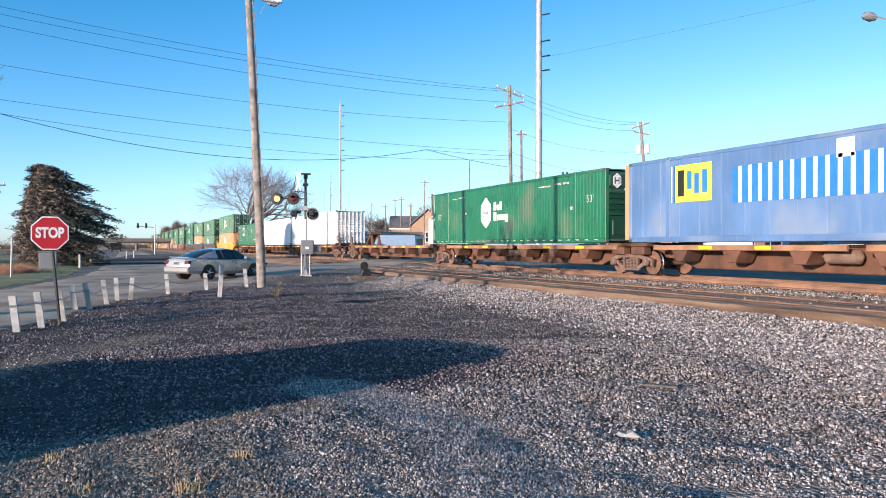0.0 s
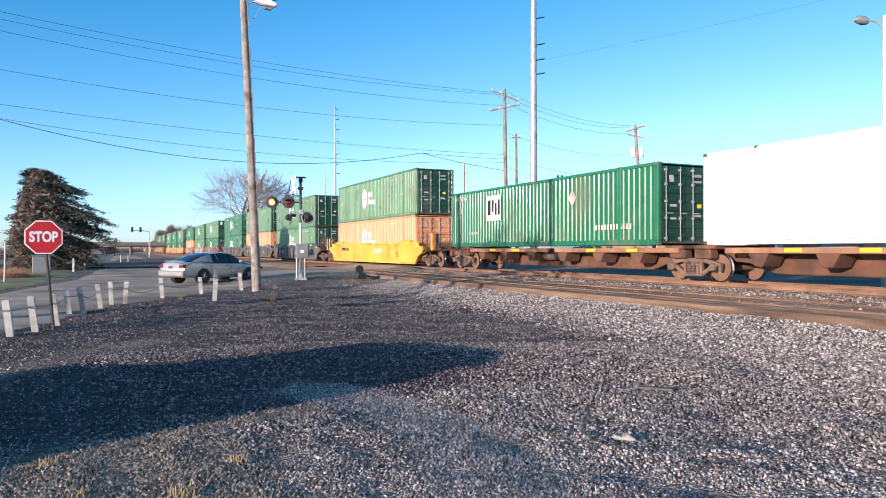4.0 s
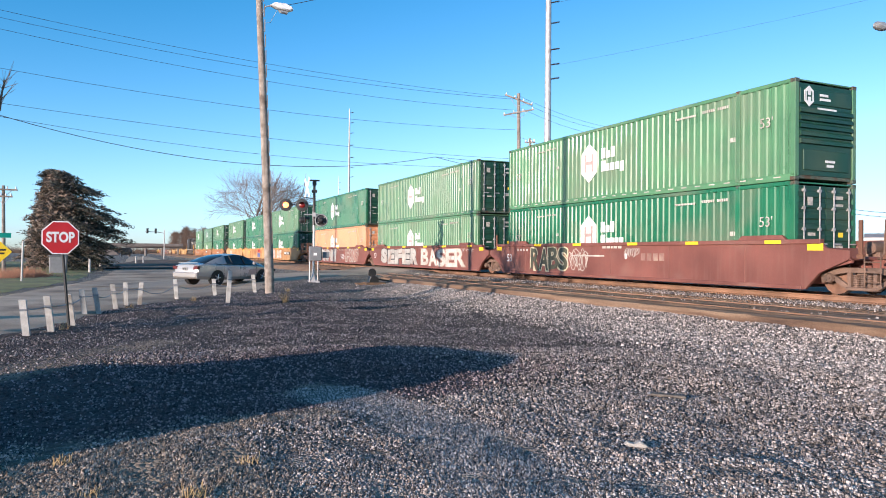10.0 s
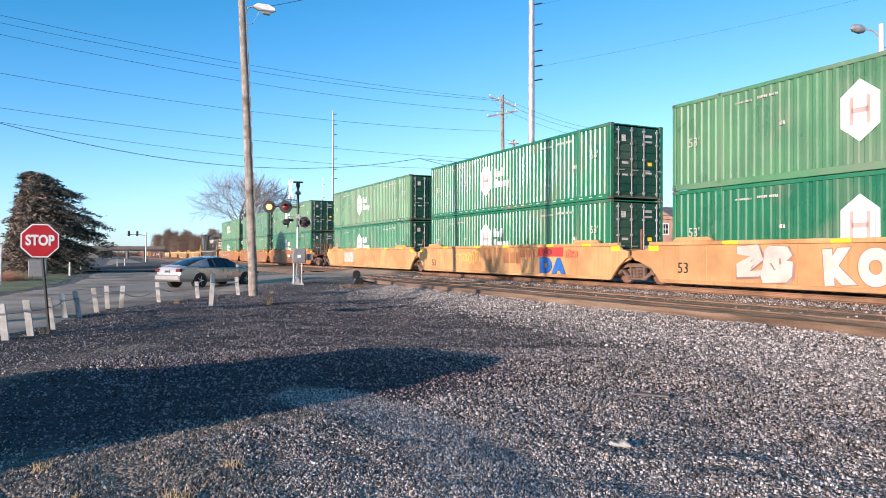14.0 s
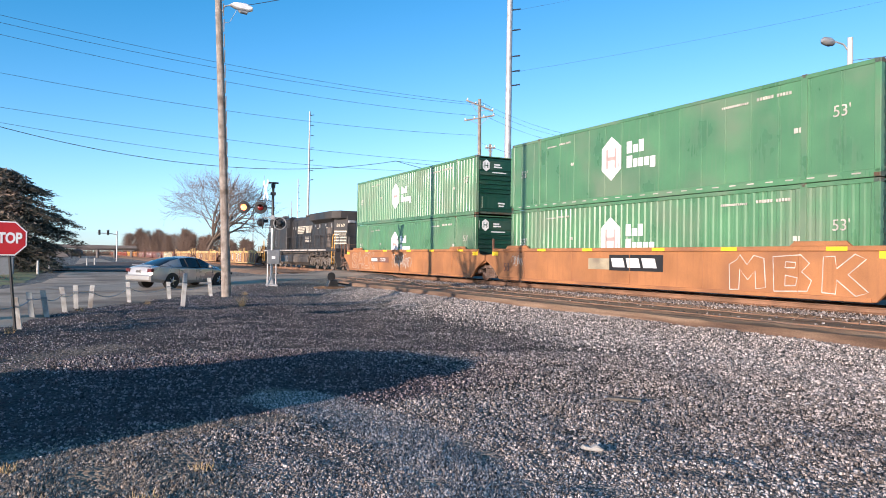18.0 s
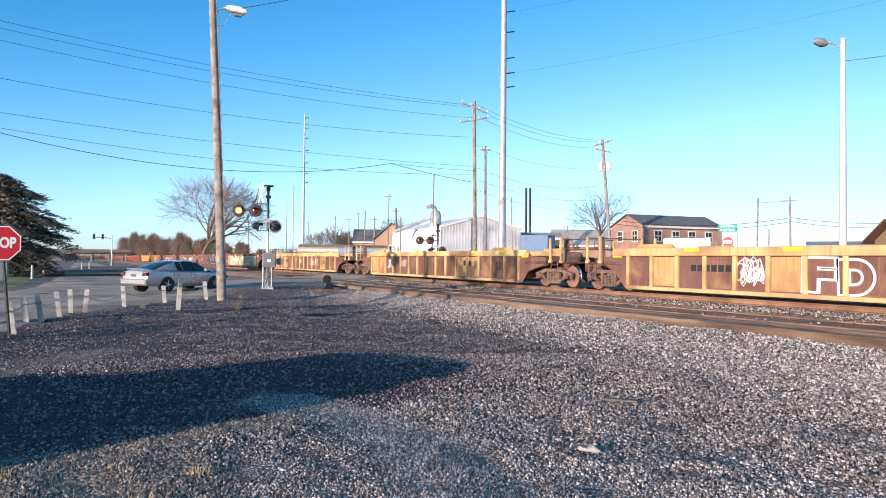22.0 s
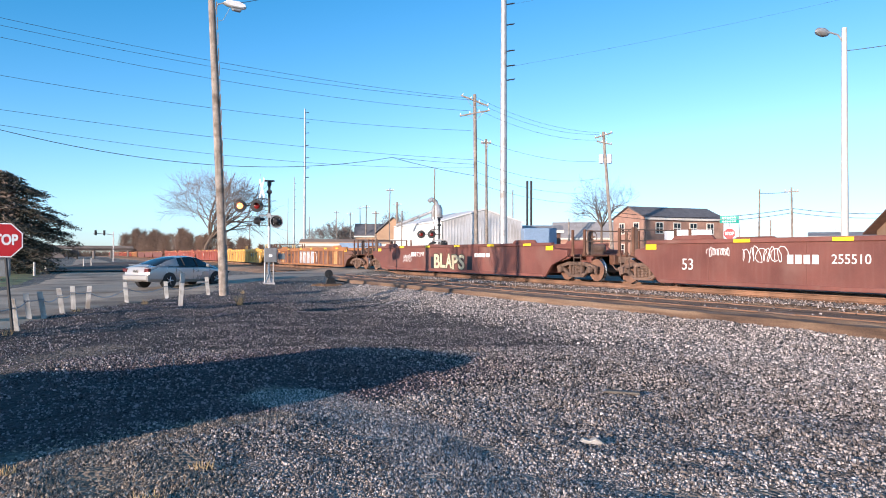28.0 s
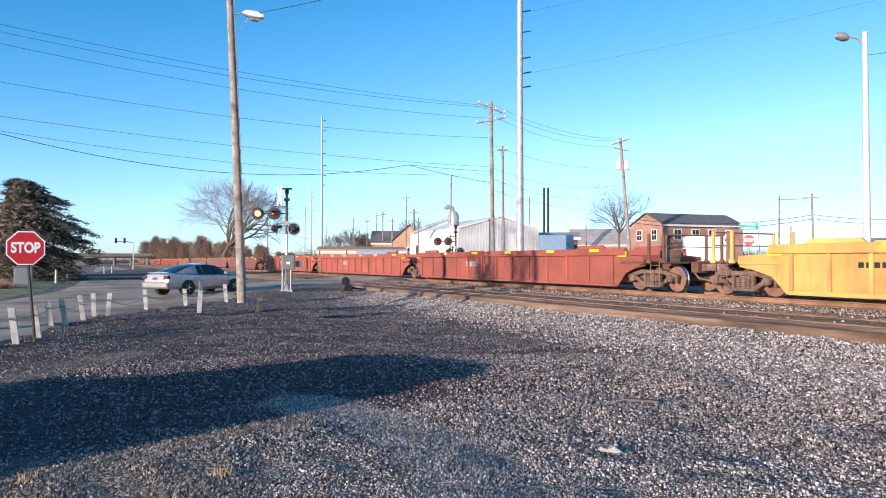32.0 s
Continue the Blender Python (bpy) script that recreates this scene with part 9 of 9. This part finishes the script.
house(q, -40, 14, 9, 3.8, 5.4, M["tan_wall"], M["brown_shingle"], "low building with a brown hipped roof", [], False, "building", "building", 0.9)
q = polar(-19.5, 74, z=0.2)
house(q, 10, 14.8, 12, 4.4, 4.7, M["dark_brick"], M["dark_brick"], "dark two-storey brick building beyond the street", [("front", 9, 3.2, 1.0, 1.3), ("front", 12, 3.2, 1.0, 1.3)], False, "building", "building", 0.1)


# concrete coloured darker than the grey one, so the overpass looks shaded
M["shaded_conc"] = mat("shaded_bridge_concrete", (0.17, 0.15, 0.14), 0.9, var=0.2, scale=0.4, streak=0.4)


def overpass():
    o = thing("overpass", "distant concrete road overpass with a grey parapet on round columns", "bridge", polar(-2.0, 250, z=0.2), (0, 0, -3))
    g = G()
    g.box(0, 27, 0, 8, 2.7, 3.2, 0, 0.05)
    part("deck", g.mesh("deck", M["shaded_conc"]), o)
    g = G()
    g.box(0, 27, -0.3, 0, 3.0, 3.9, 0, 0.05)
    part("parapet", g.mesh("parapet", M["shaded_conc"]), o, "grey concrete parapet")
    g = G()
    g.prism([(0, 0), (7.5, 0), (5.5, 2.7), (0, 2.7)], "y", 0.5, 8, 0, 0.05)
    part("abutment", g.mesh("abutment", M["shaded_conc"]), o)
    for x in (10.5, 15.5, 20.5, 25.5):
        g = G()
        g.tube((x, 1.2, -0.2), (x, 1.2, 2.4), 0.45, 0.45, 12)
        part("column", g.mesh("column", M["shaded_conc"], True), o)
    g = G()
    g.box(9.5, 26.5, 0.8, 2.0, 2.3, 2.7, 0, 0.04)
    part("cap_beam", g.mesh("cap_beam", M["shaded_conc"]), o)


overpass()

# cyclone and its duct on the warehouse
q = polar(27.5, 93, z=0)
cy = thing("dust_cyclone", "silver sheet-metal cyclone with a curved duct on the warehouse", "cyclone", q)
g = G()
g.lathe([(0.3, 5.5), (0.75, 6.4), (0.75, 7.6), (0.5, 8.2)], (0, 0, 0), "z", 14)
part("drum", g.mesh("drum", M["galv"], True), cy)
g = G()
g.path([(0, 0, 8.1), (-0.2, 0, 8.6), (-0.8, 0, 8.9), (-1.2, 0, 8.6)], 0.3, 10)
g.path([(-0.4, 0, 7.4), (-5.0, 2, 5.4)], 0.22, 8)
part("duct", g.mesh("duct", M["galv"], True), cy)
g = G()
for x, y in ((-0.6, -0.4), (0.6, -0.4), (0, 0.6)):
    g.tube((x, y, 0), (x, y, 6.4), 0.06)
part("leg_frame", g.mesh("leg_frame", M["galv"]), cy)
q = polar(35.0, 110, z=0)
for dx in (-0.25, 0.25):
    g = G()
    g.tube((0, 0, 0), (0, 0, 13.1), 0.18, 0.18, 12)
    single("smokestack", g.mesh("smokestack", M["dark"], True), "tall slim dark smokestack", "smokestack", q + Vector((dx, -dx * 0.7, 0)), group="smokestacks")


def box_trailer(at, turn, ln, w, h, material, label):
    t = thing("trailer", label, "trailer", at, (0, 0, turn))
    g = G()
    g.box(0, ln, 0, w, 1.1, h, 0, 0.05)
    part("body", g.mesh("body", material), t)
    for x in (0.8, ln - 0.8):
        for y in (0.15, w - 0.15):
            g = G()
            g.lathe([(0.2, -0.12), (0.48, -0.12), (0.48, 0.12), (0.2, 0.12)], (x, y, 0.48), "y", 14)
            part("wheel", g.mesh("wheel", M["rubber"]), t)
    g = G()
    g.box(0.1, ln - 0.1, 0.6, w - 0.6, 0.85, 1.1)
    part("chassis", g.mesh("chassis", M["dark"]), t)


box_trailer(polar(34.6, 84, z=0.5), -25, 3.9, 2.5, 4.3, M["trailer_blue"], "blue box trailer beside the warehouse")
box_trailer(polar(45.7, 62, z=0.6), -40, 3.6, 2.2, 3.15, M["sign_white"], "white box truck body parked in the yard")
box_trailer(polar(19.6, 60, z=0.3), -25, 3.5, 2.2, 2.3, M["trailer_blue"], "low blue trailer behind the tracks")


def small_car(at, turn, material, label):
    c = thing("car", label, "car", at, (0, 0, turn), group="cars parked in the yard")
    for nm, poly, x, m in (("body", [(-2.2, 0.35), (2.2, 0.35), (2.3, 0.7), (1.3, 0.92), (-2.2, 0.95)], 0.88, material), ("cabin", [(-1.8, 0.93), (1.2, 0.92), (0.5, 1.5), (-1.3, 1.55)], 0.74, M["glass"]), ("roof", [(-1.3, 1.53), (0.5, 1.5), (0.4, 1.57), (-1.2, 1.6)], 0.7, material)):
        g = G()
        g.prism(poly, "x", -x, x, 0, 0.05)
        part(nm, g.mesh(nm, m), c)
    for y in (-1.35, 1.35):
        for s in (-1, 1):
            g = G()
            g.lathe([(0.2, s * 0.68), (0.33, s * 0.7), (0.33, s * 0.88), (0.2, s * 0.9)], (0, y, 0.33), "x", 14)
            part("wheel", g.mesh("wheel", M["rubber"]), c)


M["car_red"] = mat("red_car_paint", (0.35, 0.02, 0.02), 0.35, var=0.05, coat=0.4)
for az, r, tn, m, lb in ((52.0, 66, 62, M["dark"], "black car parked in the far yard"), (53.6, 68, 66, M["suv_paint"], "dark blue car parked in the far yard"), (54.6, 76, 60, M["car_red"], "red car parked in the far yard"), (55.1, 60, 64, M["sign_white"], "white car parked in the far yard"), (57.2, 60, 60, M["car_paint"], "silver car parked in the far yard"), (59.4, 64, 62, M["suv_paint"], "dark blue car parked in the far yard"), (44.6, 68, 40, M["car_red"], "red car parked beside the box truck"), (36.6, 82, 30, M["suv_paint"], "dark blue car parked beside the warehouse")):
    q = polar(az, r, z=0)
    small_car((q.x, q.y, ground_z(q.x, q.y) + 0.06), tn, m, lb)
q = polar(55.6, 120, z=0.9)
house(q, -56, 16, 9, 3.6, 4.2, M["white_wall"], M["grey_roof"], "long low pale building beyond the parked cars", [], False, "building", "building", 0.3)
g = G()
g.prism([(-9, 0), (9, 0), (9, 1.25), (-9, 1.25)], "y", -0.12, 0.12, 0, 0.02)
q = polar(43.5, 56, z=0)
single("low_wall", g.mesh("low_wall", M["conc"]), "low grey concrete wall along the far yard", "wall", (q.x, q.y, ground_z(q.x, q.y) - 0.1), (0, 0, -30), kind="structure")
q = polar(50.2, 50, z=0)
stop_sign((q.x, q.y, 0.85), -50, 0.36, 0, True, "distant red stop sign beneath green street signs")
for i, (dz, tn) in enumerate(((3.75, -42), (4.0, -66))):
    g = G()
    g.box(-0.6, 0.6, -0.01, 0.01, 0, 0.22, 0, 0.008)
    sgn = thing("street_sign", "green street name sign on a post", "street sign", (q.x, q.y, dz), (0, 0, tn))
    part("plate", g.mesh("plate", M["leaf_green"]), sgn)
    g = G()
    for k in range(6):
        g.box(-0.45 + k * 0.15, -0.35 + k * 0.15, -0.016, -0.01, 0.06, 0.16)
    part("lettering_bar", g.mesh("lettering_bar", M["sign_white"]), sgn)
    if i == 0:
        g = G()
        g.tube((0, 0.03, -3.9), (0, 0.03, 0.5), 0.03)
        part("post", g.mesh("post", M["galv"]), sgn)
crossing_signal((24.3, 46.3, -0.6), -20, "far railroad crossing signal on a grey mast", False)

# left of the street
q = polar(-7.85, 38, z=0)
ws = thing("warning_sign", "yellow diamond warning sign with a green street sign above", "road sign", (q.x, q.y, 0), (0, 0, 6))
g = G()
g.tube((0, 0.03, -0.2), (0, 0.03, 2.6), 0.03)
part("post", g.mesh("post", M["galv"]), ws)
g = G()
g.prism([(0, 1.0), (0.55, 1.55), (0, 2.1), (-0.55, 1.55)], "y", -0.01, 0.01)
part("plate", g.mesh("plate", M["yellow_decal"]), ws, "yellow diamond plate")
g = G()
g.box(-0.3, 0.3, -0.014, -0.01, 1.6, 1.68)
g.box(-0.25, 0.25, -0.014, -0.01, 1.44, 1.52)
part("lettering_bar", g.mesh("lettering_bar", M["dark"]), ws)
g = G()
g.box(-0.5, 0.5, -0.01, 0.01, 2.2, 2.42)
part("street_plate", g.mesh("street_plate", M["leaf_green"]), ws, "green street name plate")
g = G()
g.tube((0, 0, -0.2), (0.05, 0, 2.1), 0.05)
q = polar(-6.45, 42, z=0)
single("post", g.mesh("post", M["white_conc"]), "slim pale marker post in the verge", "post", (q.x, q.y, 0))
q = polar(-4.2, 57, z=0)
g = G()
g.box(-0.55, 0.55, -0.4, 0.4, 0, 1.2, 0, 0.04)
g.box(-0.6, 0.6, -0.45, 0.45, 1.2, 1.28, 0, 0.03)
single("utility_cabinet", g.mesh("utility_cabinet", M["box_grey"]), "grey utility cabinet under the cedar", "cabinet", (q.x, q.y, 0))
for az, r in ((-2.2, 60), (-1.5, 75), (0.9, 95), (1.4, 100)):
    q = polar(az, r, z=0)
    g = G()
    g.tube((0, 0, -0.1), (0, 0, 1.0), 0.09, 0.07)
    single("marker_post", g.mesh("marker_post", M["white_paint"]), "small white marker post by the street", "post", (q.x, q.y, 0), group="white marker posts")
q = polar(0.2, 215, z=0)
g = G()
g.lathe([(0.3, -1.6), (0.95, -1.2), (1.0, 0), (0.95, 1.2), (0.3, 1.6)], (0, 0, 1.5), "x", 16)
g.box(-1.2, -0.9, -0.6, 0.6, 0, 0.9)
g.box(0.9, 1.2, -0.6, 0.6, 0, 0.9)
single("storage_tank", g.mesh("storage_tank", M["dark"], True), "dark horizontal storage tank on cradles", "tank", (q.x, q.y, 0))
q = polar(2.85, 150, z=0)
ms = thing("traffic_signal", "distant traffic signal gantry with two black heads on a pale mast", "traffic signal", q, (0, 0, -2))
g = G()
g.tube((0, 0, -0.2), (0, 0, 5.9), 0.13, 0.1, 10)
part("mast", g.mesh("mast", M["galv"], True), ms)
g = G()
g.path([(0, 0, 5.2), (-1.2, 0, 5.4), (-3.5, 0, 5.45)], 0.07, 6)
part("mast_arm", g.mesh("mast_arm", M["galv"]), ms)
for x in (-3.1, -1.6):
    g = G()
    g.box(x - 0.2, x + 0.2, -0.25, 0.0, 5.1, 6.1, 0, 0.05)
    for k in range(3):
        g.lathe([(0.12, 0.0), (0.14, -0.14)], (x, -0.25, 5.3 + 0.3 * k), "y", 10)
    part("signal_head", g.mesh("signal_head", M["signal_black"]), ms, "black three-lamp signal head")

# ---- loose stone in the yard ----
def stone_mat(name, dark, light, warm):
    m = bpy.data.materials.new(name)
    m.use_nodes = True
    n, l = m.node_tree.nodes, m.node_tree.links
    b = n["Principled BSDF"]
    geo, cr = n.new("ShaderNodeNewGeometry"), n.new("ShaderNodeValToRGB")
    e = cr.color_ramp.elements
    e[0].color, e[1].color = (*dark, 1), (*light, 1)
    e.new(0.38).color = (*[(a + c) / 2 * 0.75 for a, c in zip(dark, light)], 1)
    e.new(0.62).color = (*warm, 1)
    e.new(0.82).color = (*light, 1)
    l.new(geo.outputs["Random Per Island"], cr.inputs[0])
    no, mx = n.new("ShaderNodeTexNoise"), n.new("ShaderNodeHueSaturation")
    no.inputs["Scale"].default_value = 40
    mr = n.new("ShaderNodeMapRange")
    mr.inputs[1].default_value, mr.inputs[2].default_value, mr.inputs[3].default_value, mr.inputs[4].default_value = 0.3, 0.7, 0.75, 1.25
    l.new(no.outputs[0], mr.inputs[0])
    l.new(mr.outputs[0], mx.inputs["Value"])
    l.new(cr.outputs[0], mx.inputs["Color"])
    l.new(mx.outputs[0], b.inputs["Base Color"])
    b.inputs["Roughness"].default_value = 0.85
    return m


def stones(name, xyz, size, material, label, seed, block=True, tall=1.0):
    """Many small angular stones as one mesh: each a lopsided flat-topped block, or a broken three-sided chip, bedded in the ground."""
    rs = np.random.RandomState(seed)
    n = len(xyz)
    ang = np.array([0.0, 2.094, 4.189])[None] + rs.uniform(-0.55, 0.55, (n, 3))
    rad = rs.uniform(0.45, 0.72, (n, 3)) * size[:, None]
    ring = np.stack([np.cos(ang) * rad * rs.uniform(0.95, 1.75, n)[:, None], np.sin(ang) * rad], -1)
    h = size * rs.uniform(0.3, 0.75, n) * tall
    base = np.concatenate([ring, np.repeat((-0.3 * size)[:, None, None], 3, 1)], -1)
    if block:
        top = ring * rs.uniform(0.5, 0.95, (n, 3))[..., None]
        lift = h[:, None] * rs.uniform(0.55, 1.2, (n, 3))
        v = np.concatenate([base, np.concatenate([top, lift[..., None]], -1)], 1)
        tri = np.array([[0, 1, 4], [0, 4, 3], [1, 2, 5], [1, 5, 4], [2, 0, 3], [2, 3, 5], [3, 4, 5]])
    else:
        tip = np.concatenate([rs.uniform(-0.3, 0.3, (n, 2)) * size[:, None], h[:, None]], -1)
        v = np.concatenate([base, tip[:, None]], 1)
        tri = np.array([[0, 1, 3], [1, 2, 3], [2, 0, 3]])
    k = v.shape[1]
    a = rs.uniform(0, 6.283, n)
    x, y, z = v[..., 0].copy(), v[..., 1].copy(), v[..., 2].copy()
    x, y = x * np.cos(a)[:, None] - y * np.sin(a)[:, None], x * np.sin(a)[:, None] + y * np.cos(a)[:, None]
    v = np.stack([x, y, z], -1) + np.array(xyz)[:, None]
    f = (tri[None] + k * np.arange(n)[:, None, None]).reshape(-1, 3)
    me = bpy.data.meshes.new(name)
    me.vertices.add(n * k)
    me.vertices.foreach_set("co", v.reshape(-1))
    me.loops.add(len(f) * 3)
    me.loops.foreach_set("vertex_index", f.reshape(-1))
    me.polygons.add(len(f))
    me.polygons.foreach_set("loop_start", np.arange(len(f)) * 3)
    me.update(calc_edges=True)
    me.materials.append(material)
    single(name, me, label, "gravel", kind="stuff")


rs = np.random.RandomState(7)
M["loose"] = stone_mat("loose_gravel", (0.018, 0.0165, 0.016), (0.55, 0.475, 0.43), (0.25, 0.20, 0.165))
# dark and purplish, for cinders and for shade painted along the lane
M["loose_dark"] = stone_mat("cinder_and_shade_gravel", (0.010, 0.0078, 0.0092), (0.33, 0.26, 0.265), (0.06, 0.044, 0.046))
M["loose_pale"] = stone_mat("loose_ballast", (0.03, 0.027, 0.026), (0.74, 0.655, 0.60), (0.37, 0.305, 0.26))


def strew(count, r0, r1, bunch, grow, block, seed):
    """Sows the yard between two distances from the corner: pale clean stone, grey-brown gravel, dark cinders and
    shade-coloured stone.
    """
    heaps = {"loose": ([], []), "loose_dark": ([], []), "loose_pale": ([], [])}
    done = 0
    while done < count:
        r, az = r0 + (r1 - r0) * rs.uniform() ** bunch, radians(rs.uniform(-9.5, 64))
        x, y = r * math.sin(az), r * math.cos(az)
        if x > 12.9 or x < -2.0 + 0.23 * (y - 15) or road_q(x, y) > -1.3:
            continue
        near = 1 - smooth(4.6, 7.6, r + 0.8 * noise.noise((x, y, 51)))
        cover = noise.noise((x * 0.45, y * 0.45, 4)) + 0.5 * noise.noise((x * 1.4, y * 1.4, 8)) + 0.1 * (x - 2.0) + 0.5 * near
        if cover < rs.uniform(-0.9, 0.1):
            continue
        f = max(rutted(x, y), earthy(x, y)) if y < 15 else 0
        # fewer stones in the lane that is darkened as shadow
        lane = soot_and_shade(x, y) * (1 - smooth(10, 12, y))
        if rs.uniform() < max(0.75 * f, 0.5 * lane):
            continue
        pale = max(smooth(6.5, 12.5, x + 2.0 * noise.noise((x * 0.3, y * 0.3, 14))), 0.7 * near * smooth(1.5, 4.5, x), 0.2 * near)
        pick = "loose_dark" if rs.uniform() < soot_and_shade(x, y) * 1.35 else "loose_pale" if rs.uniform() < pale else "loose"
        s = rs.uniform(0.009, 0.027) * (0.72 + 0.28 * smooth(5, 9, r + 0.6 * (x - 2))) * (1 + grow * r) * (1 - 0.5 * f) * (0.92 if pick == "loose_dark" else 1.0)
        heaps[pick][0].append((x, y, ground_z(x, y) + s * 0.12))
        heaps[pick][1].append(s)
        done += 1
    for i, (key, lab) in enumerate((("loose", "loose angular grey-brown gravel"), ("loose_dark", "loose dark gravel, cinders and shade-coloured stone"), ("loose_pale", "loose pale grey gravel"))):
        stones("gravel", heaps[key][0], np.array(heaps[key][1]), M[key], lab, seed + i, block)


strew(112000, 4.2, 12.5, 1.3, 0.03, True, 1)
strew(105000, 11.5, 36.0, 1.3, 0.028, False, 11)
# fine chips in the rut, on the mound and over the bare corner
M["loose_earth"] = stone_mat("earthy_chips", (0.05, 0.036, 0.026), (0.64, 0.51, 0.39), (0.36, 0.26, 0.18))
chips = {"loose_pale": ([], []), "loose_earth": ([], [])}
for _ in range(400000):
    x, y = rs.uniform(-1.6, 5.6), rs.uniform(3.6, 8.4)
    w = max(rutted(x, y), earthy(x, y), 0.12 * (1 - smooth(5.5, 7.5, y)))
    if math.atan2(x, y) < -0.18 or rs.uniform() > w:
        continue
    s = 0.010 + 0.024 * rs.uniform() ** 2
    heap = chips["loose_earth" if earthy(x, y) > rutted(x, y) + rs.uniform(-0.2, 0.5) else "loose_pale"]
    heap[0].append((x, y, ground_z(x, y) + s * 0.1))
    heap[1].append(s)
    if len(chips["loose_pale"][0]) + len(chips["loose_earth"][0]) > 66000:
        break
stones("gravel", chips["loose_pale"][0], np.array(chips["loose_pale"][1]), M["loose_pale"], "fine pale chippings", 21, False, 1.0)
stones("gravel", chips["loose_earth"][0], np.array(chips["loose_earth"][1]), M["loose_earth"], "fine tan chippings on bare earth", 22, False, 1.0)
pts, sz = [], []
while len(pts) < 34000:
    x, y = rs.uniform(7.2, 13.0), 4.5 + 27 * rs.uniform() ** 1.3
    if x < 10.2 + 0.10 * (y - 12) - 2.2 * rs.uniform() ** 2:
        continue
    s = rs.uniform(0.02, 0.045)
    pts.append((x, y, ground_z(x, y) + s * 0.2))
    sz.append(s)
stones("ballast", pts, np.array(sz), M["loose_pale"], "loose pale ballast stones", 2)
pts, sz = [], []
for x0, x1, z, n in ((15.9, 16.9, 0.42, 7000), (15.6, 17.6, 0.42, 2500), (13.75, 14.95, SIDE_Z - 0.03, 250), (18.0, 19.2, RAIL_Z - 0.17, 2000)):
    for _ in range(n):
        x, y = rs.uniform(x0, x1), 5 + 34 * rs.uniform() ** 1.2
        s = rs.uniform(0.022, 0.048)
        pts.append((x, y, (z if x > 15.9 or x0 < 15 else SIDE_Z - 0.10 + (x - 15.3) * 0.2) + s * 0.15))
        sz.append(s)
stones("ballast", pts, np.array(sz), M["loose"], "grey-brown ballast stones between the tracks", 5)


def motions():
    for ob, u0, x, z in MOVING:
        walk(ob, [(t, pose(x, u0 - s, z)) for t, s in ROLL])


motions()
